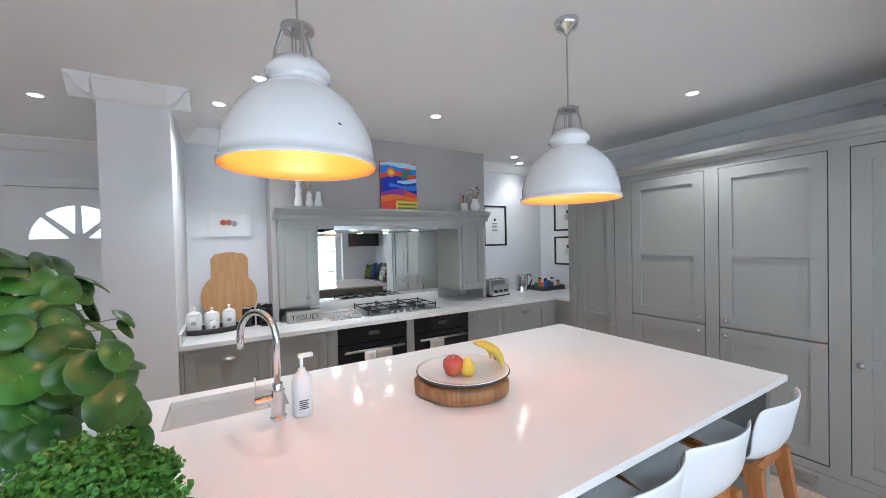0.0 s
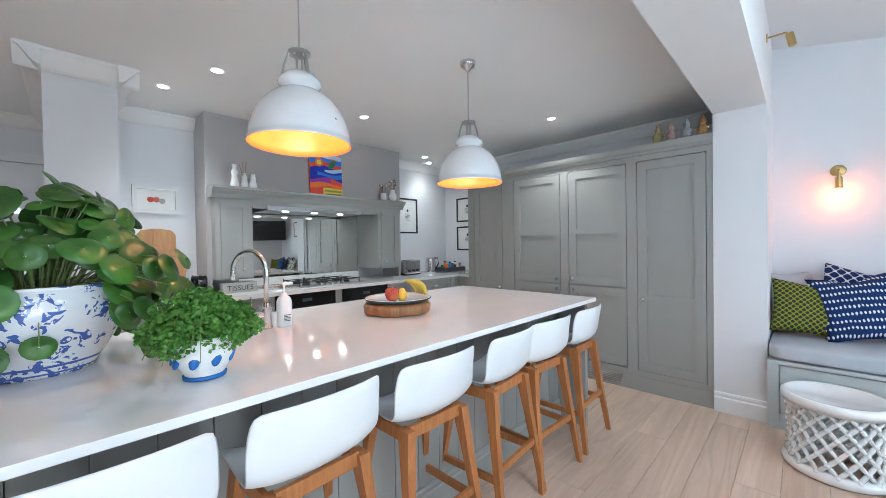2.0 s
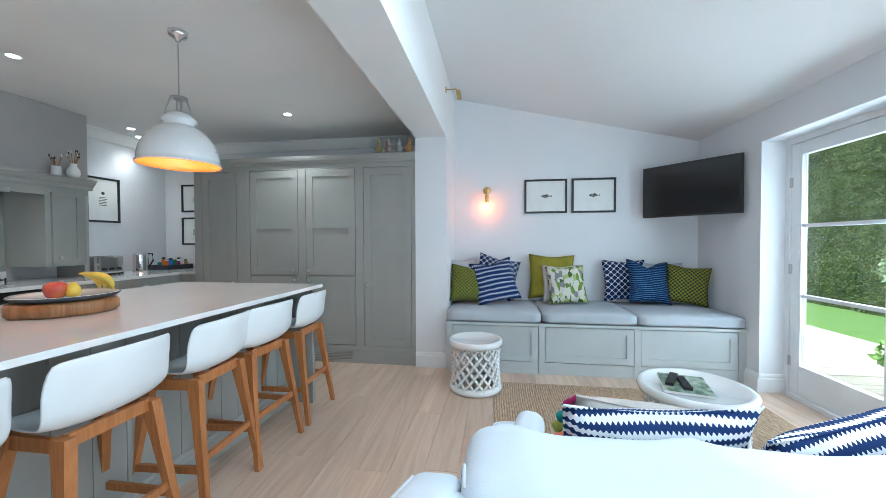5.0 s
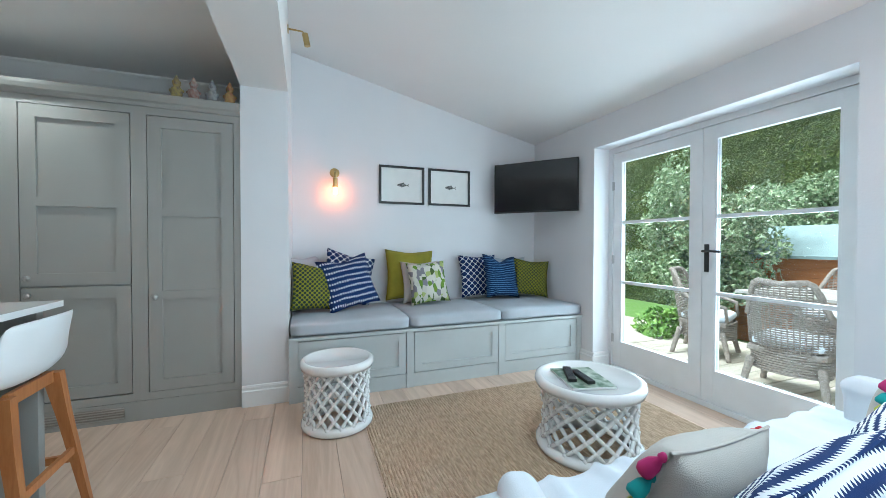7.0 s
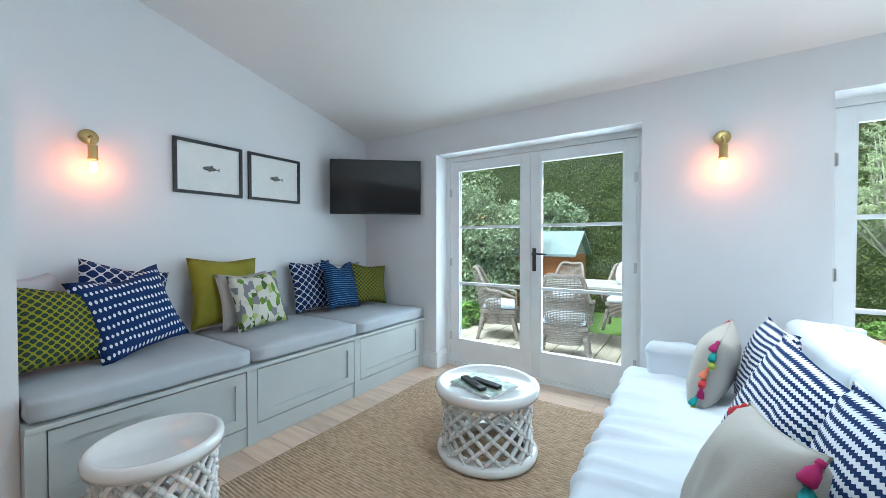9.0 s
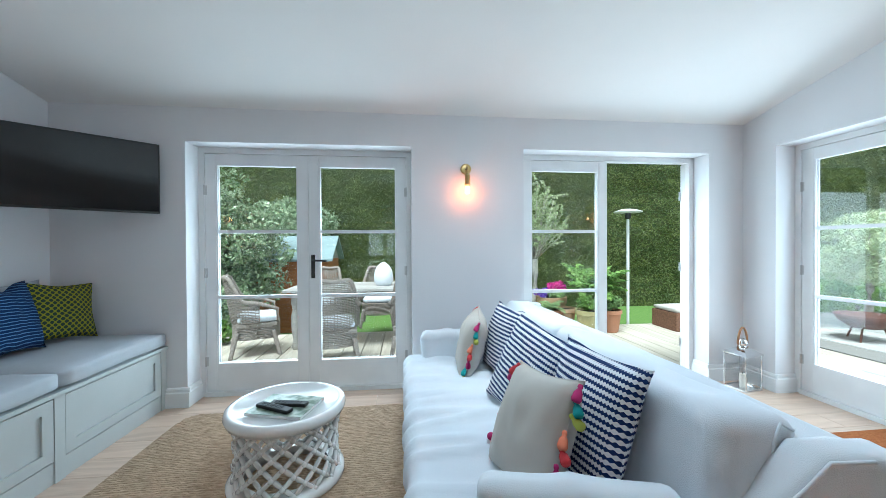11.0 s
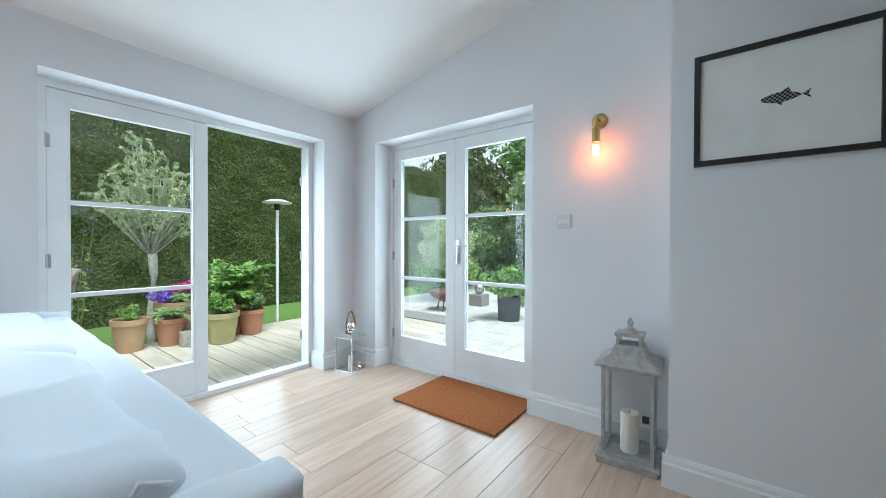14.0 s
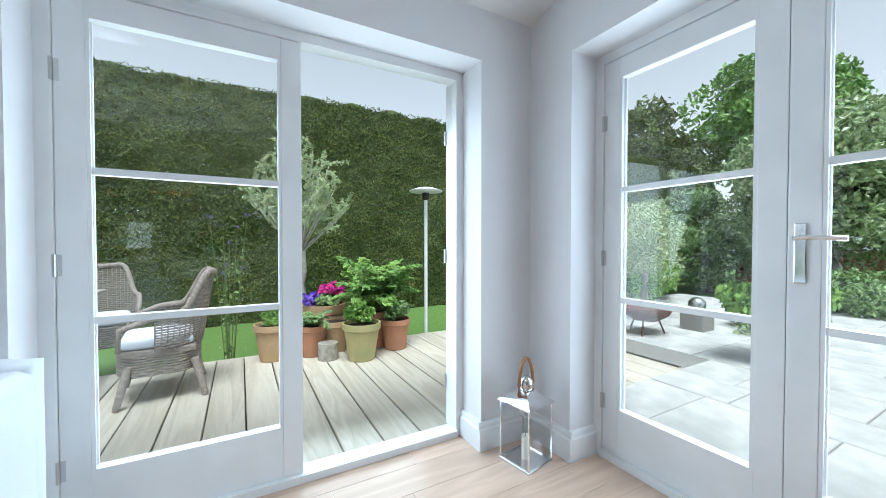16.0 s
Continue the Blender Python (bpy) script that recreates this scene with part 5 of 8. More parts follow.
# ---- wall lights ----
def sconce(at, turn):
    th = thing("wall_light", "brass wall light with a lit bulb", "wall light", at, turn, group="brass wall lights")
    bm = bmesh.new()
    lathe(bm, [(0, 0), (0.045, 0), (0.045, 0.008), (0.038, 0.012), (0, 0.013)], 24)
    part("backplate", bm, "brass", th, smooth=True, m=pose(0, 0, 0, 90))
    bm = bmesh.new()
    path_tube(bm, [(0, -0.01, 0), (0, -0.06, 0), (0, -0.075, -0.008), (0, -0.08, -0.03)], 0.007, 10)
    part("arm", bm, "brass", th, smooth=True)
    bm = bmesh.new()
    lathe(bm, [(0, 0), (0.012, -0.002), (0.012, -0.030), (0.022, -0.034), (0.022, -0.105), (0.025, -0.107), (0.025, -0.116), (0.014, -0.118), (0, -0.118)], 20, (0, -0.08, -0.026))
    part("lamp_holder", bm, "brass", th, smooth=False)
    bm = bmesh.new()
    lathe(bm, [(0, 0), (0.016, -0.001), (0.017, -0.028), (0.016, -0.055), (0, -0.056)], 16, (0, -0.08, -0.158))
    b = part("bulb", bm, "bulb", th, "lit warm filament bulb", smooth=True)
    bm = bmesh.new()
    lathe(bm, [(0.014, 0), (0.020, -0.008), (0.034, -0.030), (0.036, -0.048), (0.030, -0.068), (0.016, -0.080), (0, -0.083)], 20, (0, -0.08, -0.145))
    part("bulb_glass", bm, "glass", th, "clear round glass bulb", smooth=True).visible_shadow = False
    b.visible_shadow = False
    p = pose(*at, 0, 0, turn) @ Vector((0, -0.085, -0.195))
    point_lamp("sconce_light", p, 0.95, (1.0, 0.15, 0.015), 0.02)


sconce((XE - 0.001, -0.51, 1.84), -90)
sconce((0.747, YS + 0.001, 1.875), 180)
sconce((XW + 0.001, -0.51, 1.855), 90)


# ---- foliage helpers ----
def leaf_cloud(name, pts, size, material, parent=None, label="", seed=0, normals=None, spread=1.0, kind="", fold=True, aspect=0.5):
    """Many small folded leaves round the points given."""
    rg = np.random.RandomState(seed)
    pts = np.asarray(pts, dtype=float)
    n = len(pts)
    d = rg.normal(size=(n, 3))
    if normals is not None:
        d = np.asarray(normals) + d * spread
    d /= np.linalg.norm(d, axis=1)[:, None]
    a = rg.normal(size=(n, 3))
    a -= (a * d).sum(1)[:, None] * d
    a /= np.linalg.norm(a, axis=1)[:, None]
    b = np.cross(d, a)
    s = size * rg.uniform(0.6, 1.3, n)[:, None]
    mid = d * s * 0.18
    v = np.stack([pts - a * s, pts - b * s * aspect + mid, pts + a * s, pts + b * s * aspect + mid], 1).reshape(-1, 3)
    k = np.arange(n) * 4
    faces = np.concatenate([np.stack([k, k + 1, k + 2], 1), np.stack([k, k + 2, k + 3], 1)])
    me = bpy.data.meshes.new(name)
    me.from_pydata(v.tolist(), [], faces.tolist())
    me.materials.append(M[material])
    ob = new(name, me)
    if parent is not None:
        ob.parent = parent
    return tagged(ob, label, kind=kind)


def crown_points(clumps, per, seed=0):
    """Points on and in a set of rough balls (x, y, z, rx, ry, rz)."""
    rg = np.random.RandomState(seed)
    out = []
    for c in clumps:
        n = per
        d = rg.normal(size=(n, 3))
        d /= np.linalg.norm(d, axis=1)[:, None]
        r = rg.uniform(0.55, 1.0, n) ** 0.5 * (1 + 0.16 * np.sin(d[:, 0] * 9 + c[0] * 3) * np.cos(d[:, 2] * 8 + c[1] * 5))
        out.append(np.array(c[:3]) + d * r[:, None] * np.array(c[3:6]))
    return np.concatenate(out)


def clumps_in(c, r, n, size, seed):
    rg = np.random.RandomState(seed)
    out = []
    for _ in range(n):
        d = rg.normal(size=3)
        d /= np.linalg.norm(d)
        q = rg.uniform(0.35, 0.85)
        s = size * rg.uniform(0.7, 1.25)
        out.append((c[0] + d[0] * q * r[0], c[1] + d[1] * q * r[1], c[2] + d[2] * q * r[2], s, s, s * 0.8))
    return out


def tree(kind_, label, base, top, c, r, n, csize, per, leaf, lmat, seed=0, trunk=0.06, category="tree", limbs=9):
    th = thing(kind_, label, category, base)
    bx, by, bz = base
    rg = random.Random(seed)
    bm = bmesh.new()
    pts = [(0.02 * math.sin(k * 1.3), 0.02 * math.cos(k), (top - bz) * k / 5) for k in range(6)]
    path_tube(bm, pts, [trunk * (1.15 - 0.08 * k) for k in range(6)], 10)
    part("trunk", bm, "bark", th, smooth=True)
    bm = bmesh.new()
    for k in range(limbs):
        a = 2 * math.pi * k / limbs + rg.uniform(-0.3, 0.3)
        e = rg.uniform(0.25, 1.0)
        q = Vector((math.cos(a) * r[0] * 0.75 * (1.1 - e), math.sin(a) * r[1] * 0.75 * (1.1 - e), (c[2] - top) + r[2] * 0.7 * e))
        p0 = Vector((0, 0, (top - bz) * 0.97))
        path_tube(bm, [p0, p0 + q * 0.35 + Vector((0, 0, 0.04)), p0 + q * 0.7 + Vector((0, 0, 0.06)), p0 + q], [trunk * 0.5, trunk * 0.35, trunk * 0.22, trunk * 0.1], 6)
    part("limbs", bm, "bark", th, smooth=True)
    cl = clumps_in(((c[0] - bx), (c[1] - by), (c[2] - bz)), r, n, csize, seed)
    leaf_cloud("crown", crown_points(cl, per, seed), leaf, lmat, th, seed=seed, kind="stuff")
    return th


# ---- plants on the island ----
def pilea(at):
    th = thing("houseplant", "round-leaved green houseplant in a blue and white bowl on the island", "houseplant", at)
    bm = bmesh.new()
    lathe(bm, [(0, 0), (0.135, 0), (0.14, 0.012), (0.15, 0.03), (0.20, 0.12), (0.222, 0.19), (0.222, 0.235), (0.212, 0.262), (0.226, 0.275), (0.226, 0.285), (0.205, 0.285), (0.205, 0.24), (0, 0.24)], 56)
    part("pot", bm, "china", th, "white glazed bowl with blue painted flowers", smooth=True)
    bm = bmesh.new()
    lathe(bm, [(0, 0.245), (0.20, 0.245), (0.203, 0.235)], 24)
    part("soil", bm, "soil", th)
    rg = random.Random(4)
    stems, bmL = bmesh.new(), None
    for k in range(150):
        a = rg.uniform(0, 2 * math.pi)
        rr = math.sqrt(rg.uniform(0.02, 1.0))
        ex = 0.37
        z = 0.24 + 0.35 * math.sqrt(max(0, 1 - rr * rr)) + rg.uniform(-0.12, 0.05) - (0.28 * max(0, rr - 0.70) * 4 * rg.random())
        if rr < 0.55:
            z = max(z, 0.33)
        if rr > 0.5:
            z = max(z, 0.06)
        p = Vector((0.27 + rg.uniform(-.10, .10), -0.14 + rg.uniform(-.12, .12), 0.27 + rg.uniform(-.10, .10))) if k >= 136 else Vector((ex * rr * math.cos(a), 0.05 + ex * 0.88 * rr * math.sin(a), z))
        q = Vector((0.12 * rr * math.cos(a), 0.12 * rr * math.sin(a), 0.25))
        path_tube(stems, [q, q.lerp(p, 0.5) + Vector((0, 0, 0.07)), p], [0.0028, 0.0022, 0.0016], 5)
        out = Vector((p.x, p.y, 0.13 + rg.uniform(-0.1, 0.22))).normalized() + Vector((rg.uniform(-.4, .4), rg.uniform(-.4, .4) - 0.35, rg.uniform(-.25, .3)))
        R = rg.uniform(0.036, 0.062)
        bm = bmesh.new()
        c = bm.verts.new((0, 0, 0.004))
        prev = []
        for f, zz in ((0.1, 0.0015), (0.5, 0.002), (0.85, -0.002), (1.0, -0.008)):
            ring = [bm.verts.new((R * f * math.cos(t) * 1.08, R * f * math.sin(t), zz + 0.003 * math.sin(2 * t + k))) for t in [2 * math.pi * j / 14 for j in range(14)]]
            if prev:
                for j in range(14):
                    bm.faces.new((prev[j], prev[(j + 1) % 14], ring[(j + 1) % 14], ring[j]))
            else:
                for j in range(14):
                    bm.faces.new((c, ring[j], ring[(j + 1) % 14]))
            prev = ring
        m = Matrix.Translation(p) @ out.to_track_quat("Z", "Y").to_matrix().to_4x4()
        part("leaf", bm, "leaf", th, smooth=True, m=m)
    part("stalk", stems, "stem", th, kind="stuff")


def leaf_centre():
    """A pale dot where the stalk joins, and some leaves paler than others."""
    n, l = M["leaf"].node_tree.nodes, M["leaf"].node_tree.links
    b = n["Principled BSDF"]
    src = b.inputs["Base Color"].links[0].from_socket
    tc, ln, info, hv, mx = n.new("ShaderNodeTexCoord"), n.new("ShaderNodeVectorMath"), n.new("ShaderNodeObjectInfo"), n.new("ShaderNodeHueSaturation"), n.new("ShaderNodeMix")
    ln.operation = "LENGTH"
    l.new(tc.outputs["Object"], ln.inputs[0])
    l.new(nmath(n, l, "MULTIPLY_ADD", info.outputs["Random"], 0.7, 0.50), hv.inputs["Value"])
    l.new(src, hv.inputs["Color"])
    mx.data_type = "RGBA"
    mx.inputs[7].default_value = (0.45, 0.55, 0.20, 1)
    l.new(nmath(n, l, "LESS_THAN", ln.outputs["Value"], 0.0032), mx.inputs[0])
    l.new(hv.outputs[0], mx.inputs[6])
    l.new(mx.outputs[2], b.inputs["Base Color"])


leaf_centre()


def china(name):
    m = mat(name, (0.72, 0.74, 0.76), 0.12, coat=0.6)
    n, l = m.node_tree.nodes, m.node_tree.links
    tc = n.new("ShaderNodeTexCoord")
    x, y, z = split(n, l, tc.outputs["Object"])
    nz, vo = n.new("ShaderNodeTexNoise"), n.new("ShaderNodeTexVoronoi")
    nz.inputs["Scale"].default_value, nz.inputs["Detail"].default_value, nz.inputs["Distortion"].default_value = 26, 6, 2.0
    vo.inputs["Scale"].default_value = 11
    l.new(tc.outputs["Object"], nz.inputs["Vector"])
    l.new(tc.outputs["Object"], vo.inputs["Vector"])
    a = nmath(n, l, "GREATER_THAN", nz.outputs[0], 0.53)
    b = nmath(n, l, "LESS_THAN", vo.outputs["Distance"], 0.62)
    c = nmath(n, l, "MULTIPLY", a, b)
    band = nmath(n, l, "LESS_THAN", nmath(n, l, "ABSOLUTE", nmath(n, l, "SUBTRACT", z, 0.036)), 0.004)
    band2 = nmath(n, l, "LESS_THAN", nmath(n, l, "ABSOLUTE", nmath(n, l, "SUBTRACT", z, 0.012)), 0.003)
    c = nmath(n, l, "MAXIMUM", nmath(n, l, "MAXIMUM", c, band), band2)
    mx = n.new("ShaderNodeMix")
    mx.data_type = "RGBA"
    mx.inputs[6].default_value, mx.inputs[7].default_value = (0.72, 0.74, 0.76, 1), (0.07, 0.13, 0.40, 1)
    l.new(c, mx.inputs[0])
    l.new(mx.outputs[2], n["Principled BSDF"].inputs["Base Color"])
    return m


M["china"] = china("blue_white_china")
pilea((-0.39, 1.50, CT + 0.001))
th = thing("fern", "feathery green maidenhair plant in a small blue and white pot", "houseplant", (-0.03, 1.01, CT + 0.001))
bm = bmesh.new()
lathe(bm, [(0, 0), (0.052, 0), (0.056, 0.006), (0.052, 0.014), (0.065, 0.03), (0.085, 0.07), (0.092, 0.11), (0.090, 0.13), (0.08, 0.13), (0.08, 0.11), (0, 0.11)], 40)
part("pot", bm, "white_gloss", th, "white pot with blue ovals", smooth=True)
M["bluepaint"] = mat("blue_glaze", (0.03, 0.14, 0.42), 0.15)
for k in range(9):
    a = 2 * math.pi * k / 9
    bm = bmesh.new()
    bmesh.ops.create_uvsphere(bm, u_segments=10, v_segments=8, radius=1, matrix=pose(0.0805 * math.cos(a), 0.0805 * math.sin(a), 0.072, 0, 14, 0) @ pose(0, 0, 0, 0, 0, math.degrees(a)) @ Matrix.Diagonal((0.006, 0.015, 0.028, 1)))
    part("painted_oval", bm, "bluepaint", th, "blue painted oval", smooth=True)
bm = bmesh.new()
lathe(bm, [(0.0535, 0.001), (0.058, 0.002), (0.0585, 0.012), (0.053, 0.014)], 40)
part("foot_band", bm, "bluepaint", th, "blue painted foot", smooth=True)
cl = [(0.0, 0.0, 0.18, 0.10, 0.10, 0.08)] + clumps_in((0, 0, 0.16), (0.145, 0.14, 0.085), 46, 0.050, 5)
leaf_cloud("fronds", crown_points(cl, 420, 6), 0.0068, "fern", th, seed=6, kind="stuff", aspect=0.8)
bm = bmesh.new()
rg = random.Random(9)
for k in range(60):
    a, r = rg.uniform(0, 6.28), rg.uniform(0.03, 0.16)
    path_tube(bm, [(0.02 * math.cos(a), 0.02 * math.sin(a), 0.11), (r * 0.6 * math.cos(a), r * 0.6 * math.sin(a), 0.22), (r * math.cos(a), r * math.sin(a), 0.22 - r * 0.9)], 0.001, 4)
part("stalks", bm, "stem", th, kind="stuff")

# ---- tap, soap, fruit ----
th = thing("tap", "chrome swan-neck kitchen tap on the island", "tap", (0.35, 1.55, CT + 0.001))
bm = bmesh.new()
lathe(bm, [(0, 0), (0.028, 0), (0.028, 0.008), (0.024, 0.012), (0.024, 0.10), (0.020, 0.105), (0.018, 0.125), (0, 0.125)], 24)
part("base", bm, "chrome", th, smooth=False)
bm = bmesh.new()
dx, dy = -0.64, 0.77
pts = [(0, 0, 0.11), (0, 0, 0.28)]
for k in range(1, 12):
    a = math.pi * k / 12
    u = 0.085 * (1 - math.cos(a))
    pts.append((dx * u, dy * u, 0.28 + 0.095 * math.sin(a)))
pts += [(dx * 0.17, dy * 0.17, 0.275), (dx * 0.171, dy * 0.171, 0.235)]
path_tube(bm, pts, 0.0125, 14)
part("spout", bm, "chrome", th, smooth=True)
bm = bmesh.new()
tube(bm, (-0.02, 0, 0.07), (-0.075, -0.005, 0.07), 0.018, seg=18)
tube(bm, (-0.068, -0.004, 0.07), (-0.072, -0.004, 0.16), 0.004, 0.003, seg=8)
part("lever", bm, "chrome", th, smooth=False)
th = thing("soap_bottle", "white pump soap bottle beside the tap", "soap bottle", (0.43, 1.54, CT + 0.001))
bm = bmesh.new()
lathe(bm, [(0, 0), (0.033, 0), (0.036, 0.005), (0.036, 0.12), (0.030, 0.14), (0.014, 0.155), (0.012, 0.165), (0, 0.165)], 28)
part("bottle", bm, "white", th, smooth=True)
bm = bmesh.new()
tube(bm, (0, 0, 0.165), (0, 0, 0.205), 0.006, seg=10)
box(bm, -0.012, -0.012, 0.205, 0.04, 0.012, 0.218, 0.004)
part("pump", bm, "white", th)
bm = bmesh.new()
for k in range(5):
    box(bm, -0.016, -0.0375, 0.03 + 0.007 * k, 0.016 - 0.004 * (k % 2), -0.036, 0.033 + 0.007 * k)
part("label", bm, "slate", th, "small dark printed lines")

FX, FYY = 1.04, 1.40
th = thing("log_board", "round log slice board with bark edge on the island", "serving board", (FX, FYY, CT + 0.001))
bm = bmesh.new()
rows = []
for z, q in ((0, 0.93), (0.012, 1.0), (0.05, 1.01), (0.062, 0.96)):
    rows.append([bm.verts.new(((0.195 + 0.008 * math.sin(3 * t) + 0.005 * math.sin(7 * t + z * 40)) * q * math.cos(t), (0.185 + 0.006 * math.sin(4 * t)) * q * math.sin(t), z)) for t in [2 * math.pi * k / 48 for k in range(48)]])
for a, b in zip(rows, rows[1:]):
    for k in range(48):
        bm.faces.new((a[k], a[(k + 1) % 48], b[(k + 1) % 48], b[k]))
bm.faces.new(rows[0][::-1])
bm.faces.new(rows[-1])
part("slice", bm, "slabwood", th, smooth=True)
th = thing("platter", "round white platter with a grey edge on the log board", "platter", (FX, FYY, CT + 0.064))
bm = bmesh.new()
lathe(bm, [(0, 0), (0.14, 0), (0.18, 0.012), (0.192, 0.022), (0.190, 0.027), (0.175, 0.022), (0.13, 0.012), (0, 0.011)], 48)
part("plate", bm, "white_gloss", th, smooth=True)
bm = bmesh.new()
lathe(bm, [(0.142, -0.0005), (0.182, 0.0115), (0.194, 0.0205), (0.1925, 0.0255)], 48)
part("rim", bm, "slate", th, "dark grey glazed edge", smooth=True)
M["apple"] = mat("red_apple", (0.42, 0.03, 0.03), 0.25, color2=(0.50, 0.14, 0.05), scale=9, coat=0.3)
M["banana"] = mat("banana_skin", (0.72, 0.50, 0.06), 0.45, color2=(0.55, 0.42, 0.06), scale=8)
for x, y in ((-0.055, -0.015),):
    th = thing("apple", "red apple on the platter", "apple", (FX + x, FYY + y, CT + 0.075))
    bm = bmesh.new()
    lathe(bm, [(0, 0.008), (0.02, 0.0), (0.034, 0.012), (0.043, 0.038), (0.040, 0.062), (0.024, 0.076), (0.008, 0.072), (0, 0.066)], 24)
    part("flesh", bm, "apple", th, smooth=True)
    bm = bmesh.new()
    tube(bm, (0, 0, 0.066), (0.005, 0, 0.09), 0.0015, seg=6)
    part("stalk", bm, "bark", th)
th = thing("pear", "small yellow red pear on the platter", "pear", (FX - 0.01, FYY - 0.05, CT + 0.075))
bm = bmesh.new()
lathe(bm, [(0, 0), (0.02, 0.0), (0.03, 0.02), (0.026, 0.045), (0.012, 0.068), (0, 0.073)], 20)
part("flesh", bm, "banana", th, smooth=True)
th = thing("bananas", "bunch of yellow bananas on the platter", "bananas", (FX + 0.05, FYY + 0.0, CT + 0.08))
for k in range(5):
    bm = bmesh.new()
    a0 = -0.9 + 0.25 * k
    pts = [(0.02 + 0.10 * math.sin(f * 1.6) * math.cos(a0), 0.10 * math.sin(f * 1.6) * math.sin(a0) + 0.01 * k - 0.02, 0.085 - 0.085 * f * f + 0.012) for f in [j / 7 for j in range(8)]]
    path_tube(bm, pts, [0.005, 0.011, 0.015, 0.017, 0.017, 0.015, 0.010, 0.004], 8)
    part("banana", bm, "banana", th, smooth=True)

# ---- range wall things ----
M["sage"] = mat("grey_glaze", (0.30, 0.30, 0.29), 0.4)
th = thing("gas_hob", "steel gas hob with black cast iron pan supports", "gas hob", (1.20, 3.10, CT + 0.001))
bm = bmesh.new()
box(bm, 0, 0, 0, 0.72, 0.46, 0.008, 0.003)
part("hob_plate", bm, "steel", th)
for i in range(3):
    bm = bmesh.new()
    x0 = 0.03 + 0.225 * i
    for k in range(2):
        for y in (0.04, 0.23, 0.42):
            path_tube(bm, [(x0, y, 0.045), (x0 + 0.21, y, 0.045)], 0.005, 6)
    for x in (x0, x0 + 0.105, x0 + 0.21):
        path_tube(bm, [(x, 0.04, 0.045), (x, 0.42, 0.045)], 0.005, 6)
    for x in (x0, x0 + 0.21):
        for y in (0.04, 0.42):
            path_tube(bm, [(x, y, 0.008), (x, y, 0.062)], 0.006, 6)
    part("pan_support", bm, "iron", th)
for x, y, r in ((0.13, 0.12, 0.035), (0.13, 0.34, 0.03), (0.36, 0.23, 0.055), (0.58, 0.12, 0.03), (0.58, 0.34, 0.04)):
    bm = bmesh.new()
    lathe(bm, [(0, 0.008), (r * 1.2, 0.008), (r * 1.1, 0.018), (r, 0.022), (r, 0.03), (0, 0.031)], 20)
    part("burner", bm, "iron", th, m=pose(x, y, 0))
for k in range(5):
    bm = bmesh.new()
    lathe(bm, [(0, 0.008), (0.016, 0.008), (0.014, 0.028), (0, 0.029)], 14)
    part("control_knob", bm, "steel", th, m=pose(0.24 + 0.06 * k, 0.02, 0))
th = thing("steel_rack", "steel wire trivet rack beside the hob", "rack", (0.90, 3.10, CT + 0.001))
bm = bmesh.new()
for k in range(12):
    path_tube(bm, [(0.02 + 0.022 * k, 0, 0.012), (0.02 + 0.022 * k, 0.36, 0.012)], 0.0025, 6)
for y in (0.01, 0.35):
    path_tube(bm, [(0.01, y, 0.006), (0.275, y, 0.006)], 0.004, 6)
part("bars", bm, "chrome", th, kind="stuff")
# sign box with letters
th = thing("tissue_box", "grey painted tissue box lettered tissues on the worktop", "tissue box", (0.60, 3.22, CT + 0.001))
bm = bmesh.new()
box(bm, 0, 0, 0, 0.27, 0.12, 0.085, 0.003)
part("box", bm, "grey", th)
cu = bpy.data.curves.new("lettering", "FONT")
cu.body, cu.size, cu.extrude = "TISSUES", 0.062, 0.0005
cu.align_x = "CENTER"
ob = new("lettering", cu)
ob.parent, ob.matrix_basis = th, pose(0.135, -0.001, 0.02, 90)
cu.materials.append(M["iron"])


def canister(at, r, h):
    th = thing("canister", "white ceramic lidded canister on the dark tray", "canister", at, group="ceramic canisters")
    bm = bmesh.new()
    lathe(bm, [(0, 0), (r * 0.92, 0), (r, 0.01), (r, h * 0.85), (r * 0.9, h * 0.93), (0, h * 0.93)], 28)
    part("jar", bm, "white_gloss", th, smooth=True)
    bm = bmesh.new()
    lathe(bm, [(r * 0.95, h * 0.935), (r * 0.97, h * 0.96), (r * 0.7, h * 1.05), (r * 0.25, h * 1.12), (r * 0.12, h * 1.18), (r * 0.25, h * 1.26), (r * 0.18, h * 1.34), (0, h * 1.36), ], 28)
    part("lid", bm, "white_gloss", th, smooth=True)
    bm = bmesh.new()
    bmesh.ops.create_uvsphere(bm, u_segments=12, v_segments=8, radius=1, matrix=pose(0, -r, h * 0.5) @ Matrix.Diagonal((r * 0.35, 0.002, r * 0.3, 1)))
    part("badge", bm, "sage", th)


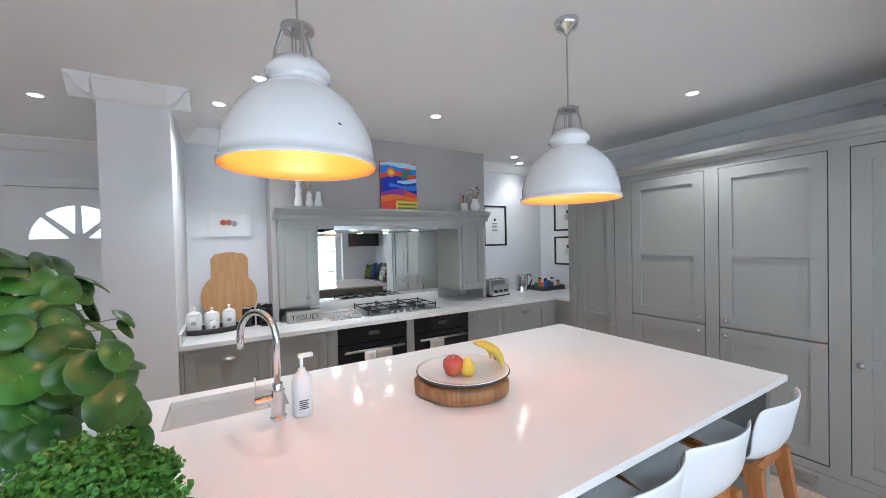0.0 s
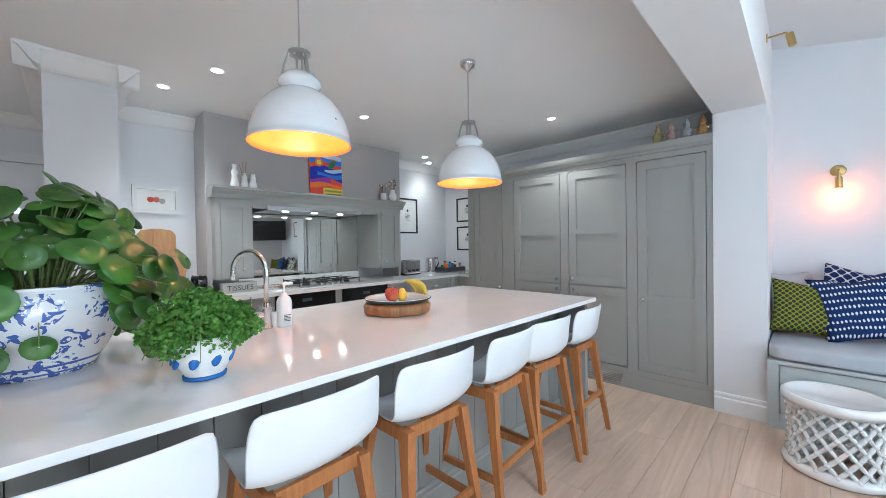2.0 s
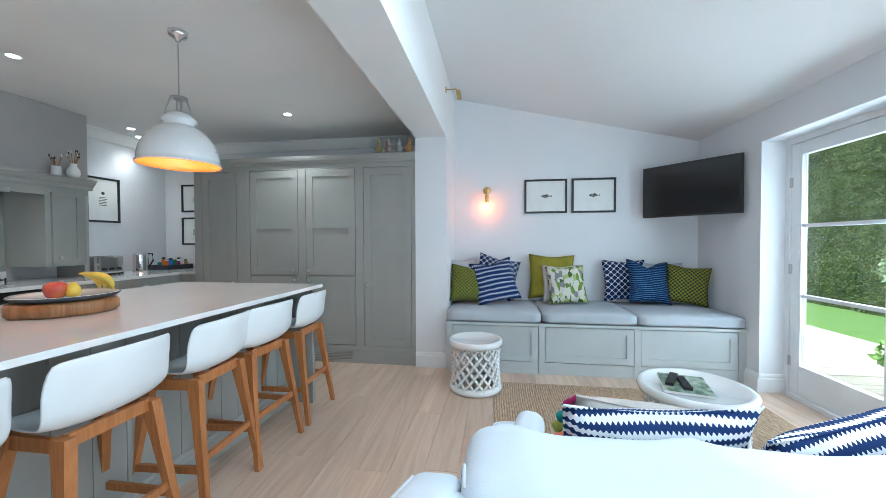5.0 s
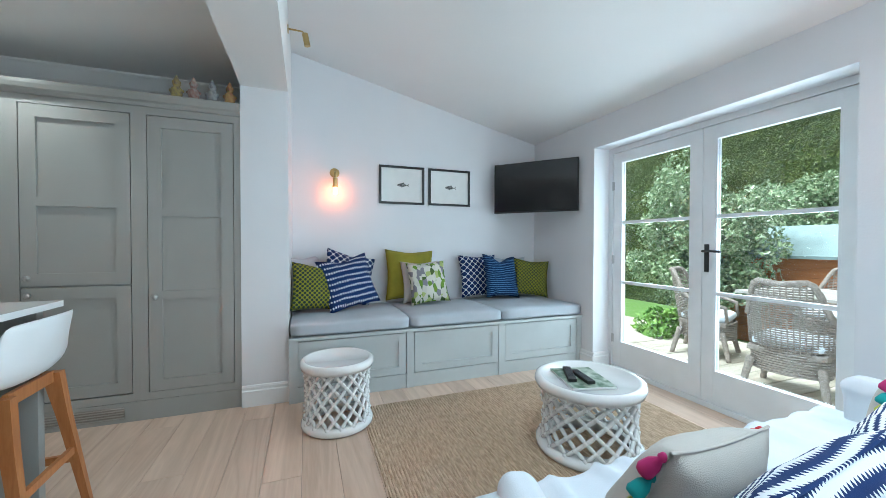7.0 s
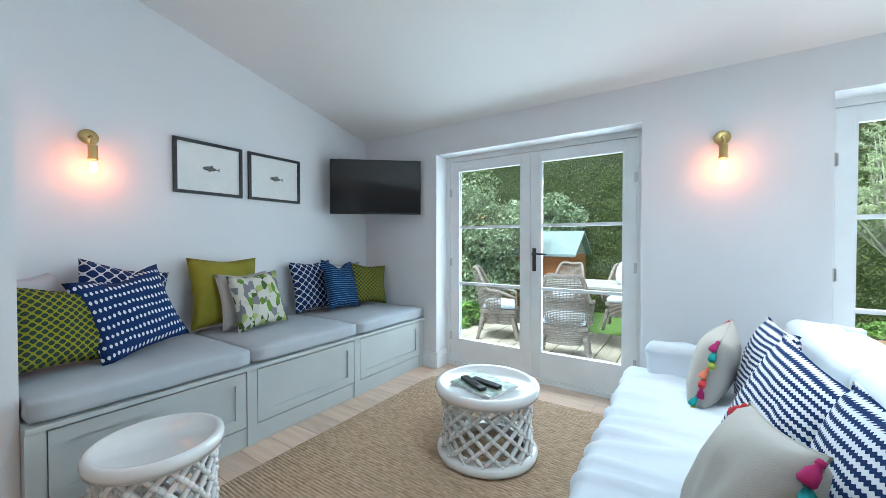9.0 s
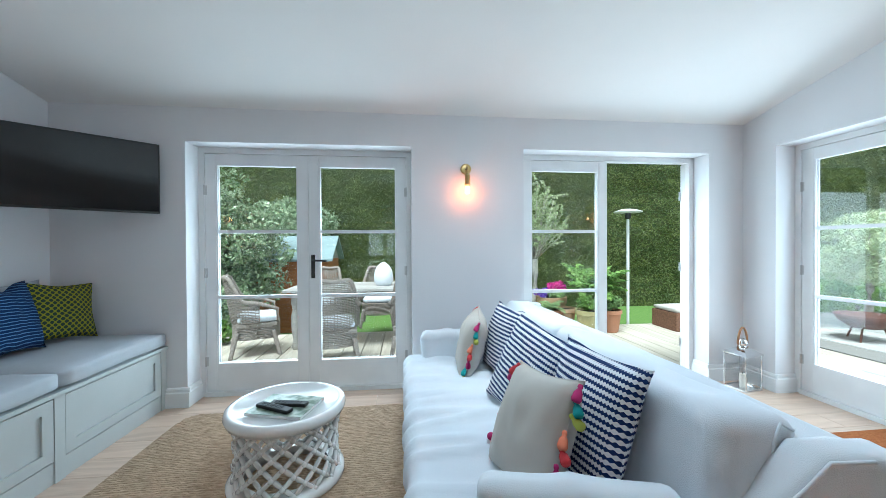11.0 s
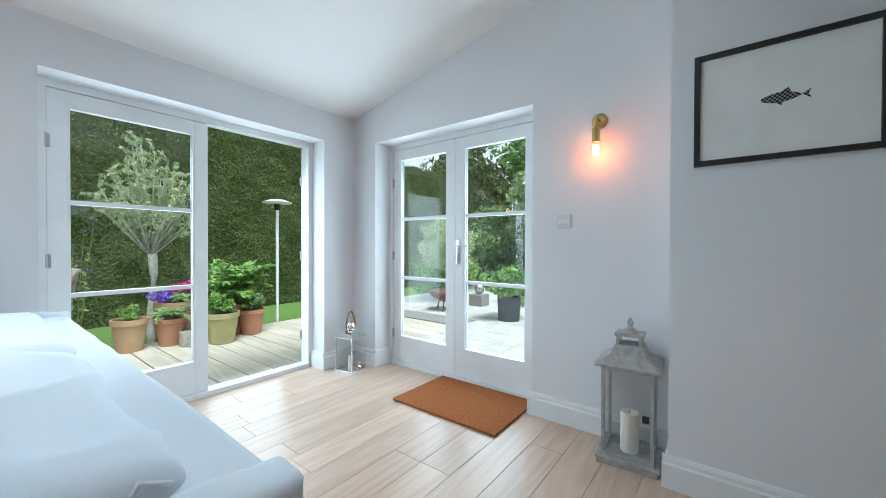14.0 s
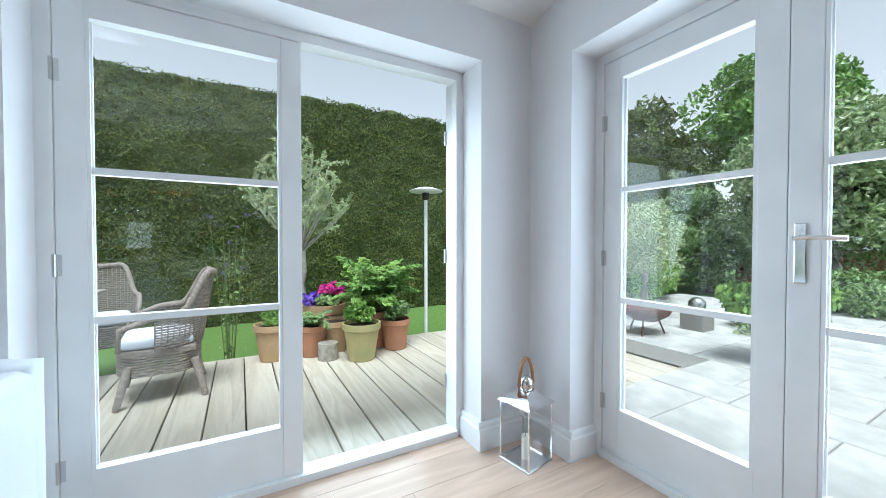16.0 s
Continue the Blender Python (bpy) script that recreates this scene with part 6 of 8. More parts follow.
th = thing("tray", "dark wooden oval tray on the worktop", "tray", (0.10, 3.30, CT + 0.001))
bm = bmesh.new()
lathe(bm, [(0, 0), (0.9, 0), (1.0, 0.035), (0.97, 0.037), (0.88, 0.008), (0, 0.008)], 36, sx=0.20, sy=0.11)
part("dish", bm, "blackmat", th, smooth=False)
for x, y, r, h in ((-0.01, 3.32, 0.05, 0.13), (0.10, 3.35, 0.05, 0.12), (0.21, 3.33, 0.045, 0.13), (0.115, 3.255, 0.032, 0.07)):
    canister((x, y, CT + 0.012), r, h)
for x, y, w, h in ((0.34, 3.36, 0.055, 0.15), (0.455, 3.36, 0.075, 0.17)):
    th = thing("coffee_machine" if w > 0.06 else "milk_frother", "black coffee machine with a steel top beside the canisters" if w > 0.06 else "black milk frother beside the canisters", "coffee machine" if w > 0.06 else "milk frother", (x, y, CT + 0.001))
    bm = bmesh.new()
    lathe(bm, [(0, 0), (w * 0.8, 0), (w * 0.8, h * 0.8), (w * 0.72, h * 0.92), (0, h * 0.93)], 28)
    part("body", bm, "black", th, smooth=False)
    bm = bmesh.new()
    lathe(bm, [(w * 0.72, h * 0.93), (w * 0.74, h * 0.96), (w * 0.6, h), (0, h)], 24)
    part("top", bm, "chrome", th, smooth=False)
    if w > 0.06:
        bm = bmesh.new()
        box(bm, -0.03, -0.10, h * 0.55, 0.03, -0.04, h * 0.8, 0.005)
        box(bm, -0.035, -0.11, 0, 0.035, -0.045, 0.02, 0.003)
        part("spout", bm, "black", th)
for nm, x, w, h, neck, lab, yy, rnd in (("chopping_board", 0.226, 0.275, 0.62, 0.06, "rectangular wooden paddle board leaning on the wall", 3.69, False), ("chopping_board", 0.22, 0.41, 0.40, 0.15, "round wooden paddle board leaning on the wall", 3.645, True)):
    bm = bmesh.new()
    out = []
    if rnd:
        for k in range(-11, 24):
            a = math.pi * (k + 0.0) / 12 - math.pi / 2
        n_ = 40
        gap = 0.14
        for k in range(n_ + 1):
            a = math.pi / 2 + gap + (2 * math.pi - 2 * gap) * k / n_
            out.append((w / 2 * math.cos(a), w / 2 + w / 2 * math.sin(a)))
        out += [(0.022, w + 0.12), (0.012, w + neck), (-0.012, w + neck), (-0.022, w + 0.12)]
    else:
        c = 0.03
        out = [(-w / 2 + c, 0), (w / 2 - c, 0), (w / 2, c), (w / 2, h - 0.1), (w / 2 - c, h - 0.06), (0.04, h - 0.05), (0.024, h - 0.02), (0.026, h + neck - 0.04), (0.012, h + neck), (-0.012, h + neck), (-0.026, h + neck - 0.04), (-0.024, h - 0.02), (-0.04, h - 0.05), (-w / 2 + c, h - 0.06), (-w / 2, h - 0.1), (-w / 2, c)]
    f = [bm.verts.new((x_, 0, z_)) for x_, z_ in out]
    g = [bm.verts.new((x_, 0.02, z_)) for x_, z_ in out]
    bm.faces.new(f)
    bm.faces.new(g[::-1])
    for k in range(len(f)):
        bm.faces.new((f[k], g[k], g[(k + 1) % len(f)], f[(k + 1) % len(f)]))
    part(nm, bm, "board", None, lab, category="chopping board", m=pose(x, yy, CT + 0.002, -6))
# white framed fruit picture
picture((0.23, YN - 0.001, 1.745), 0, 0.33, 0.235, "white framed fruit painting in the alcove", 0.03, "white_gloss", "none", 0.03)
M["fruitred"] = mat("painted_red", (0.45, 0.10, 0.08), 0.8)
for k, (dx, c) in enumerate(((-0.04, "apple"), (0.0, "fruitred"), (0.04, "sage"))):
    bm = bmesh.new()
    bmesh.ops.create_circle(bm, cap_ends=True, radius=0.024, segments=20, matrix=pose(0.23 + dx, YN - 0.0145 - 0.0007 * k, 1.745 - 0.01 * (k == 2), 90))
    part("painted_fruit", bm, c, None, "round painted fruit on the framed picture", category="painting")

# painting on the mantel: bands and shapes of bright colour
SZ = 1.846
th = thing("canvas_painting", "bright abstract landscape canvas standing on the mantel shelf", "painting", (1.635, 3.335, SZ), 0)
PW, PH = 0.37, 0.46
TM = pose(0, 0, 0, -2)
bm = bmesh.new()
box(bm, -PW / 2, 0, 0, PW / 2, 0.018, PH, 0, TM)
part("canvas", bm, mat("canvas_red", (0.80, 0.10, 0.06), 0.8), th)
cols = {"b1": (0.02, 0.04, 0.50), "b2": (0.05, 0.22, 0.75), "b3": (0.45, 0.70, 0.85), "o": (0.90, 0.22, 0.03), "y": (0.80, 0.72, 0.10), "g": (0.05, 0.22, 0.10), "p": (0.35, 0.05, 0.40), "k": (0.02, 0.02, 0.03)}
for k_, v_ in cols.items():
    M["paint_" + k_] = mat("paint_" + k_, v_, 0.7)


def wave_band(z0, z1, amp, ph, material, lift, x0=-PW / 2, x1=PW / 2):
    bm = bmesh.new()
    n = 16
    lo, hi = [], []
    for k in range(n + 1):
        x = x0 + (x1 - x0) * k / n
        lo.append(bm.verts.new((x, -lift, max(0.002, z0 + amp * math.sin(ph + x * 18)))))
        hi.append(bm.verts.new((x, -lift, min(PH - 0.002, z1 + amp * math.sin(ph + 1.1 + x * 15)))))
    for k in range(n):
        bm.faces.new((lo[k], lo[k + 1], hi[k + 1], hi[k]))
    part("painted_shape", bm, material, th, m=TM)


wave_band(0.40, 0.458, 0.012, 0.5, "paint_b3", 0.0010)
wave_band(0.36, 0.41, 0.015, 2.0, "paint_b2", 0.0014)
wave_band(0.18, 0.31, 0.022, 1.0, "paint_b1", 0.0018)
wave_band(0.21, 0.25, 0.015, 2.6, "paint_b2", 0.0022, -0.1, PW / 2)
wave_band(0.12, 0.19, 0.018, 0.2, "paint_p", 0.0026, -PW / 2, 0.05)
wave_band(0.10, 0.14, 0.015, 1.2, "paint_o", 0.0030)
wave_band(0.0, 0.09, 0.006, 0.3, "paint_y", 0.0034, -0.04, PW / 2)
wave_band(0.27, 0.30, 0.014, 3.6, "paint_b3", 0.0038, -0.02, PW / 2)
for x0, z0, r, c in ((-0.08, 0.36, 0.045, "paint_o"), (-0.08, 0.36, 0.025, "paint_y"), (0.07, 0.35, 0.035, "paint_g"), (0.04, 0.32, 0.02, "paint_g"), (0.10, 0.38, 0.02, "paint_g")):
    bm = bmesh.new()
    bmesh.ops.create_circle(bm, cap_ends=True, radius=r, segments=18, matrix=pose(x0, -0.0042 - (0.0006 if r < 0.03 else 0), z0, 90))
    part("painted_shape", bm, c, th, m=TM)
for k in range(7):
    for j in range(2):
        bm = bmesh.new()
        x = -0.02 + 0.028 * k
        v = [bm.verts.new((x + a, -0.0046, 0.012 + 0.035 * j + b)) for a, b in ((0, 0), (0.014, 0.016), (0.028, 0), (0.028, 0.012), (0.014, 0.028), (0, 0.012))]
        bm.faces.new((v[0], v[1], v[4], v[5]))
        bm.faces.new((v[1], v[2], v[3], v[4]))
        part("painted_shape", bm, "paint_k", th, m=TM)


def vase(at, prof, label, sticks=0, brush=False, seed=1):
    th = thing("vase", label, "vase", at, group="white vases on the mantel")
    bm = bmesh.new()
    lathe(bm, prof, 28)
    part("body", bm, "white_gloss", th, smooth=True)
    rg = random.Random(seed)
    top = max(z for r, z in prof)
    for k in range(sticks):
        a, l_ = rg.uniform(0, 6.28), rg.uniform(0.05, 0.11)
        dx, dy = 0.035 * math.cos(a), 0.03 * math.sin(a)
        bm = bmesh.new()
        p1 = (dx * 1.2, dy * 1.2, top + l_)
        path_tube(bm, [(dx * 0.2, dy * 0.2, top - 0.04), p1], 0.0022, 5)
        b = part("brush_handle" if brush else "twig", bm, "board" if k % 2 else "slabwood", th)
        if brush:
            bm = bmesh.new()
            tube(bm, p1, (p1[0] * 1.1, p1[1] * 1.1, p1[2] + 0.018), 0.005, 0.0035, seg=8)
            part("bristles", bm, "blackmat" if k % 3 else "white", th)


P1 = [(0, 0), (0.030, 0), (0.036, 0.02), (0.028, 0.07), (0.022, 0.10), (0.030, 0.13), (0.022, 0.15), (0.016, 0.165), (0.024, 0.20), (0.020, 0.20), (0, 0.17)]
P2 = [(0, 0), (0.030, 0), (0.034, 0.03), (0.022, 0.08), (0.028, 0.10), (0.014, 0.12), (0.018, 0.135), (0, 0.12)]
P3 = [(0, 0), (0.034, 0), (0.038, 0.03), (0.022, 0.075), (0.026, 0.095), (0.018, 0.11), (0.022, 0.13), (0, 0.12)]
vase((0.715, 3.25, SZ), P1, "tall white turned ceramic vase on the mantel")
vase((0.80, 3.27, SZ), P2, "white ceramic vase with dry twigs on the mantel", 4)
vase((0.87, 3.26, SZ), P3, "small white turned ceramic vase on the mantel")
vase((2.33, 3.27, SZ), [(0, 0), (0.036, 0), (0.038, 0.02), (0.036, 0.09), (0.032, 0.09), (0, 0.03)], "white ceramic jar of paint brushes on the mantel", 8, True, 3)
vase((2.45, 3.25, SZ), [(0, 0), (0.034, 0), (0.052, 0.035), (0.05, 0.075), (0.028, 0.11), (0.032, 0.135), (0.026, 0.135), (0, 0.08)], "white ceramic jug of paint brushes on the mantel", 10, True, 5)
th = thing("dish", "small white stacked dish on the mantel end", "dish", (2.565, 3.24, SZ))
bm = bmesh.new()
lathe(bm, [(0, 0), (0.02, 0), (0.035, 0.015), (0.033, 0.017), (0, 0.006)], 20)
part("bowl", bm, "white_gloss", th, smooth=True)
# tea towels
for x, w, c in ((1.16, 0.10, "white"), (1.27, 0.14, "beige"), (1.76, 0.14, "beige")):
    bm = bmesh.new()
    rows = []
    for j in range(12):
        z = 0.70 - 0.30 * j / 11
        rows.append([bm.verts.new((x + w * (k / 8 - 0.5), CF - 0.056 - 0.004 * math.sin(k * 1.3 + j * 0.2), z)) for k in range(9)])
    for a, b in zip(rows, rows[1:]):
        for k in range(8):
            bm.faces.new((a[k], a[k + 1], b[k + 1], b[k]))
    ob = part("tea_towel", bm, c, None, "folded tea towel over the oven handle", smooth=True, category="towel")
    s_ = ob.modifiers.new("thick", "SOLIDIFY")
    s_.thickness = 0.006
# toaster, kettle, tray
th = thing("toaster", "steel and black toaster in the alcove", "toaster", (2.83, 3.42, CT + 0.001), 8)
bm = bmesh.new()
box(bm, -0.14, -0.09, 0.012, 0.14, 0.09, 0.19, 0.02)
part("body", bm, "chrome", th, smooth=False)
bm = bmesh.new()
for x in (-0.07, 0.07):
    box(bm, x - 0.05, -0.045, 0.19, x + 0.05, -0.02, 0.192)
    box(bm, x - 0.05, 0.02, 0.19, x + 0.05, 0.045, 0.192)
box(bm, -0.15, -0.08, 0.0, 0.15, 0.08, 0.02)
part("slots", bm, "blackmat", th, "black slots and base")
for x in (-0.08, 0.0, 0.08):
    bm = bmesh.new()
    lathe(bm, [(0, 0), (0.016, 0), (0.014, 0.018), (0, 0.018)], 14)
    part("dial", bm, "blackmat", th, m=pose(x, -0.09, 0.06, 90))
th = thing("kettle", "polished steel kettle in the alcove", "kettle", (3.27, 3.46, CT + 0.001))
bm = bmesh.new()
lathe(bm, [(0, 0), (0.072, 0), (0.075, 0.01), (0.072, 0.19), (0.06, 0.21), (0, 0.215)], 28)
part("body", bm, "chrome", th, smooth=False)
bm = bmesh.new()
path_tube(bm, [(0.06, -0.02, 0.20), (0.11, -0.04, 0.20), (0.115, -0.045, 0.12), (0.078, -0.02, 0.04)], 0.009, 8)
part("handle", bm, "black", th, smooth=True)
th = thing("tray", "dark tray of jars and boxes in the corner", "tray", (3.66, 3.44, CT + 0.001))
bm = bmesh.new()
box(bm, -0.19, -0.13, 0, 0.19, 0.13, 0.012)
for s in ((-0.19, -0.13, -0.18, 0.13), (0.18, -0.13, 0.19, 0.13), (-0.18, -0.13, 0.18, -0.12), (-0.18, 0.12, 0.18, 0.13)):
    box(bm, s[0], s[1], 0.012, s[2], s[3], 0.055)
part("base", bm, "slate", th)
rg = random.Random(12)
for k in range(12):
    c = ("paint_o", "paint_b2", "paint_g", "tassel_pink", "white", "board", "tassel_teal")[k % 7]
    x, y, h, r = 3.53 + 0.055 * (k % 6), 3.38 + 0.10 * (k // 6), rg.uniform(0.07, 0.15), 0.021
    th = thing("jar", "small coloured jar on the dark tray", "jar", (x, y, CT + 0.014), group="jars on the tray")
    bm = bmesh.new()
    lathe(bm, [(0, 0), (r, 0), (r, h * 0.8), (r * 0.8, h * 0.85), (0, h * 0.85)], 14)
    part("pot", bm, c, th)
    bm = bmesh.new()
    lathe(bm, [(0, h * 0.855), (r * 0.85, h * 0.855), (r * 0.85, h), (0, h)], 14)
    part("lid", bm, "blackmat" if k % 2 else "white", th)
# sockets
for x, y, z, t, lab in ((XW + 0.001, -0.72, 1.27, 90, "white double light switch plate beside the garden door"),):
    th = thing("light_switch", lab, "light switch", (x, y, z), t)
    bm = bmesh.new()
    box(bm, -0.043, -0.008, -0.043, 0.043, 0, 0.043, 0.003)
    part("plate", bm, "plate", th)
    for k in range(4):
        bm = bmesh.new()
        box(bm, -0.034 + 0.018 * k, -0.011, -0.012, -0.020 + 0.018 * k, -0.0085, 0.012, 0.001)
        part("rocker", bm, "trim", th)

# gnomes on the tall cabinets: plain turned figures
GC = ("paint_y", "fruitred", "white_gloss", "paint_o")
for k, y in enumerate((0.565, 0.467, 0.356, 0.25)):
    bm = bmesh.new()
    lathe(bm, [(0, 0), (0.05, 0), (0.055, 0.012), (0.048, 0.016), (0.036, 0.03), (0.042, 0.06), (0.036, 0.09), (0.020, 0.10), (0.026, 0.115), (0.027, 0.13), (0.031, 0.138), (0.020, 0.155), (0.008, 0.185), (0, 0.195)], 18)
    for c_, q_ in (((0.040, 0.0, 0.075), 0.016), ((-0.002, 0.038, 0.070), 0.014), ((-0.002, -0.038, 0.070), 0.014), ((-0.026, 0, 0.118), 0.012)):
        bmesh.ops.create_icosphere(bm, subdivisions=2, radius=q_, matrix=pose(*c_))
    part("statuette", bm, mat("painted_statuette", ((0.45, 0.36, 0.10), (0.30, 0.12, 0.10), (0.42, 0.42, 0.40), (0.42, 0.30, 0.10))[k], 0.6, color2=((0.20, 0.15, 0.12), (0.40, 0.36, 0.32), (0.20, 0.20, 0.22), (0.30, 0.10, 0.06))[k], scale=35), None, ("yellow brown", "red and cream", "grey white", "orange brown")[k] + " painted garden statuette on the tall cabinets", smooth=True, category="statuette", m=pose(3.20, y, 2.137) @ Matrix.Scale(0.86, 4))

# brass spot on the beam
th = thing("wall_spotlight", "small brass spotlight on the beam", "spotlight", (3.15, -0.131, 2.73), 0)
bm = bmesh.new()
lathe(bm, [(0, 0), (0.03, 0), (0.03, 0.006), (0, 0.008)], 20)
part("backplate", bm, "brass", th, m=pose(0, 0, 0, 90))
bm = bmesh.new()
path_tube(bm, [(0, -0.005, 0), (0, -0.10, 0.0), (0, -0.115, -0.02)], 0.006, 8)
part("arm", bm, "brass", th, smooth=True)
bm = bmesh.new()
tube(bm, (0, -0.118, -0.015), (0, -0.135, -0.10), 0.022, seg=18)
part("head", bm, "brass", th)

# ---- hall door ----
th = thing("hall_door", "white painted front door with a glazed fanlight", "door", (-1.36, 4.598, 0), 0)
bm = bmesh.new()
box(bm, 0, -0.045, 0.01, 0.90, -0.003, 2.08)
part("door_leaf", bm, "trim", th)
bm = bmesh.new()
box(bm, -0.08, -0.03, 0, -0.002, 0, 2.17)
box(bm, 0.902, -0.03, 0, 0.98, 0, 2.17)
box(bm, -0.002, -0.03, 2.09, 0.902, 0, 2.17)
part("door_frame", bm, "trim", th)
# emission in the pane material stands in for daylight behind the fanlight
M["fan"] = emit("daylit_glass_glow", (0.72, 0.85, 0.95), 0.9)
for k in range(4):
    a0, a1 = math.pi * k / 4 + 0.07, math.pi * (k + 1) / 4 - 0.07
    bm = bmesh.new()
    pts = [(0.07 * math.cos((a0 + a1) / 2), 0.07 * math.sin((a0 + a1) / 2))] + [(0.31 * math.cos(a0 + (a1 - a0) * j / 8), 0.31 * math.sin(a0 + (a1 - a0) * j / 8)) for j in range(9)]
    vs = [bm.verts.new((0.45 + p, -0.047, 1.62 + q)) for p, q in pts]
    bm.faces.new(vs)
    part("fanlight_pane", bm, "fan", th)
for x in (0.10, 0.50):
    for z0, z1 in ((0.2, 0.75), (0.88, 1.50)):
        bm = bmesh.new()
        for s in ((x, z0, x + 0.30, z0 + 0.02), (x, z1 - 0.02, x + 0.30, z1), (x, z0 + 0.02, x + 0.02, z1 - 0.02), (x + 0.28, z0 + 0.02, x + 0.30, z1 - 0.02)):
            box(bm, s[0], -0.052, s[1], s[2], -0.046, s[3])
        part("panel_moulding", bm, "trim", th)
bm = bmesh.new()
box(bm, 0.02, -0.06, 1.20, 0.10, -0.046, 1.27, 0.003)
tube(bm, (0.78, -0.075, 1.12), (0.78, -0.046, 1.12), 0.014)
part("lock", bm, "steel", th)

# ---- bar ----
M["bead"] = emit("shelf_bead_glow", (1.0, 0.93, 0.82), 1.6)
M["gin"] = mat("green_bottle_glass", (0.05, 0.18, 0.08), 0.1, coat=0.4)
M["clear"] = mat("pale_bottle_glass", (0.22, 0.28, 0.29), 0.08, coat=0.4)
M["whisky"] = mat("amber_bottle_glass", (0.16, 0.065, 0.02), 0.1, coat=0.4)
M["darkgrey"] = mat("bar_paint", (0.30, 0.30, 0.29), 0.45, scale=3)
BXF = ROOM_W + 0.62
bm = bmesh.new()
box(bm, ROOM_W + 0.001, 0.64, CT - 0.03, BXF + 0.02, 4.2, CT)
part("bar_worktop", bm, "quartz", None, "white worktop on the bar cabinets", category="worktop")


def bar_unit(y0, y1, rack):
    th = thing("wine_rack" if rack else "bar_cabinet", "grey painted wine rack with bottles" if rack else "grey painted bar cabinet", "wine rack" if rack else "base cabinet", (BXF, y0, 0), 90, group="" if rack else "bar cabinets")
    w = y1 - y0
    bm = bmesh.new()
    box(bm, 0, 0.06, 0, w, 0.5, 0.12)
    if rack:
        box(bm, 0, 0.45, 0.12, w, 0.5, CT - 0.031)
        for k in range(3):
            box(bm, k * (w - 0.03) / 2, 0, 0.12, k * (w - 0.03) / 2 + 0.03, 0.45, CT - 0.031)
        for k in range(6):
            for j in range(2):
                x0 = j * (w - 0.03) / 2 + 0.031
                box(bm, x0, 0.002, 0.12 + 0.145 * k, x0 + (w - 0.03) / 2 - 0.033, 0.45, 0.14 + 0.145 * k)
    else:
        box(bm, 0, 0.02, 0.121, w, 0.5, CT - 0.031)
    part("body", bm, "darkgrey", th)
    if rack:
        for k in range(5):
            for j in range(2):
                bm = bmesh.new()
                x = j * (w - 0.03) / 2 + 0.03 + (w - 0.06) / 4
                z = 0.14 + 0.145 * k + 0.045
                tube(bm, (x, 0.09, z), (x, 0.40, z), 0.038, seg=12)
                tube(bm, (x, 0.01, z), (x, 0.09, z), 0.014, 0.016, seg=12)
                part("bottle", bm, ("black", "gin", "black", "blackmat")[(k * 2 + j) % 4], th)
    else:
        bm = bmesh.new()
        shaker(bm, w - 0.04, 0.74, 0, 0, st=0.06)
        part("door", bm, "darkgrey", th, m=pose(0.02, 0.02, 0.13))


for y0, y1, r in ((0.66, 1.03, False), (1.035, 1.46, True), (1.465, 2.08, False), (2.085, 2.70, False), (2.705, 3.32, False), (3.325, 4.15, False)):
    bar_unit(y0, y1, r)
for i, z in enumerate((1.26, 1.58, 1.89)):
    bm = bmesh.new()
    box(bm, ROOM_W + 0.001, 0.64, z, ROOM_W + 0.28, 4.2, z + 0.025)
    part("wall_shelf", bm, "darkgrey", None, "grey painted bar shelf of bottles and glasses", category="shelf")
bm = bmesh.new()
box(bm, ROOM_W + 0.001, 0.64, 2.15, ROOM_W + 0.34, 4.2, 2.24)
part("bar_cornice", bm, "darkgrey", None, "grey painted cornice above the bar shelves", category="cornice")
bm = bmesh.new()
box(bm, ROOM_W + 0.002, 0.66, CT + 0.001, ROOM_W + 0.008, 4.2, 1.255)
box(bm, ROOM_W + 0.002, 0.66, 1.286, ROOM_W + 0.008, 4.2, 1.575)
part("bar_mirror", bm, "mirror", None, "mirrored panel behind the bar bottles", category="mirror")
rg = random.Random(7)
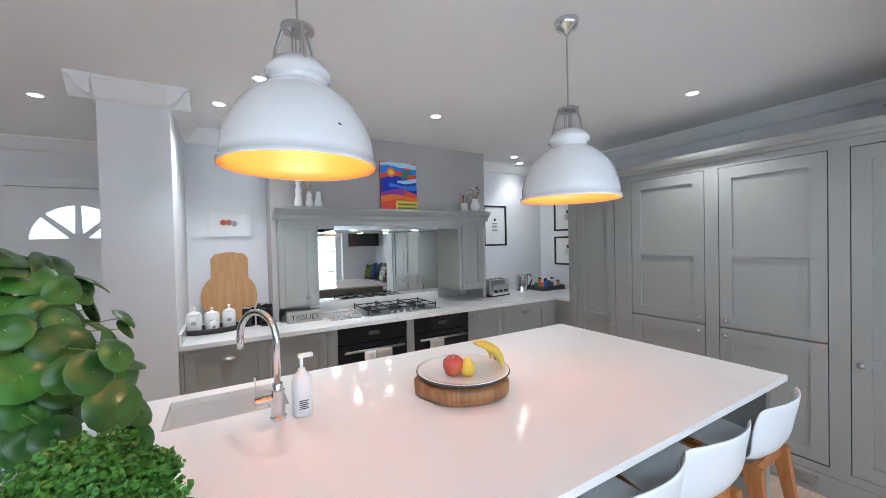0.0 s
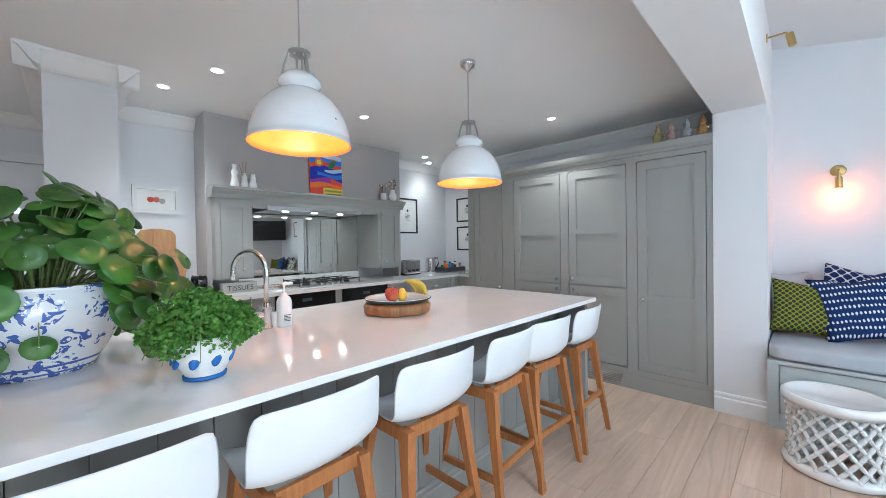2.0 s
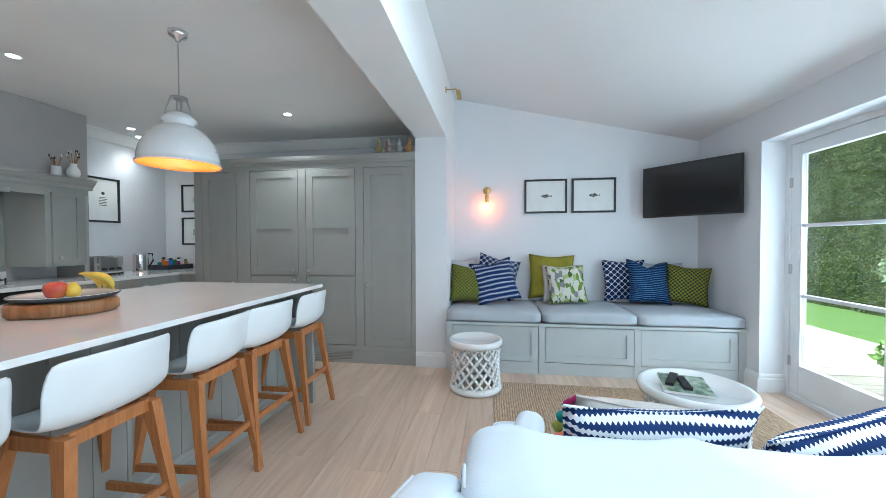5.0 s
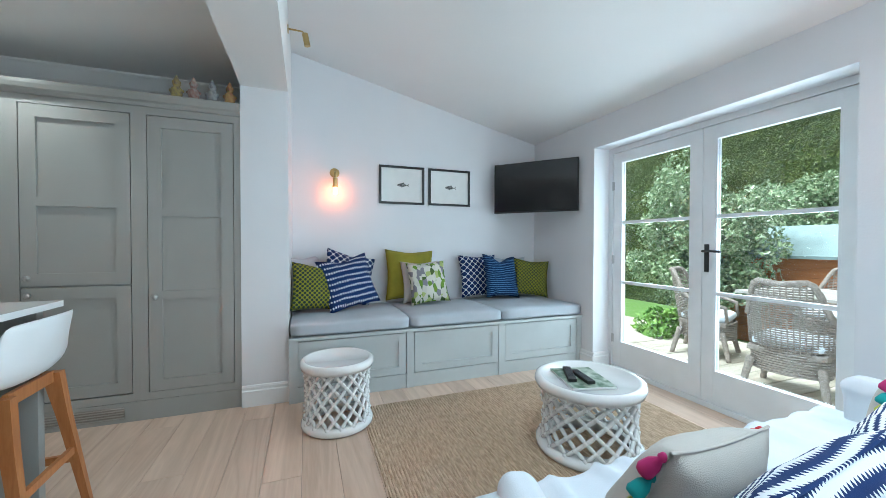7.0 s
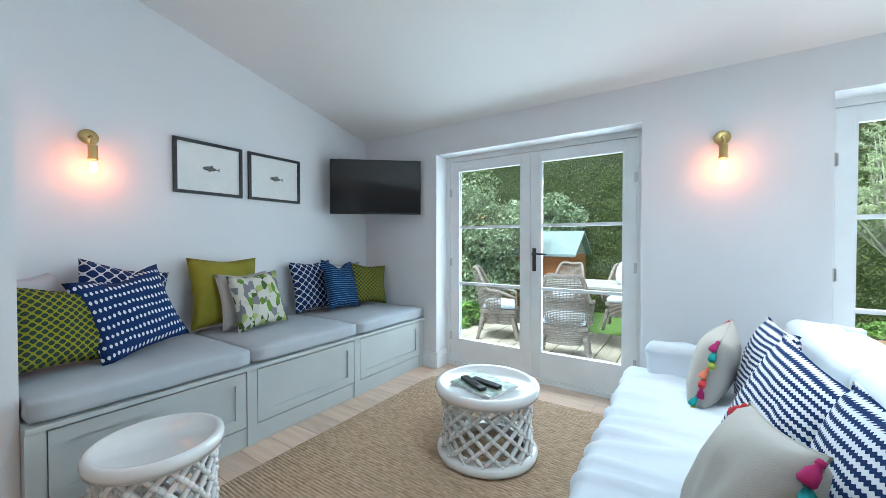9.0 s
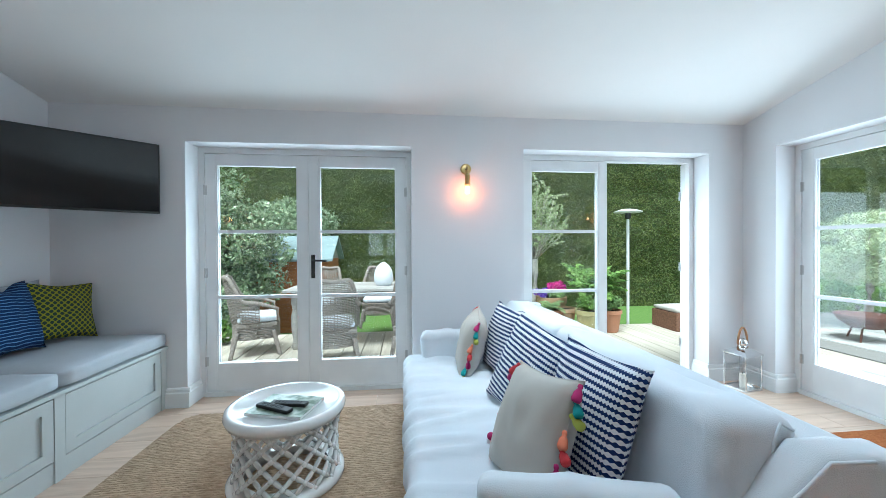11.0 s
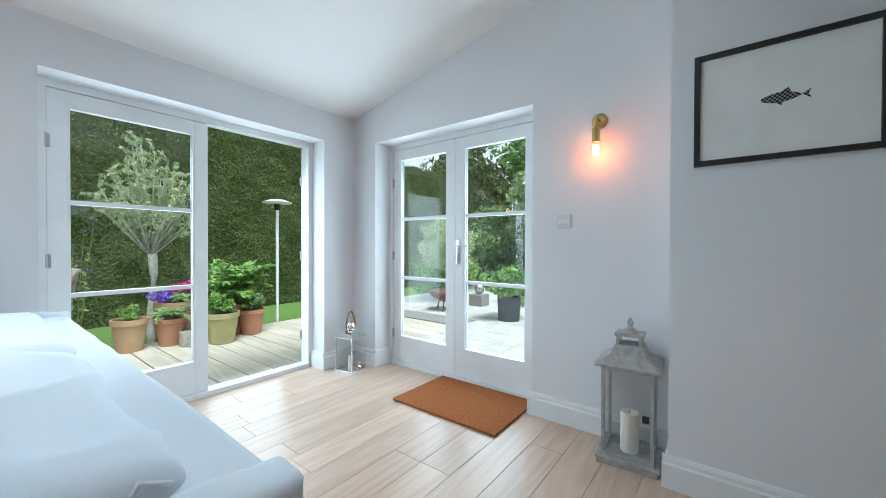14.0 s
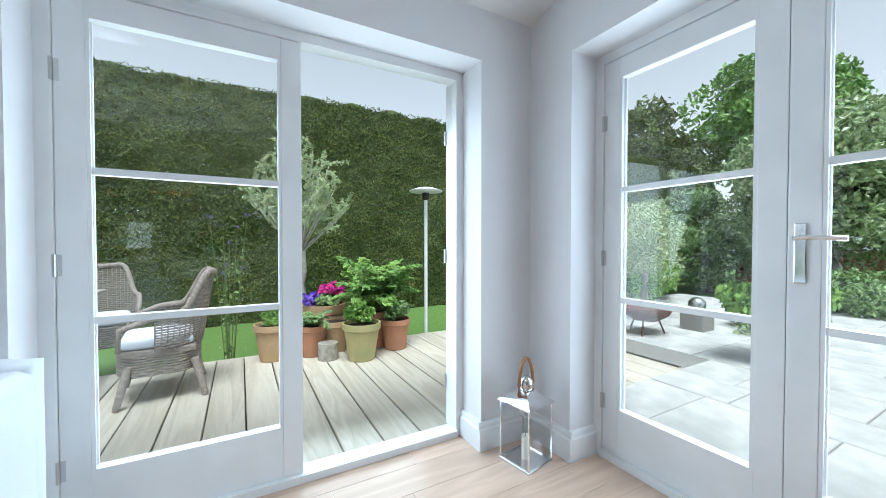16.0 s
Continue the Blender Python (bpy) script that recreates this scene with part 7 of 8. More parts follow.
for z, n, kind_ in ((CT + 0.001, 12, "b"), (1.286, 26, "b"), (1.606, 22, "g"), (1.916, 24, "j")):
    for k in range(n):
        y = 0.72 + (2.6 - 0.72) * (k + 0.5) / n + rg.uniform(-0.01, 0.01)
        h = {"b": rg.uniform(0.20, 0.28), "g": 0.16, "j": rg.uniform(0.07, 0.15)}[kind_]
        th = thing({"b": "bottle", "g": "wine_glass", "j": "jar"}[kind_], {"b": "labelled glass bottle on the bar", "g": "clear stemmed glass on the bar shelf", "j": "small dark jar on the top bar shelf"}[kind_], {"b": "bottle", "g": "glass", "j": "jar"}[kind_], (ROOM_W + 0.16 + rg.uniform(-0.05, 0.05), y, z), group={"b": "bar bottles", "g": "bar glasses", "j": "top shelf jars"}[kind_])
        bm = bmesh.new()
        if kind_ == "b":
            lathe(bm, [(0, 0), (0.034, 0), (0.036, 0.005), (0.036, h * 0.55), (0.014, h * 0.72), (0.013, h), (0, h)], 14)
            part("body", bm, ("gin", "clear", "whisky", "gin", "black")[rg.randrange(5)], th, smooth=True)
            bm = bmesh.new()
            lathe(bm, [(0.0365, h * 0.15), (0.037, h * 0.15), (0.037, h * 0.42), (0.0365, h * 0.42)], 14)
            part("label", bm, ("paper", "sage", "paper", "board")[rg.randrange(4)], th, "paper label")
        elif kind_ == "g":
            lathe(bm, [(0, 0), (0.03, 0), (0.004, 0.006), (0.004, 0.07), (0.03, 0.09), (0.035, 0.12), (0.03, 0.16), (0.0285, 0.16), (0.033, 0.12), (0, 0.08)], 14)
            part("bowl", bm, "glass", th, smooth=True)
        else:
            lathe(bm, [(0, 0), (0.03, 0), (0.032, h * 0.8), (0.02, h * 0.9), (0.02, h), (0, h)], 12)
            part("body", bm, ("whisky", "black", "board", "gin", "paper")[rg.randrange(5)], th, smooth=True)
for z in (1.26, 1.58):
    for y in [0.70 + 0.062 * k for k in range(32)]:
        bm = bmesh.new()
        lathe(bm, [(0, 0.0), (0.006, 0.001), (0.006, 0.004), (0, 0.005)], 8)
        part("shelf_light", bm, "bead", None, "tiny lit bead along the bar shelf", category="light", m=pose(ROOM_W + 0.281, y, z + 0.0135, 0, 90, 0))
for y in (2.05, 2.35):
    bm = bmesh.new()
    lathe(bm, [(0, 0), (0.08, 0), (0.10, 0.02), (0.10, 0.17), (0.094, 0.17), (0.09, 0.03), (0, 0.02)], 30)
    part("ice_bucket", bm, "brass", None, "hammered gold ice bucket on the bar", category="ice bucket", m=pose(ROOM_W + 0.36, y - 0.45, CT + 0.002))
for y in (1.2, 2.2):
    spot_lamp("bar_light", (ROOM_W + 0.22, y, 2.14), 2.5, (1.0, 0.88, 0.75), 120)

# ---- lanterns ----
def lantern(at, w, h, turn, material, label, tall):
    th = thing("lantern", label, "lantern", at, turn)
    t = 0.016 if tall else 0.006
    bm = bmesh.new()
    e = 0.02 if tall else 0.004
    box(bm, -w / 2 - e, -w / 2 - e, 0, w / 2 + e, w / 2 + e, 0.022 if tall else 0.01, 0.003)
    if tall:
        box(bm, -w / 2 - e * 1.3, -w / 2 - e * 1.3, 0.024, w / 2 + e * 1.3, w / 2 + e * 1.3, 0.036, 0.003)
    part("base", bm, material, th)
    z0 = 0.036 if tall else 0.01
    for sx, sy in ((-1, -1), (1, -1), (-1, 1), (1, 1)):
        bm = bmesh.new()
        box(bm, sx * (w / 2 - t / 2) - t / 2, sy * (w / 2 - t / 2) - t / 2, z0, sx * (w / 2 - t / 2) + t / 2, sy * (w / 2 - t / 2) + t / 2, h)
        part("post", bm, material, th)
    bm = bmesh.new()
    for z in ((z0 + 0.001, z0 + t), (h - t, h - 0.001)):
        for s in (-1, 1):
            c = s * (w / 2 - t / 2)
            box(bm, -w / 2 + t, c - t / 3, z[0], w / 2 - t, c + t / 3, z[1])
            box(bm, c - t / 3, -w / 2 + t, z[0], c + t / 3, w / 2 - t, z[1])
    part("rails", bm, material, th)
    for k in range(4):
        bm = bmesh.new()
        box(bm, -w / 2 + t, -w / 2 + t / 2 - 0.001, z0 + t, w / 2 - t, -w / 2 + t / 2 + 0.001, h - t)
        part("pane", bm, "glass", th, m=pose(0, 0, 0, 0, 0, 90 * k))
    bm = bmesh.new()
    prof = [(0.5 * w + 0.03, h), (0.5 * w + 0.03, h + 0.012), (0.36 * w, h + 0.05), (0.27 * w, h + 0.10), (0.26 * w, h + 0.105)] if tall else [(0.5 * w + 0.008, h), (0.5 * w + 0.008, h + 0.006), (0.2 * w, h + 0.05), (0.15 * w, h + 0.055)]
    rows = [[bm.verts.new((r * a, r * b, z)) for a, b in ((-1, -1), (1, -1), (1, 1), (-1, 1))] for r, z in prof]
    for p, q in zip(rows, rows[1:]):
        for k in range(4):
            bm.faces.new((p[k], p[(k + 1) % 4], q[(k + 1) % 4], q[k]))
    bm.faces.new(rows[0][::-1])
    bm.faces.new(rows[-1])
    part("roof", bm, material, th)
    bm = bmesh.new()
    if tall:
        q = 0.22 * w
        for sx, sy in ((-1, -1), (1, -1), (-1, 1), (1, 1)):
            box(bm, sx * q - 0.006, sy * q - 0.006, h + 0.106, sx * q + 0.006, sy * q + 0.006, h + 0.15)
        box(bm, -q - 0.015, -q - 0.015, h + 0.15, q + 0.015, q + 0.015, h + 0.162, 0.002)
        lathe(bm, [(q, h + 0.162), (0.02, h + 0.185), (0.01, h + 0.195), (0.018, h + 0.21), (0.012, h + 0.225), (0, h + 0.245)], 16)
        part("finial", bm, material, th)
        bm = bmesh.new()
        box(bm, w / 2 + 0.001, w / 2 - 0.05, h * 0.5, w / 2 + 0.008, w / 2 - 0.02, h * 0.5 + 0.035)
        part("latch", bm, "iron", th)
    else:
        lathe(bm, [(0, h + 0.05), (0.028, h + 0.056), (0.038, h + 0.08), (0.034, h + 0.11), (0.018, h + 0.128), (0, h + 0.132)], 20)
        part("dome", bm, material, th, smooth=True)
        bm = bmesh.new()
        path_tube(bm, [(0.055 * math.cos(a), 0, h + 0.07 + 0.15 * math.sin(a)) for a in [-0.35 + k * (math.pi + 0.7) / 16 for k in range(17)]], 0.009, 8)
        part("handle", bm, "slabwood", th, "dark leather carrying handle", smooth=True)
    ch = thing("candle", "white pillar candle in the lantern", "candle", (at[0], at[1], at[2] + z0 + 0.001))
    bm = bmesh.new()
    r = 0.045 if tall else 0.022
    lathe(bm, [(0, 0), (r, 0), (r, 0.20 if tall else 0.11), (r * 0.9, 0.205 if tall else 0.115), (0, 0.195 if tall else 0.108)], 20)
    part("wax", bm, "wax", ch, smooth=False)
    bm = bmesh.new()
    tube(bm, (0, 0, 0.19 if tall else 0.105), (0.002, 0, 0.215 if tall else 0.125), 0.0015, seg=5)
    part("wick", bm, "blackmat", ch)


lantern((-1.665, -0.31, 0), 0.24, 0.50, 4, "galv", "tall weathered grey wooden lantern against the wall", True)
lantern((-1.625, -2.58, 0), 0.185, 0.30, 10, "chrome", "small polished steel lantern in the corner", False)

# magazine and remotes
TT = 0.009 + 0.396
th = thing("magazine", "glossy magazine with a leafy cover on the drum table", "magazine", (1.88, -1.70, TT), 75)
bm = bmesh.new()
box(bm, -0.12, -0.15, 0, 0.12, 0.15, 0.012, 0.002)
part("pages", bm, "paper", th)
bm = bmesh.new()
box(bm, -0.12, -0.15, 0.0125, 0.12, 0.15, 0.0145)
part("cover", bm, mat("leafy_cover", (0.45, 0.50, 0.42), 0.35, color2=(0.06, 0.12, 0.06), scale=22), th)
for x, y, t, l_ in ((1.86, -1.69, 78, 0.19), (1.92, -1.65, 60, 0.21)):
    th = thing("remote_control", "black television remote on the magazine", "remote control", (x, y, TT + 0.015), t, group="remote controls")
    bm = bmesh.new()
    box(bm, -0.022, -l_ / 2, 0, 0.022, l_ / 2, 0.018, 0.005)
    part("case", bm, "blackmat", th)
    bm = bmesh.new()
    for i in range(3):
        for j in range(8):
            box(bm, -0.014 + i * 0.011, -l_ / 2 + 0.02 + j * 0.019, 0.0182, -0.007 + i * 0.011, -l_ / 2 + 0.03 + j * 0.019, 0.020)
    part("buttons", bm, "slate", th, kind="stuff")

# ---- garden ----
# hedge: bumpy clipped faces with leaves
def hedge(name, x0, x1, y0, y1, top, label, seed, n):
    th = thing(name, label, "hedge", (0, 0, 0))
    bm = bmesh.new()
    nx, nz = int((x1 - x0) * 7), 26
    def bump(x, z, s):
        return 0.12 * noise.noise(Vector((x * 0.9, z * 0.9, s))) + 0.05 * noise.noise(Vector((x * 3.1, z * 3.1, s)))
    g = [[bm.verts.new((x0 + (x1 - x0) * i / nx, y1 + bump(x0 + (x1 - x0) * i / nx, k * 0.15, seed) - 0.25 * max(0, k / nz - 0.9), -0.3 + (top + 0.3) * k / nz + 0.08 * noise.noise(Vector((i * 0.35, 5, seed))) * k / nz)) for k in range(nz + 1)] for i in range(nx + 1)]
    for i in range(nx):
        for k in range(nz):
            bm.faces.new((g[i][k], g[i + 1][k], g[i + 1][k + 1], g[i][k + 1]))
    back = [bm.verts.new((x0 + (x1 - x0) * i / nx, y0, top)) for i in range(nx + 1)]
    for i in range(nx):
        bm.faces.new((g[i][nz], g[i + 1][nz], back[i + 1], back[i]))
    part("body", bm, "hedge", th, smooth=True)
    rg = np.random.RandomState(seed)
    xs, zs = rg.uniform(x0, x1, n), rg.uniform(-0.3, top + 0.05, n)
    zs = np.minimum(zs, top + 0.03 * rg.normal(size=n))
    pts = [(x, y1 + bump(x, (z + 0.3) / (top + 0.3) * nz * 0.15, seed) + 0.02 - 0.25 * max(0, (z + 0.3) / (top + 0.3) - 0.9), z) for x, z in zip(xs, zs)]
    leaf_cloud("foliage", pts, 0.035, "hedgeleaf", th, seed=seed, normals=[(0, 0.6, 0.4)] * n, spread=0.5, kind="stuff", aspect=0.35)


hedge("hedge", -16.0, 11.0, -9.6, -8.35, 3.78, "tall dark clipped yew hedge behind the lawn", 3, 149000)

DZ = -0.10
# loose garden things
def pot(at, r, h, material, label):
    th = thing("plant_pot", label, "plant pot", at, group="potted plants on the deck")
    bm = bmesh.new()
    lathe(bm, [(0, 0), (r * 0.66, 0), (r * 0.70, 0.01), (r * 0.93, h * 0.80), (r * 0.95, h * 0.82), (r * 1.03, h * 0.84), (r * 1.03, h), (r * 0.93, h), (r * 0.90, h * 0.90), (0, h * 0.90)], 32)
    part("pot", bm, material, th, smooth=False)
    bm = bmesh.new()
    lathe(bm, [(0, h * 0.91), (r * 0.89, h * 0.905)], 20)
    part("soil", bm, "soil", th)
    return th


def fern_leaves(th, z, n, l_, seed, up=0.9, material="bushleaf"):
    rg = random.Random(seed)
    pts, nm = [], []
    bm = bmesh.new()
    for k in range(n):
        a = rg.uniform(0, 6.28)
        L, u = l_ * rg.uniform(0.7, 1.1), up * rg.uniform(0.6, 1.2)
        spine = []
        for j in range(9):
            f = j / 8
            spine.append(Vector((L * f * math.cos(a) * 0.8, L * f * math.sin(a) * 0.8, z + L * (u * f - 0.75 * f * f))))
        path_tube(bm, spine, [0.004 - 0.0003 * j for j in range(9)], 4)
        side = Vector((-math.sin(a), math.cos(a), 0))
        for j in range(1, 9):
            for q in range(2):
                c = spine[j] if q == 0 else spine[j].lerp(spine[j - 1], 0.5)
                w = 0.22 * L * math.sin(math.pi * min(1, (j + 0.5) / 9)) 
                for s in (-1, 1):
                    for t in range(3):
                        pts.append(c + side * s * w * (t + 1) / 3)
    part("stalks", bm, "stem", th, kind="stuff")
    leaf_cloud("leaves", pts, 0.024 * l_ / 0.4, material, th, seed=seed, kind="stuff", normals=[(0, 0.3, 1)] * len(pts), spread=0.35, aspect=0.5)


def blob_leaves(th, c, r, n, size, per, leaf, material, seed, name="leaves"):
    leaf_cloud(name, crown_points(clumps_in(c, r, n, size, seed), per, seed), leaf, material, th, seed=seed, kind="stuff", aspect=0.7)


p = pot((-1.455, -4.88, DZ), 0.19, 0.38, "glazed", "yellow glazed plant pot on the deck")
blob_leaves(p, (0, 0, 0.46), (0.2, 0.2, 0.10), 12, 0.07, 60, 0.02, "treeleaf", 31)
p = pot((-1.90, -5.08, DZ), 0.17, 0.34, "terra", "terracotta plant pot of herbs on the deck")
blob_leaves(p, (0, 0, 0.44), (0.2, 0.2, 0.14), 14, 0.08, 80, 0.018, "bushleaf", 32)
p = pot((-0.645, -5.30, DZ), 0.17, 0.37, "terra2", "pale terracotta plant pot on the deck")
blob_leaves(p, (0, 0, 0.42), (0.14, 0.14, 0.08), 10, 0.06, 50, 0.02, "treeleaf", 33)
p = pot((-1.03, -5.26, DZ), 0.165, 0.33, "terra", "terracotta plant pot of ferns on the deck")
fern_leaves(p, 0.31, 16, 0.30, 34, 1.1)
p = pot((-1.28, -5.33, DZ), 0.18, 0.34, "terra2", "terracotta plant pot at the back on the deck")
p = pot((-1.25, -5.78, -0.3), 0.25, 0.66, "terra2", "wide terracotta pot of pink and purple flowers")
blob_leaves(p, (-0.08, 0, 0.80), (0.20, 0.2, 0.09), 14, 0.07, 60, 0.028, "pink", 35, "petals")
blob_leaves(p, (0.14, 0.05, 0.74), (0.16, 0.16, 0.07), 10, 0.06, 60, 0.022, "purple", 36, "petals")
blob_leaves(p, (0, 0, 0.70), (0.22, 0.22, 0.06), 10, 0.07, 40, 0.03, "bushleaf", 37)
p = pot((-1.72, -5.30, DZ), 0.22, 0.42, "terra", "terracotta pot of a tall green fern")
fern_leaves(p, 0.42, 44, 0.64, 38, 1.55, "treeleaf")
th = thing("log", "short sawn log on the deck", "log", (-1.15, -5.04, DZ))
bm = bmesh.new()
lathe(bm, [(0, 0), (0.10, 0), (0.105, 0.02), (0.10, 0.17), (0, 0.172)], 16)
part("log_body", bm, "bark", th)
th = thing("olive_tree", "standard olive tree with silvery leaves beyond the deck", "tree", (-1.02, -5.95, -0.3))
bm = bmesh.new()
path_tube(bm, [(0.02 * math.sin(k * 1.3), 0.02 * math.cos(k * 1.1), 0.26 * k) for k in range(6)], [0.062, 0.055, 0.05, 0.048, 0.05, 0.052], 12)
part("trunk", bm, "palebark", th, smooth=True)
rg = random.Random(41)
twigs, sprays = bmesh.new(), []
for k in range(34):
    a, e = 2 * math.pi * (k * 0.382) + rg.uniform(-0.3, 0.3), rg.uniform(0.15, 1.0)
    L = rg.uniform(0.85, 1.15)
    tip = Vector((0.66 * math.cos(a) * (1.08 - e) ** 0.6, 0.58 * math.sin(a) * (1.08 - e) ** 0.6, 0.30 + 1.12 * e * L))
    p0 = Vector((0.02, 0, 1.25 + 0.05 * rg.random()))
    q1, q2 = p0 + Vector((tip.x * 0.38, tip.y * 0.38, tip.z * 0.36)), p0 + Vector((tip.x * 0.76, tip.y * 0.76, tip.z * 0.72))
    path_tube(twigs, [p0, q1, q2, p0 + tip], [0.020, 0.012, 0.007, 0.003], 5)
    for j in range(7):
        f = 0.35 + 0.65 * j / 6
        c = q1.lerp(q2, (f - 0.35) / 0.35) if f < 0.7 else q2.lerp(p0 + tip, (f - 0.7) / 0.3)
        d = Vector((rg.uniform(-1, 1), rg.uniform(-1, 1), rg.uniform(-0.1, 1.2))).normalized() * rg.uniform(0.10, 0.24)
        path_tube(twigs, [c, c + d], [0.004, 0.002], 4)
        for i in range(32):
            sprays.append(c + d * (i / 31) * 1.1 + Vector((rg.uniform(-.022, .022), rg.uniform(-.022, .022), rg.uniform(-.022, .022))))
part("branches", twigs, "palebark", th, smooth=True, kind="stuff")
leaf_cloud("crown", sprays, 0.033, "oliveleaf", th, seed=41, kind="stuff", aspect=0.24)
# verbena
th = thing("verbena", "thin tall purple flowered plant beyond the deck", "plant", (-0.25, -5.85, -0.3))
bm = bmesh.new()
rg = random.Random(5)
tips = []
for k in range(9):
    x, y = rg.uniform(-.2, .2), rg.uniform(-.1, .1)
    z = rg.uniform(1.0, 1.75)
    path_tube(bm, [(x * 0.2, y * 0.2, 0), (x * 0.6, y, z * 0.6), (x, y, z)], [0.006, 0.004, 0.003], 5)
    tips.append((x, y, z))
part("stalks", bm, "stem", th, kind="stuff")
leaf_cloud("flowers", [(a + rg.uniform(-.025, .025), b + rg.uniform(-.02, .02), c + rg.uniform(-.03, .02)) for a, b, c in tips for _ in range(7)], 0.012, "purple", th, seed=5, kind="stuff")
leaf_cloud("leaves", [(a * f + rg.uniform(-.03, .03), b * f, c * f) for a, b, c in tips for f in [rg.uniform(0.1, 0.9) for _ in range(14)]], 0.03, "bushleaf", th, seed=6, kind="stuff")

th = thing("patio_heater", "white pole patio heater with a steel dish on the deck", "patio heater", (-2.60, -5.70, -0.3))
bm = bmesh.new()
lathe(bm, [(0, 0), (0.19, 0), (0.19, 0.012), (0.04, 0.03), (0, 0.03)], 30)
part("base", bm, "steel", th)
bm = bmesh.new()
tube(bm, (0, 0, 0.03), (0, 0, 1.98), 0.024, seg=16)
part("pole", bm, "enamel", th)
bm = bmesh.new()
lathe(bm, [(0.03, 1.98), (0.05, 2.0), (0.05, 2.08), (0.0, 2.08)], 20)
part("burner", bm, "blackmat", th)
bm = bmesh.new()
lathe(bm, [(0.0, 2.08), (0.22, 2.095), (0.23, 2.11), (0.11, 2.15), (0, 2.158)], 32)
part("dish", bm, "white", th, smooth=False)

th = thing("wicker_stool", "brown wicker footstool with a pale pad on the deck", "footstool", (-3.15, -5.18, DZ))
bm = bmesh.new()
box(bm, -0.28, -0.28, 0.0, 0.28, 0.28, 0.28, 0.02)
part("wicker_body", bm, "brown_rattan", th)
bm = bmesh.new()
soft_box(bm, 0.54, 0.54, 0.07, 0.03, 0.01, 8, 3)
part("pad", bm, "beige", th, smooth=True, m=pose(0, 0, 0.316))


def rattan_chair(at, turn):
    """A wicker armchair that faces +y before the turn."""
    th = thing("rattan_chair", "grey brown woven rattan armchair with a white cushion", "garden chair", at, turn, group="rattan dining chairs")

    def top(f):
        """Height of the rim; f runs from 0 at one arm over 1 at the back to 0 at the other arm."""
        t = min(1, max(0, (f - 0.30) / 0.38))
        return 0.64 + 0.30 * t * t * (3 - 2 * t) + 0.02 * math.sin(f * math.pi)

    def place(j, n, z):
        a = math.pi * (1.0 + j / n)
        lean = 0.16 * max(0, z - 0.40) * (-math.sin(a))
        wide = 0.29 + 0.05 * max(0, z - 0.40)
        return Vector((wide * math.cos(a), 0.04 + 0.30 * math.sin(a) - lean, z))

    bm = bmesh.new()
    n = 26
    k = 0
    while 0.42 + 0.019 * k < 0.95:
        z = 0.42 + 0.019 * k
        run = []
        for j in range(n + 1):
            if z < top(1 - abs(2 * j / n - 1)) - 0.01:
                p = place(j, n, z)
                run.append(p * (1 + (0.014 if (j + k) % 2 else -0.004)))
                run[-1].z = z
            elif len(run) > 1:
                path_tube(bm, run, 0.0062, 4)
                run = []
            else:
                run = []
        if len(run) > 1:
            path_tube(bm, run, 0.0062, 4)
        k += 1
    part("woven_back", bm, "rattan", th, smooth=True, kind="stuff")
    bm = bmesh.new()
    for j in range(0, n + 1):
        t = top(1 - abs(2 * j / n - 1))
        path_tube(bm, [place(j, n, 0.40), place(j, n, (t + 0.4) / 2), place(j, n, t)], 0.0055, 4)
    part("woven_stakes", bm, "rattan", th, smooth=True, kind="stuff")
    bm = bmesh.new()
    ring = [Vector((0.285 * math.cos(a) * min(1, 0.8 + 0.35 * abs(math.sin(a))), 0.02 + 0.265 * math.sin(a), 0)) for a in [2 * math.pi * q / 32 for q in range(32)]]
    for k in range(10):
        z = 0.215 + 0.020 * k
        path_tube(bm, [Vector((p.x * (1 + (0.015 if (i + k) % 2 else -0.005)), p.y, z)) for i, p in enumerate(ring + ring[:1])], 0.010, 5)
    part("woven_seat_box", bm, "rattan", th, smooth=True, kind="stuff")
    bm = bmesh.new()
    pts = [place(j, n, top(1 - abs(2 * j / n - 1)) + 0.012) for j in range(n + 1)]
    pts = [Vector((pts[0].x * 0.93, 0.25, 0.42)), Vector((pts[0].x, 0.24, 0.58))] + pts + [Vector((pts[-1].x, 0.24, 0.58)), Vector((pts[-1].x * 0.93, 0.25, 0.42))]
    path_tube(bm, pts, [0.016, 0.020] + [0.024] * (n + 1) + [0.020, 0.016], 8)
    part("rim", bm, "rattan", th, smooth=True)
    bm = bmesh.new()
    box(bm, -0.25, -0.21, 0.36, 0.25, 0.24, 0.405, 0.01)
    part("seat", bm, "rattan", th)
    for sx, sy in ((-1, -1), (1, -1), (-1, 1), (1, 1)):
        bm = bmesh.new()
        a, b = Vector((sx * 0.27, sy * 0.27, 0)), Vector((sx * 0.22, sy * 0.20, 0.30))
        path_tube(bm, [a.lerp(b, j / 12) for j in range(13)], [0.021 + 0.004 * (j % 2) + 0.0006 * j for j in range(13)], 9)
        part("leg", bm, "rattan", th, smooth=True)
    bm = bmesh.new()
    soft_box(bm, 0.46, 0.46, 0.09, 0.04, 0.012, 8, 2)
    part("seat_pad", bm, "linen", th, "white seat cushion", smooth=True, m=pose(0, 0.03, 0.45))
    return th


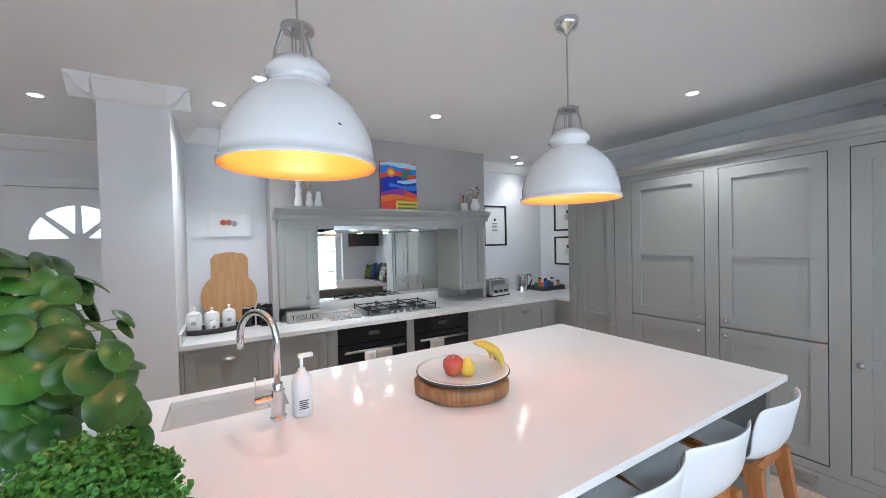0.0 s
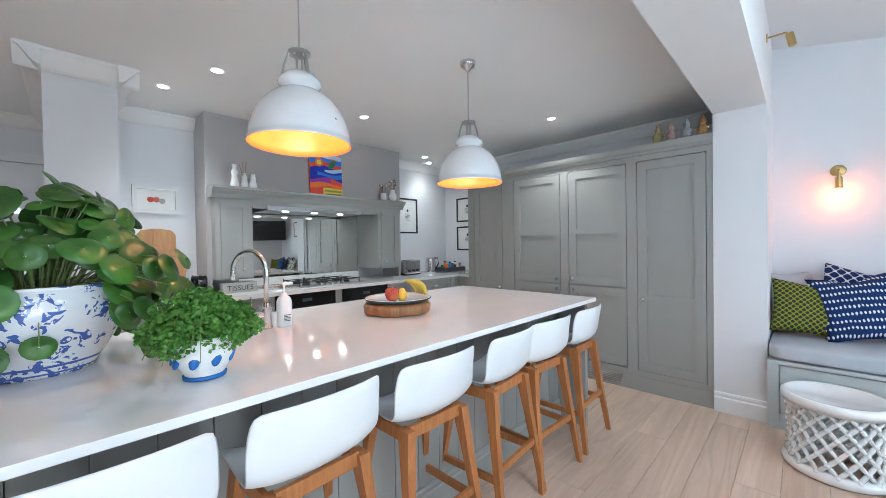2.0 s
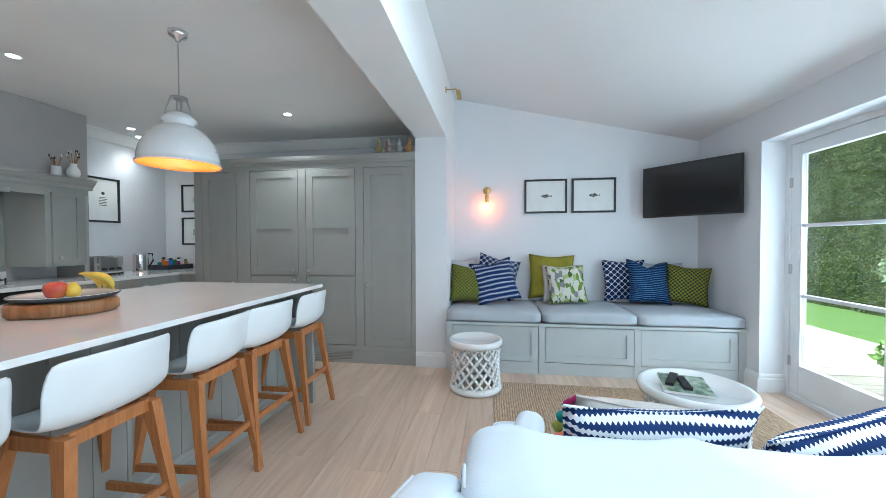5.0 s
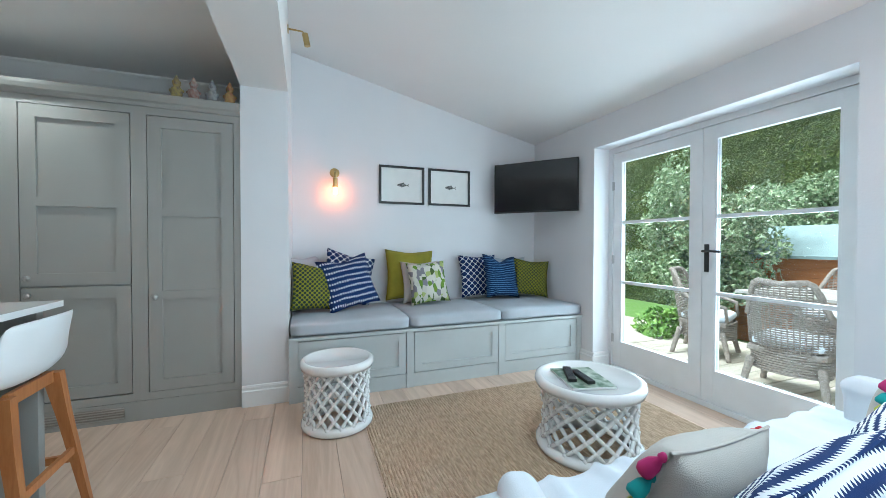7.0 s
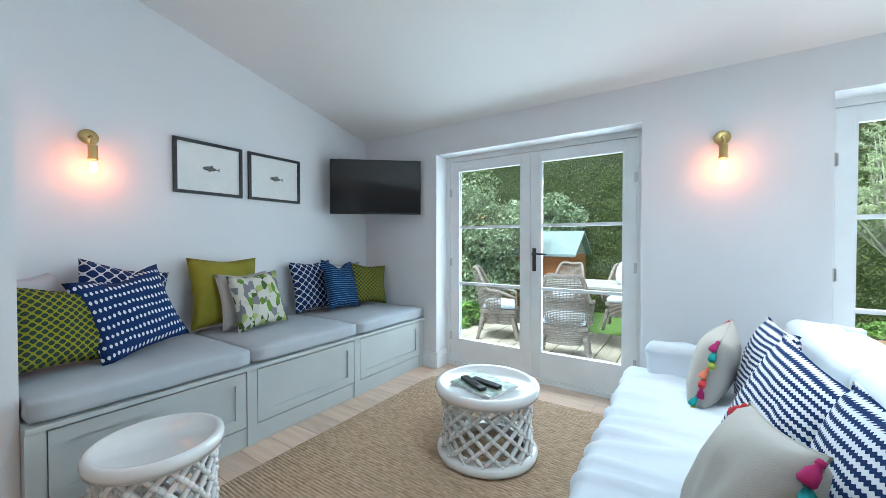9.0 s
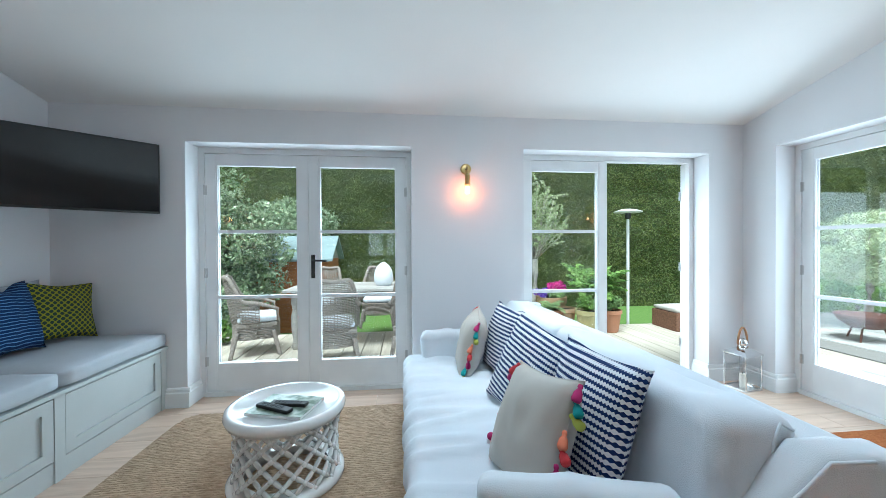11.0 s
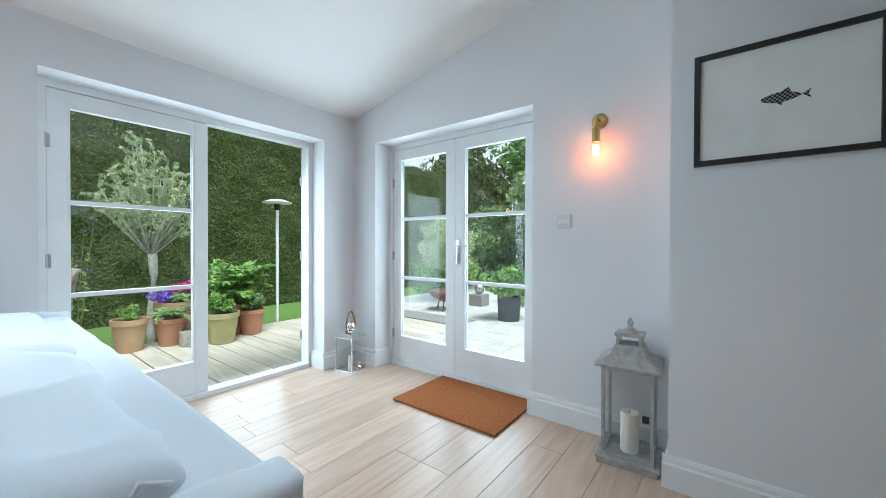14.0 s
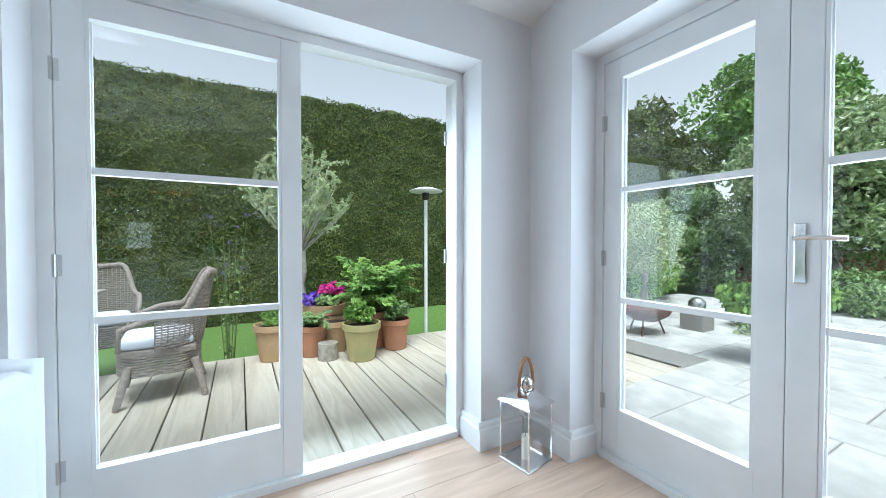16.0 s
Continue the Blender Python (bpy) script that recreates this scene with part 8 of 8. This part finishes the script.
c0 = rattan_chair((0.18, -4.84, DZ), -84)
for x, y, t in ((1.12, -4.15, 172), (0.85, -5.95, 10), (2.08, -4.10, -168), (3.15, -4.62, 112), (1.7, -6.05, 0), (2.6, -6.0, -8)):
    copy_thing(c0, pose(x, y, DZ, 0, 0, t))
th = thing("garden_table", "weathered grey wooden dining table on the deck", "garden table", (1.75, -5.05, DZ))
M["greywood"] = wood_mat("grey_teak", (0.48, 0.46, 0.42), (0.34, 0.32, 0.29), 0.7, 0, 0.08, 10, 0.3)
for k in range(8):
    bm = bmesh.new()
    box(bm, -1.05, -0.5 + 0.126 * k, 0.75, 1.05, -0.5 + 0.126 * k + 0.12, 0.78, 0.003)
    part("tabletop_board", bm, "greywood", th)
for sx in (-1, 1):
    for sy in (-1, 1):
        bm = bmesh.new()
        lathe(bm, [(0, 0), (0.035, 0), (0.045, 0.05), (0.03, 0.12), (0.05, 0.3), (0.05, 0.45), (0.03, 0.52), (0.05, 0.6), (0.05, 0.749), (0, 0.749)], 14)
        part("leg", bm, "greywood", th, m=pose(sx * 0.92, sy * 0.38, 0), smooth=True)
th = thing("garden_ornament", "white beehive shaped ornament on the garden table", "ornament", (1.55, -5.0, DZ + 0.781))
bm = bmesh.new()
lathe(bm, [(0, 0), (0.10, 0), (0.13, 0.05), (0.135, 0.13), (0.12, 0.21), (0.08, 0.28), (0.03, 0.32), (0, 0.33)], 24)
part("body", bm, "linen", th, smooth=True)

# shed
th = thing("shed", "small orange brown timber shed with a pale felt roof", "shed", (0, 0, 0))
SXa, SXb, SYa, SYb = 2.62, 4.3, -7.6, -6.5
for k in range(10):
    bm = bmesh.new()
    box(bm, SXa, SYb - 0.02, -0.3 + 0.128 * k, SXb, SYb + 0.004 * (k % 2), -0.3 + 0.128 * k + 0.120)
    part("board", bm, "shedwood", th)
bm = bmesh.new()
box(bm, SXa, SYa, -0.3, SXb, SYb - 0.021, 1.0)
part("wall", bm, "shedwood", th)
bm = bmesh.new()
v = [bm.verts.new(p) for p in ((SXa - 0.0, SYa, 1.001), (SXa - 0.0, SYb, 1.001), (SXa - 0.0, (SYa + SYb) / 2, 1.36), (SXa + 0.03, SYa, 1.001), (SXa + 0.03, SYb, 1.001), (SXa + 0.03, (SYa + SYb) / 2, 1.36))]
for q in ((0, 2, 1), (3, 4, 5), (0, 1, 4, 3), (1, 2, 5, 4), (2, 0, 3, 5)):
    bm.faces.new([v[i] for i in q])
part("gable", bm, "galv", th)
for s, y_ in ((1, SYb), (-1, SYa)):
    bm = bmesh.new()
    ym = (SYa + SYb) / 2
    v = [bm.verts.new(p) for p in ((SXa - 0.1, ym, 1.40), (SXb + 0.1, ym, 1.40), (SXb + 0.1, y_ + 0.1 * s, 0.97), (SXa - 0.1, y_ + 0.1 * s, 0.97), (SXa - 0.1, ym, 1.44), (SXb + 0.1, ym, 1.44), (SXb + 0.1, y_ + 0.1 * s, 1.01), (SXa - 0.1, y_ + 0.1 * s, 1.01))]
    for q in ((0, 1, 2, 3), (7, 6, 5, 4), (0, 4, 5, 1), (1, 5, 6, 2), (2, 6, 7, 3), (3, 7, 4, 0)):
        bm.faces.new([v[i] for i in q])
    part("roof", bm, "felt", th)

tree("holly_bush", "large round variegated shrub beside the hedge", (4.2, -5.95, -0.3), 1.0, (4.2, -5.95, 1.15), (1.12, 0.75, 1.40), 60, 0.36, 420, 0.042, "holly", 51, 0.06, "shrub")
tree("shrub", "round green shrub behind the shed", (3.75, -7.95, -0.3), 1.2, (3.75, -7.95, 1.5), (1.2, 0.5, 0.95), 36, 0.34, 300, 0.045, "holly", 52, 0.05, "shrub")
tree("leafy_plant", "broad-leaved green plant at the deck edge", (3.95, -4.9, -0.3), -0.1, (3.95, -4.9, 0.05), (0.35, 0.3, 0.28), 10, 0.16, 60, 0.06, "treeleaf", 53, 0.02, "plant")
tree("garden_olive", "bushy silver green olive beyond the patio", (-6.05, -4.75, -0.3), 0.7, (-6.05, -4.75, 1.12), (0.85, 0.75, 0.72), 40, 0.22, 200, 0.035, "oliveleaf", 54, 0.06)
tree("magnolia", "large rounded glossy evergreen tree beyond the patio", (-11.3, -3.9, -0.3), 1.2, (-11.3, -3.9, 2.35), (2.0, 2.0, 1.9), 80, 0.55, 330, 0.075, "glossleaf", 55, 0.12)
tree("lime_tree", "tall bright green tree behind the garden", (-16.4, -6.6, -0.3), 3.0, (-16.4, -6.6, 5.2), (2.6, 2.6, 2.6), 60, 0.8, 260, 0.12, "treeleaf", 56, 0.2)
tree("laurel", "dense dark shrub at the end of the hedge", (-12.0, -6.6, -0.3), 0.4, (-12.0, -6.6, 1.1), (2.4, 1.4, 1.5), 50, 0.5, 240, 0.08, "bushleaf", 66, 0.08, "shrub")
tree("pine_tree", "dark tall conifer behind the garden", (-13.6, -9.4, -0.3), 2.0, (-13.6, -9.4, 4.0), (2.4, 1.8, 2.6), 60, 0.65, 260, 0.10, "hedgeleaf", 57, 0.2)
tree("laurel", "dark spreading shrub beyond the patio", (-13.5, -0.8, -0.3), 0.6, (-13.5, -0.8, 1.5), (1.8, 2.4, 1.1), 50, 0.5, 240, 0.08, "hedgeleaf", 58, 0.1, "shrub")
tree("border_shrub", "low green border shrub beside the patio", (-9.8, -3.4, -0.3), 0.0, (-9.8, -3.4, 0.15), (1.3, 1.0, 0.45), 30, 0.3, 220, 0.045, "bushleaf", 59, 0.04, "shrub")
tree("border_shrub", "low silvery border shrub beside the stone plinth", (-6.6, -3.35, -0.3), 0.0, (-6.6, -3.35, 0.05), (0.7, 0.45, 0.35), 20, 0.2, 180, 0.035, "glossleaf", 65, 0.03, "shrub")
tree("border_shrub", "low green border shrub behind the fire bowl", (-7.6, -6.0, -0.3), 0.0, (-7.6, -6.0, 0.35), (1.5, 0.8, 0.6), 30, 0.3, 220, 0.05, "treeleaf", 60, 0.04, "shrub")
for k, (x, z, r) in enumerate(((-4.2, 4.0, 0.5), (-2.6, 3.9, 0.35), (-6.5, 4.1, 0.6))):
    tree("far_tree", "leafy tree top showing above the hedge", (x, -12.5, -0.3), 3.6, (x, -12.5, z + 0.6), (r * 1.8, r, r), 14, 0.35, 160, 0.07, "treeleaf", 61 + k, 0.1)
# foxgloves
for k, (x, y) in enumerate(((-8.95, -4.0), (-8.85, -3.6))):
    th = thing("foxglove", "pink foxglove spike in the border", "flower", (x, y, -0.3), group="foxgloves")
    bm = bmesh.new()
    path_tube(bm, [(0, 0, 0), (0.02, 0, 0.6), (0, 0, 1.35 - 0.1 * k)], 0.008, 5)
    part("stalk", bm, "stem", th)
    rg = random.Random(k)
    leaf_cloud("flowers", [(rg.uniform(-.045, .045), rg.uniform(-.045, .045), rg.uniform(0.85, 1.33 - 0.1 * k)) for _ in range(80)], 0.028, "pink", th, seed=k, kind="stuff", aspect=0.7)
# slate planter with hydrangea
th = thing("planter", "dark slate cylinder planter of leafy hydrangea on the patio", "planter", (-4.93, -2.72, -0.10))
bm = bmesh.new()
lathe(bm, [(0, 0), (0.17, 0), (0.19, 0.40), (0.175, 0.40), (0.17, 0.34), (0, 0.34)], 32)
part("pot", bm, "slate", th)
blob_leaves(th, (0, 0, 0.62), (0.42, 0.42, 0.26), 26, 0.13, 110, 0.04, "treeleaf", 71)
th = thing("fire_bowl", "rusted steel fire bowl on legs on the patio", "fire bowl", (-5.06, -4.11, -0.10))
bm = bmesh.new()
lathe(bm, [(0, 0.16), (0.15, 0.18), (0.27, 0.26), (0.33, 0.36), (0.315, 0.36), (0.25, 0.275), (0.14, 0.20), (0, 0.19)], 32)
part("bowl", bm, "rust", th, smooth=True)
for k in range(3):
    a = 2.1 * k + 0.4
    bm = bmesh.new()
    tube(bm, (0.16 * math.cos(a), 0.16 * math.sin(a), 0.20), (0.24 * math.cos(a), 0.24 * math.sin(a), 0), 0.012, seg=8)
    part("leg", bm, "rust", th)
bm = bmesh.new()
bmesh.ops.create_icosphere(bm, subdivisions=2, radius=0.11, matrix=pose(0, 0, 0))
part("garden_ball", bm, "steel", None, "polished steel ball ornament behind the fire bowl", category="ornament", smooth=True, m=pose(-5.9, -3.9, 0.239))
bm = bmesh.new()
box(bm, -6.05, -4.05, -0.3, -5.75, -3.75, 0.13, 0.02)
part("plinth_stone", bm, "mortar", None, "square stone plinth on the patio", category="plinth")
th = thing("garden_ornament", "golden pear shaped ornament on a stone block", "ornament", (-12.4, -3.1, -0.1))
bm = bmesh.new()
box(bm, -0.16, -0.16, 0, 0.16, 0.16, 0.16, 0.01)
part("block", bm, "mortar", th)
bm = bmesh.new()
lathe(bm, [(0, 0.161), (0.09, 0.165), (0.15, 0.25), (0.14, 0.34), (0.07, 0.44), (0.04, 0.50), (0, 0.52)], 20)
part("pear", bm, "board", th, smooth=True)
# low garden wall
wl = thing("garden_wall", "weathered brown brick garden wall behind the border", "wall", (0, 0, 0), kind="structure")
bm = bmesh.new()
box(bm, -14.62, -7.0, -0.3, -14.5, 6.0, 0.9)
part("core", bm, "soil", wl)
bmats = []
brick_me = None
for r in range(12):
    for k in range(25):
        y = -6.9 + 0.24 * k + (0.12 if r % 2 else 0)
        if brick_me is None:
            bm = bmesh.new()
            box(bm, 0, 0, 0, 0.03, 0.225, 0.085)
            ob = part("brick", bm, "brick", wl, m=pose(-14.5, y, -0.28 + 0.097 * r))
            brick_me = ob.data
        else:
            ob = new("brick", brick_me)
            ob.parent, ob.matrix_basis = wl, pose(-14.5, y, -0.28 + 0.097 * r)

# ---- patio slabs, deck, floor boards ----
pt = thing("patio", "pale sandstone slab patio", "patio", (0, 0, 0), kind="structure")
rg = random.Random(21)
shared = {}


def piece(parent, name, w, d, h, at, material, bev=0.004, turn=0.0):
    key = (name, round(w, 3), round(d, 3))
    if key not in shared:
        bm = bmesh.new()
        x0, x1, y0, y1 = -w / 2, w / 2, -d / 2, d / 2
        b = bev
        lo = [bm.verts.new(p) for p in ((x0, y0, 0), (x1, y0, 0), (x1, y1, 0), (x0, y1, 0))]
        md = [bm.verts.new(p) for p in ((x0, y0, h - b), (x1, y0, h - b), (x1, y1, h - b), (x0, y1, h - b))]
        hi = [bm.verts.new(p) for p in ((x0 + b, y0 + b, h), (x1 - b, y0 + b, h), (x1 - b, y1 - b, h), (x0 + b, y1 - b, h))]
        for p, q in ((lo, md), (md, hi)):
            for k in range(4):
                bm.faces.new((p[k], p[(k + 1) % 4], q[(k + 1) % 4], q[k]))
        bm.faces.new(hi)
        me = bpy.data.meshes.new(name)
        bmesh.ops.recalc_face_normals(bm, faces=bm.faces)
        bm.to_mesh(me)
        bm.free()
        me.materials.append(M[material])
        shared[key] = me
    ob = new(name, shared[key])
    ob.parent, ob.matrix_basis = parent, pose(*at, 0, 0, turn)
    return ob


x = XW - T - 0.05
col = 0
while x > -9.2:
    w = (0.6, 0.75, 0.45)[col % 3]
    y = -3.12 if x > -4.11 else -6.0
    j = 0
    while y < 3.0:
        d = (0.6, 0.9, 0.45, 0.75)[(j + col * 2) % 4]
        piece(pt, "slab", w - 0.012, d - 0.012, 0.045, (x - w / 2, y + d / 2, -0.145 + rg.uniform(-0.002, 0.002)), "stone", 0.005)
        y += d
        j += 1
    x -= w
    col += 1
dk = thing("deck", "weathered timber deck outside the garden doors", "deck", (0, 0, 0), kind="structure")
bm = bmesh.new()
box(bm, -4.05, -5.52, -0.30, 6.2, YS - T, -0.17)
part("joists", bm, "soil", dk)
x = -3.92
while x < 6.1:
    piece(dk, "deck_board", 0.233, 2.44, 0.03, (x, -4.315, -0.13 + rg.uniform(-0.0015, 0.0015)), "deck", 0.004)
    x += 0.2435
bm = bmesh.new()
box(bm, -4.1, -5.585, -0.3, 6.2, -5.54, -0.115)
part("fascia", bm, "deck", dk)

fl = thing("floor", "pale limed wide oak floorboards", "floor", (0, 0, 0), kind="structure")
W_ = 0.185
lens = (1.45, 1.9, 2.2)
r = 0
y = YS - 0.235 + W_ / 2
while y < 4.6:
    x = ROOM_W + 0.01 - rg.uniform(0, 1.2)
    xe = XE - 0.005
    if y < YS:
        xs = [(A0, A1), (B0, B1)]
    elif y < 0.33:
        xs = [(XW - (0.235 if C0 < y < C1 else 0), xe)]
    else:
        xs = [(ROOM_W + 0.01, xe)]
    for a, b in xs:
        q = a - rg.choice((0.0, 0.4, 0.8, 1.1))
        while q < b:
            L = rg.choice(lens)
            s0, s1 = max(q, a), min(q + L, b)
            if s1 - s0 > 0.08:
                s0, s1 = round(s0, 2), round(s1, 2)
                piece(fl, "floorboard", s1 - s0 - 0.0015, W_ - 0.0015, 0.015, ((s0 + s1) / 2, y, -0.0155), "floor", 0.0012)
            q += L
    y += W_
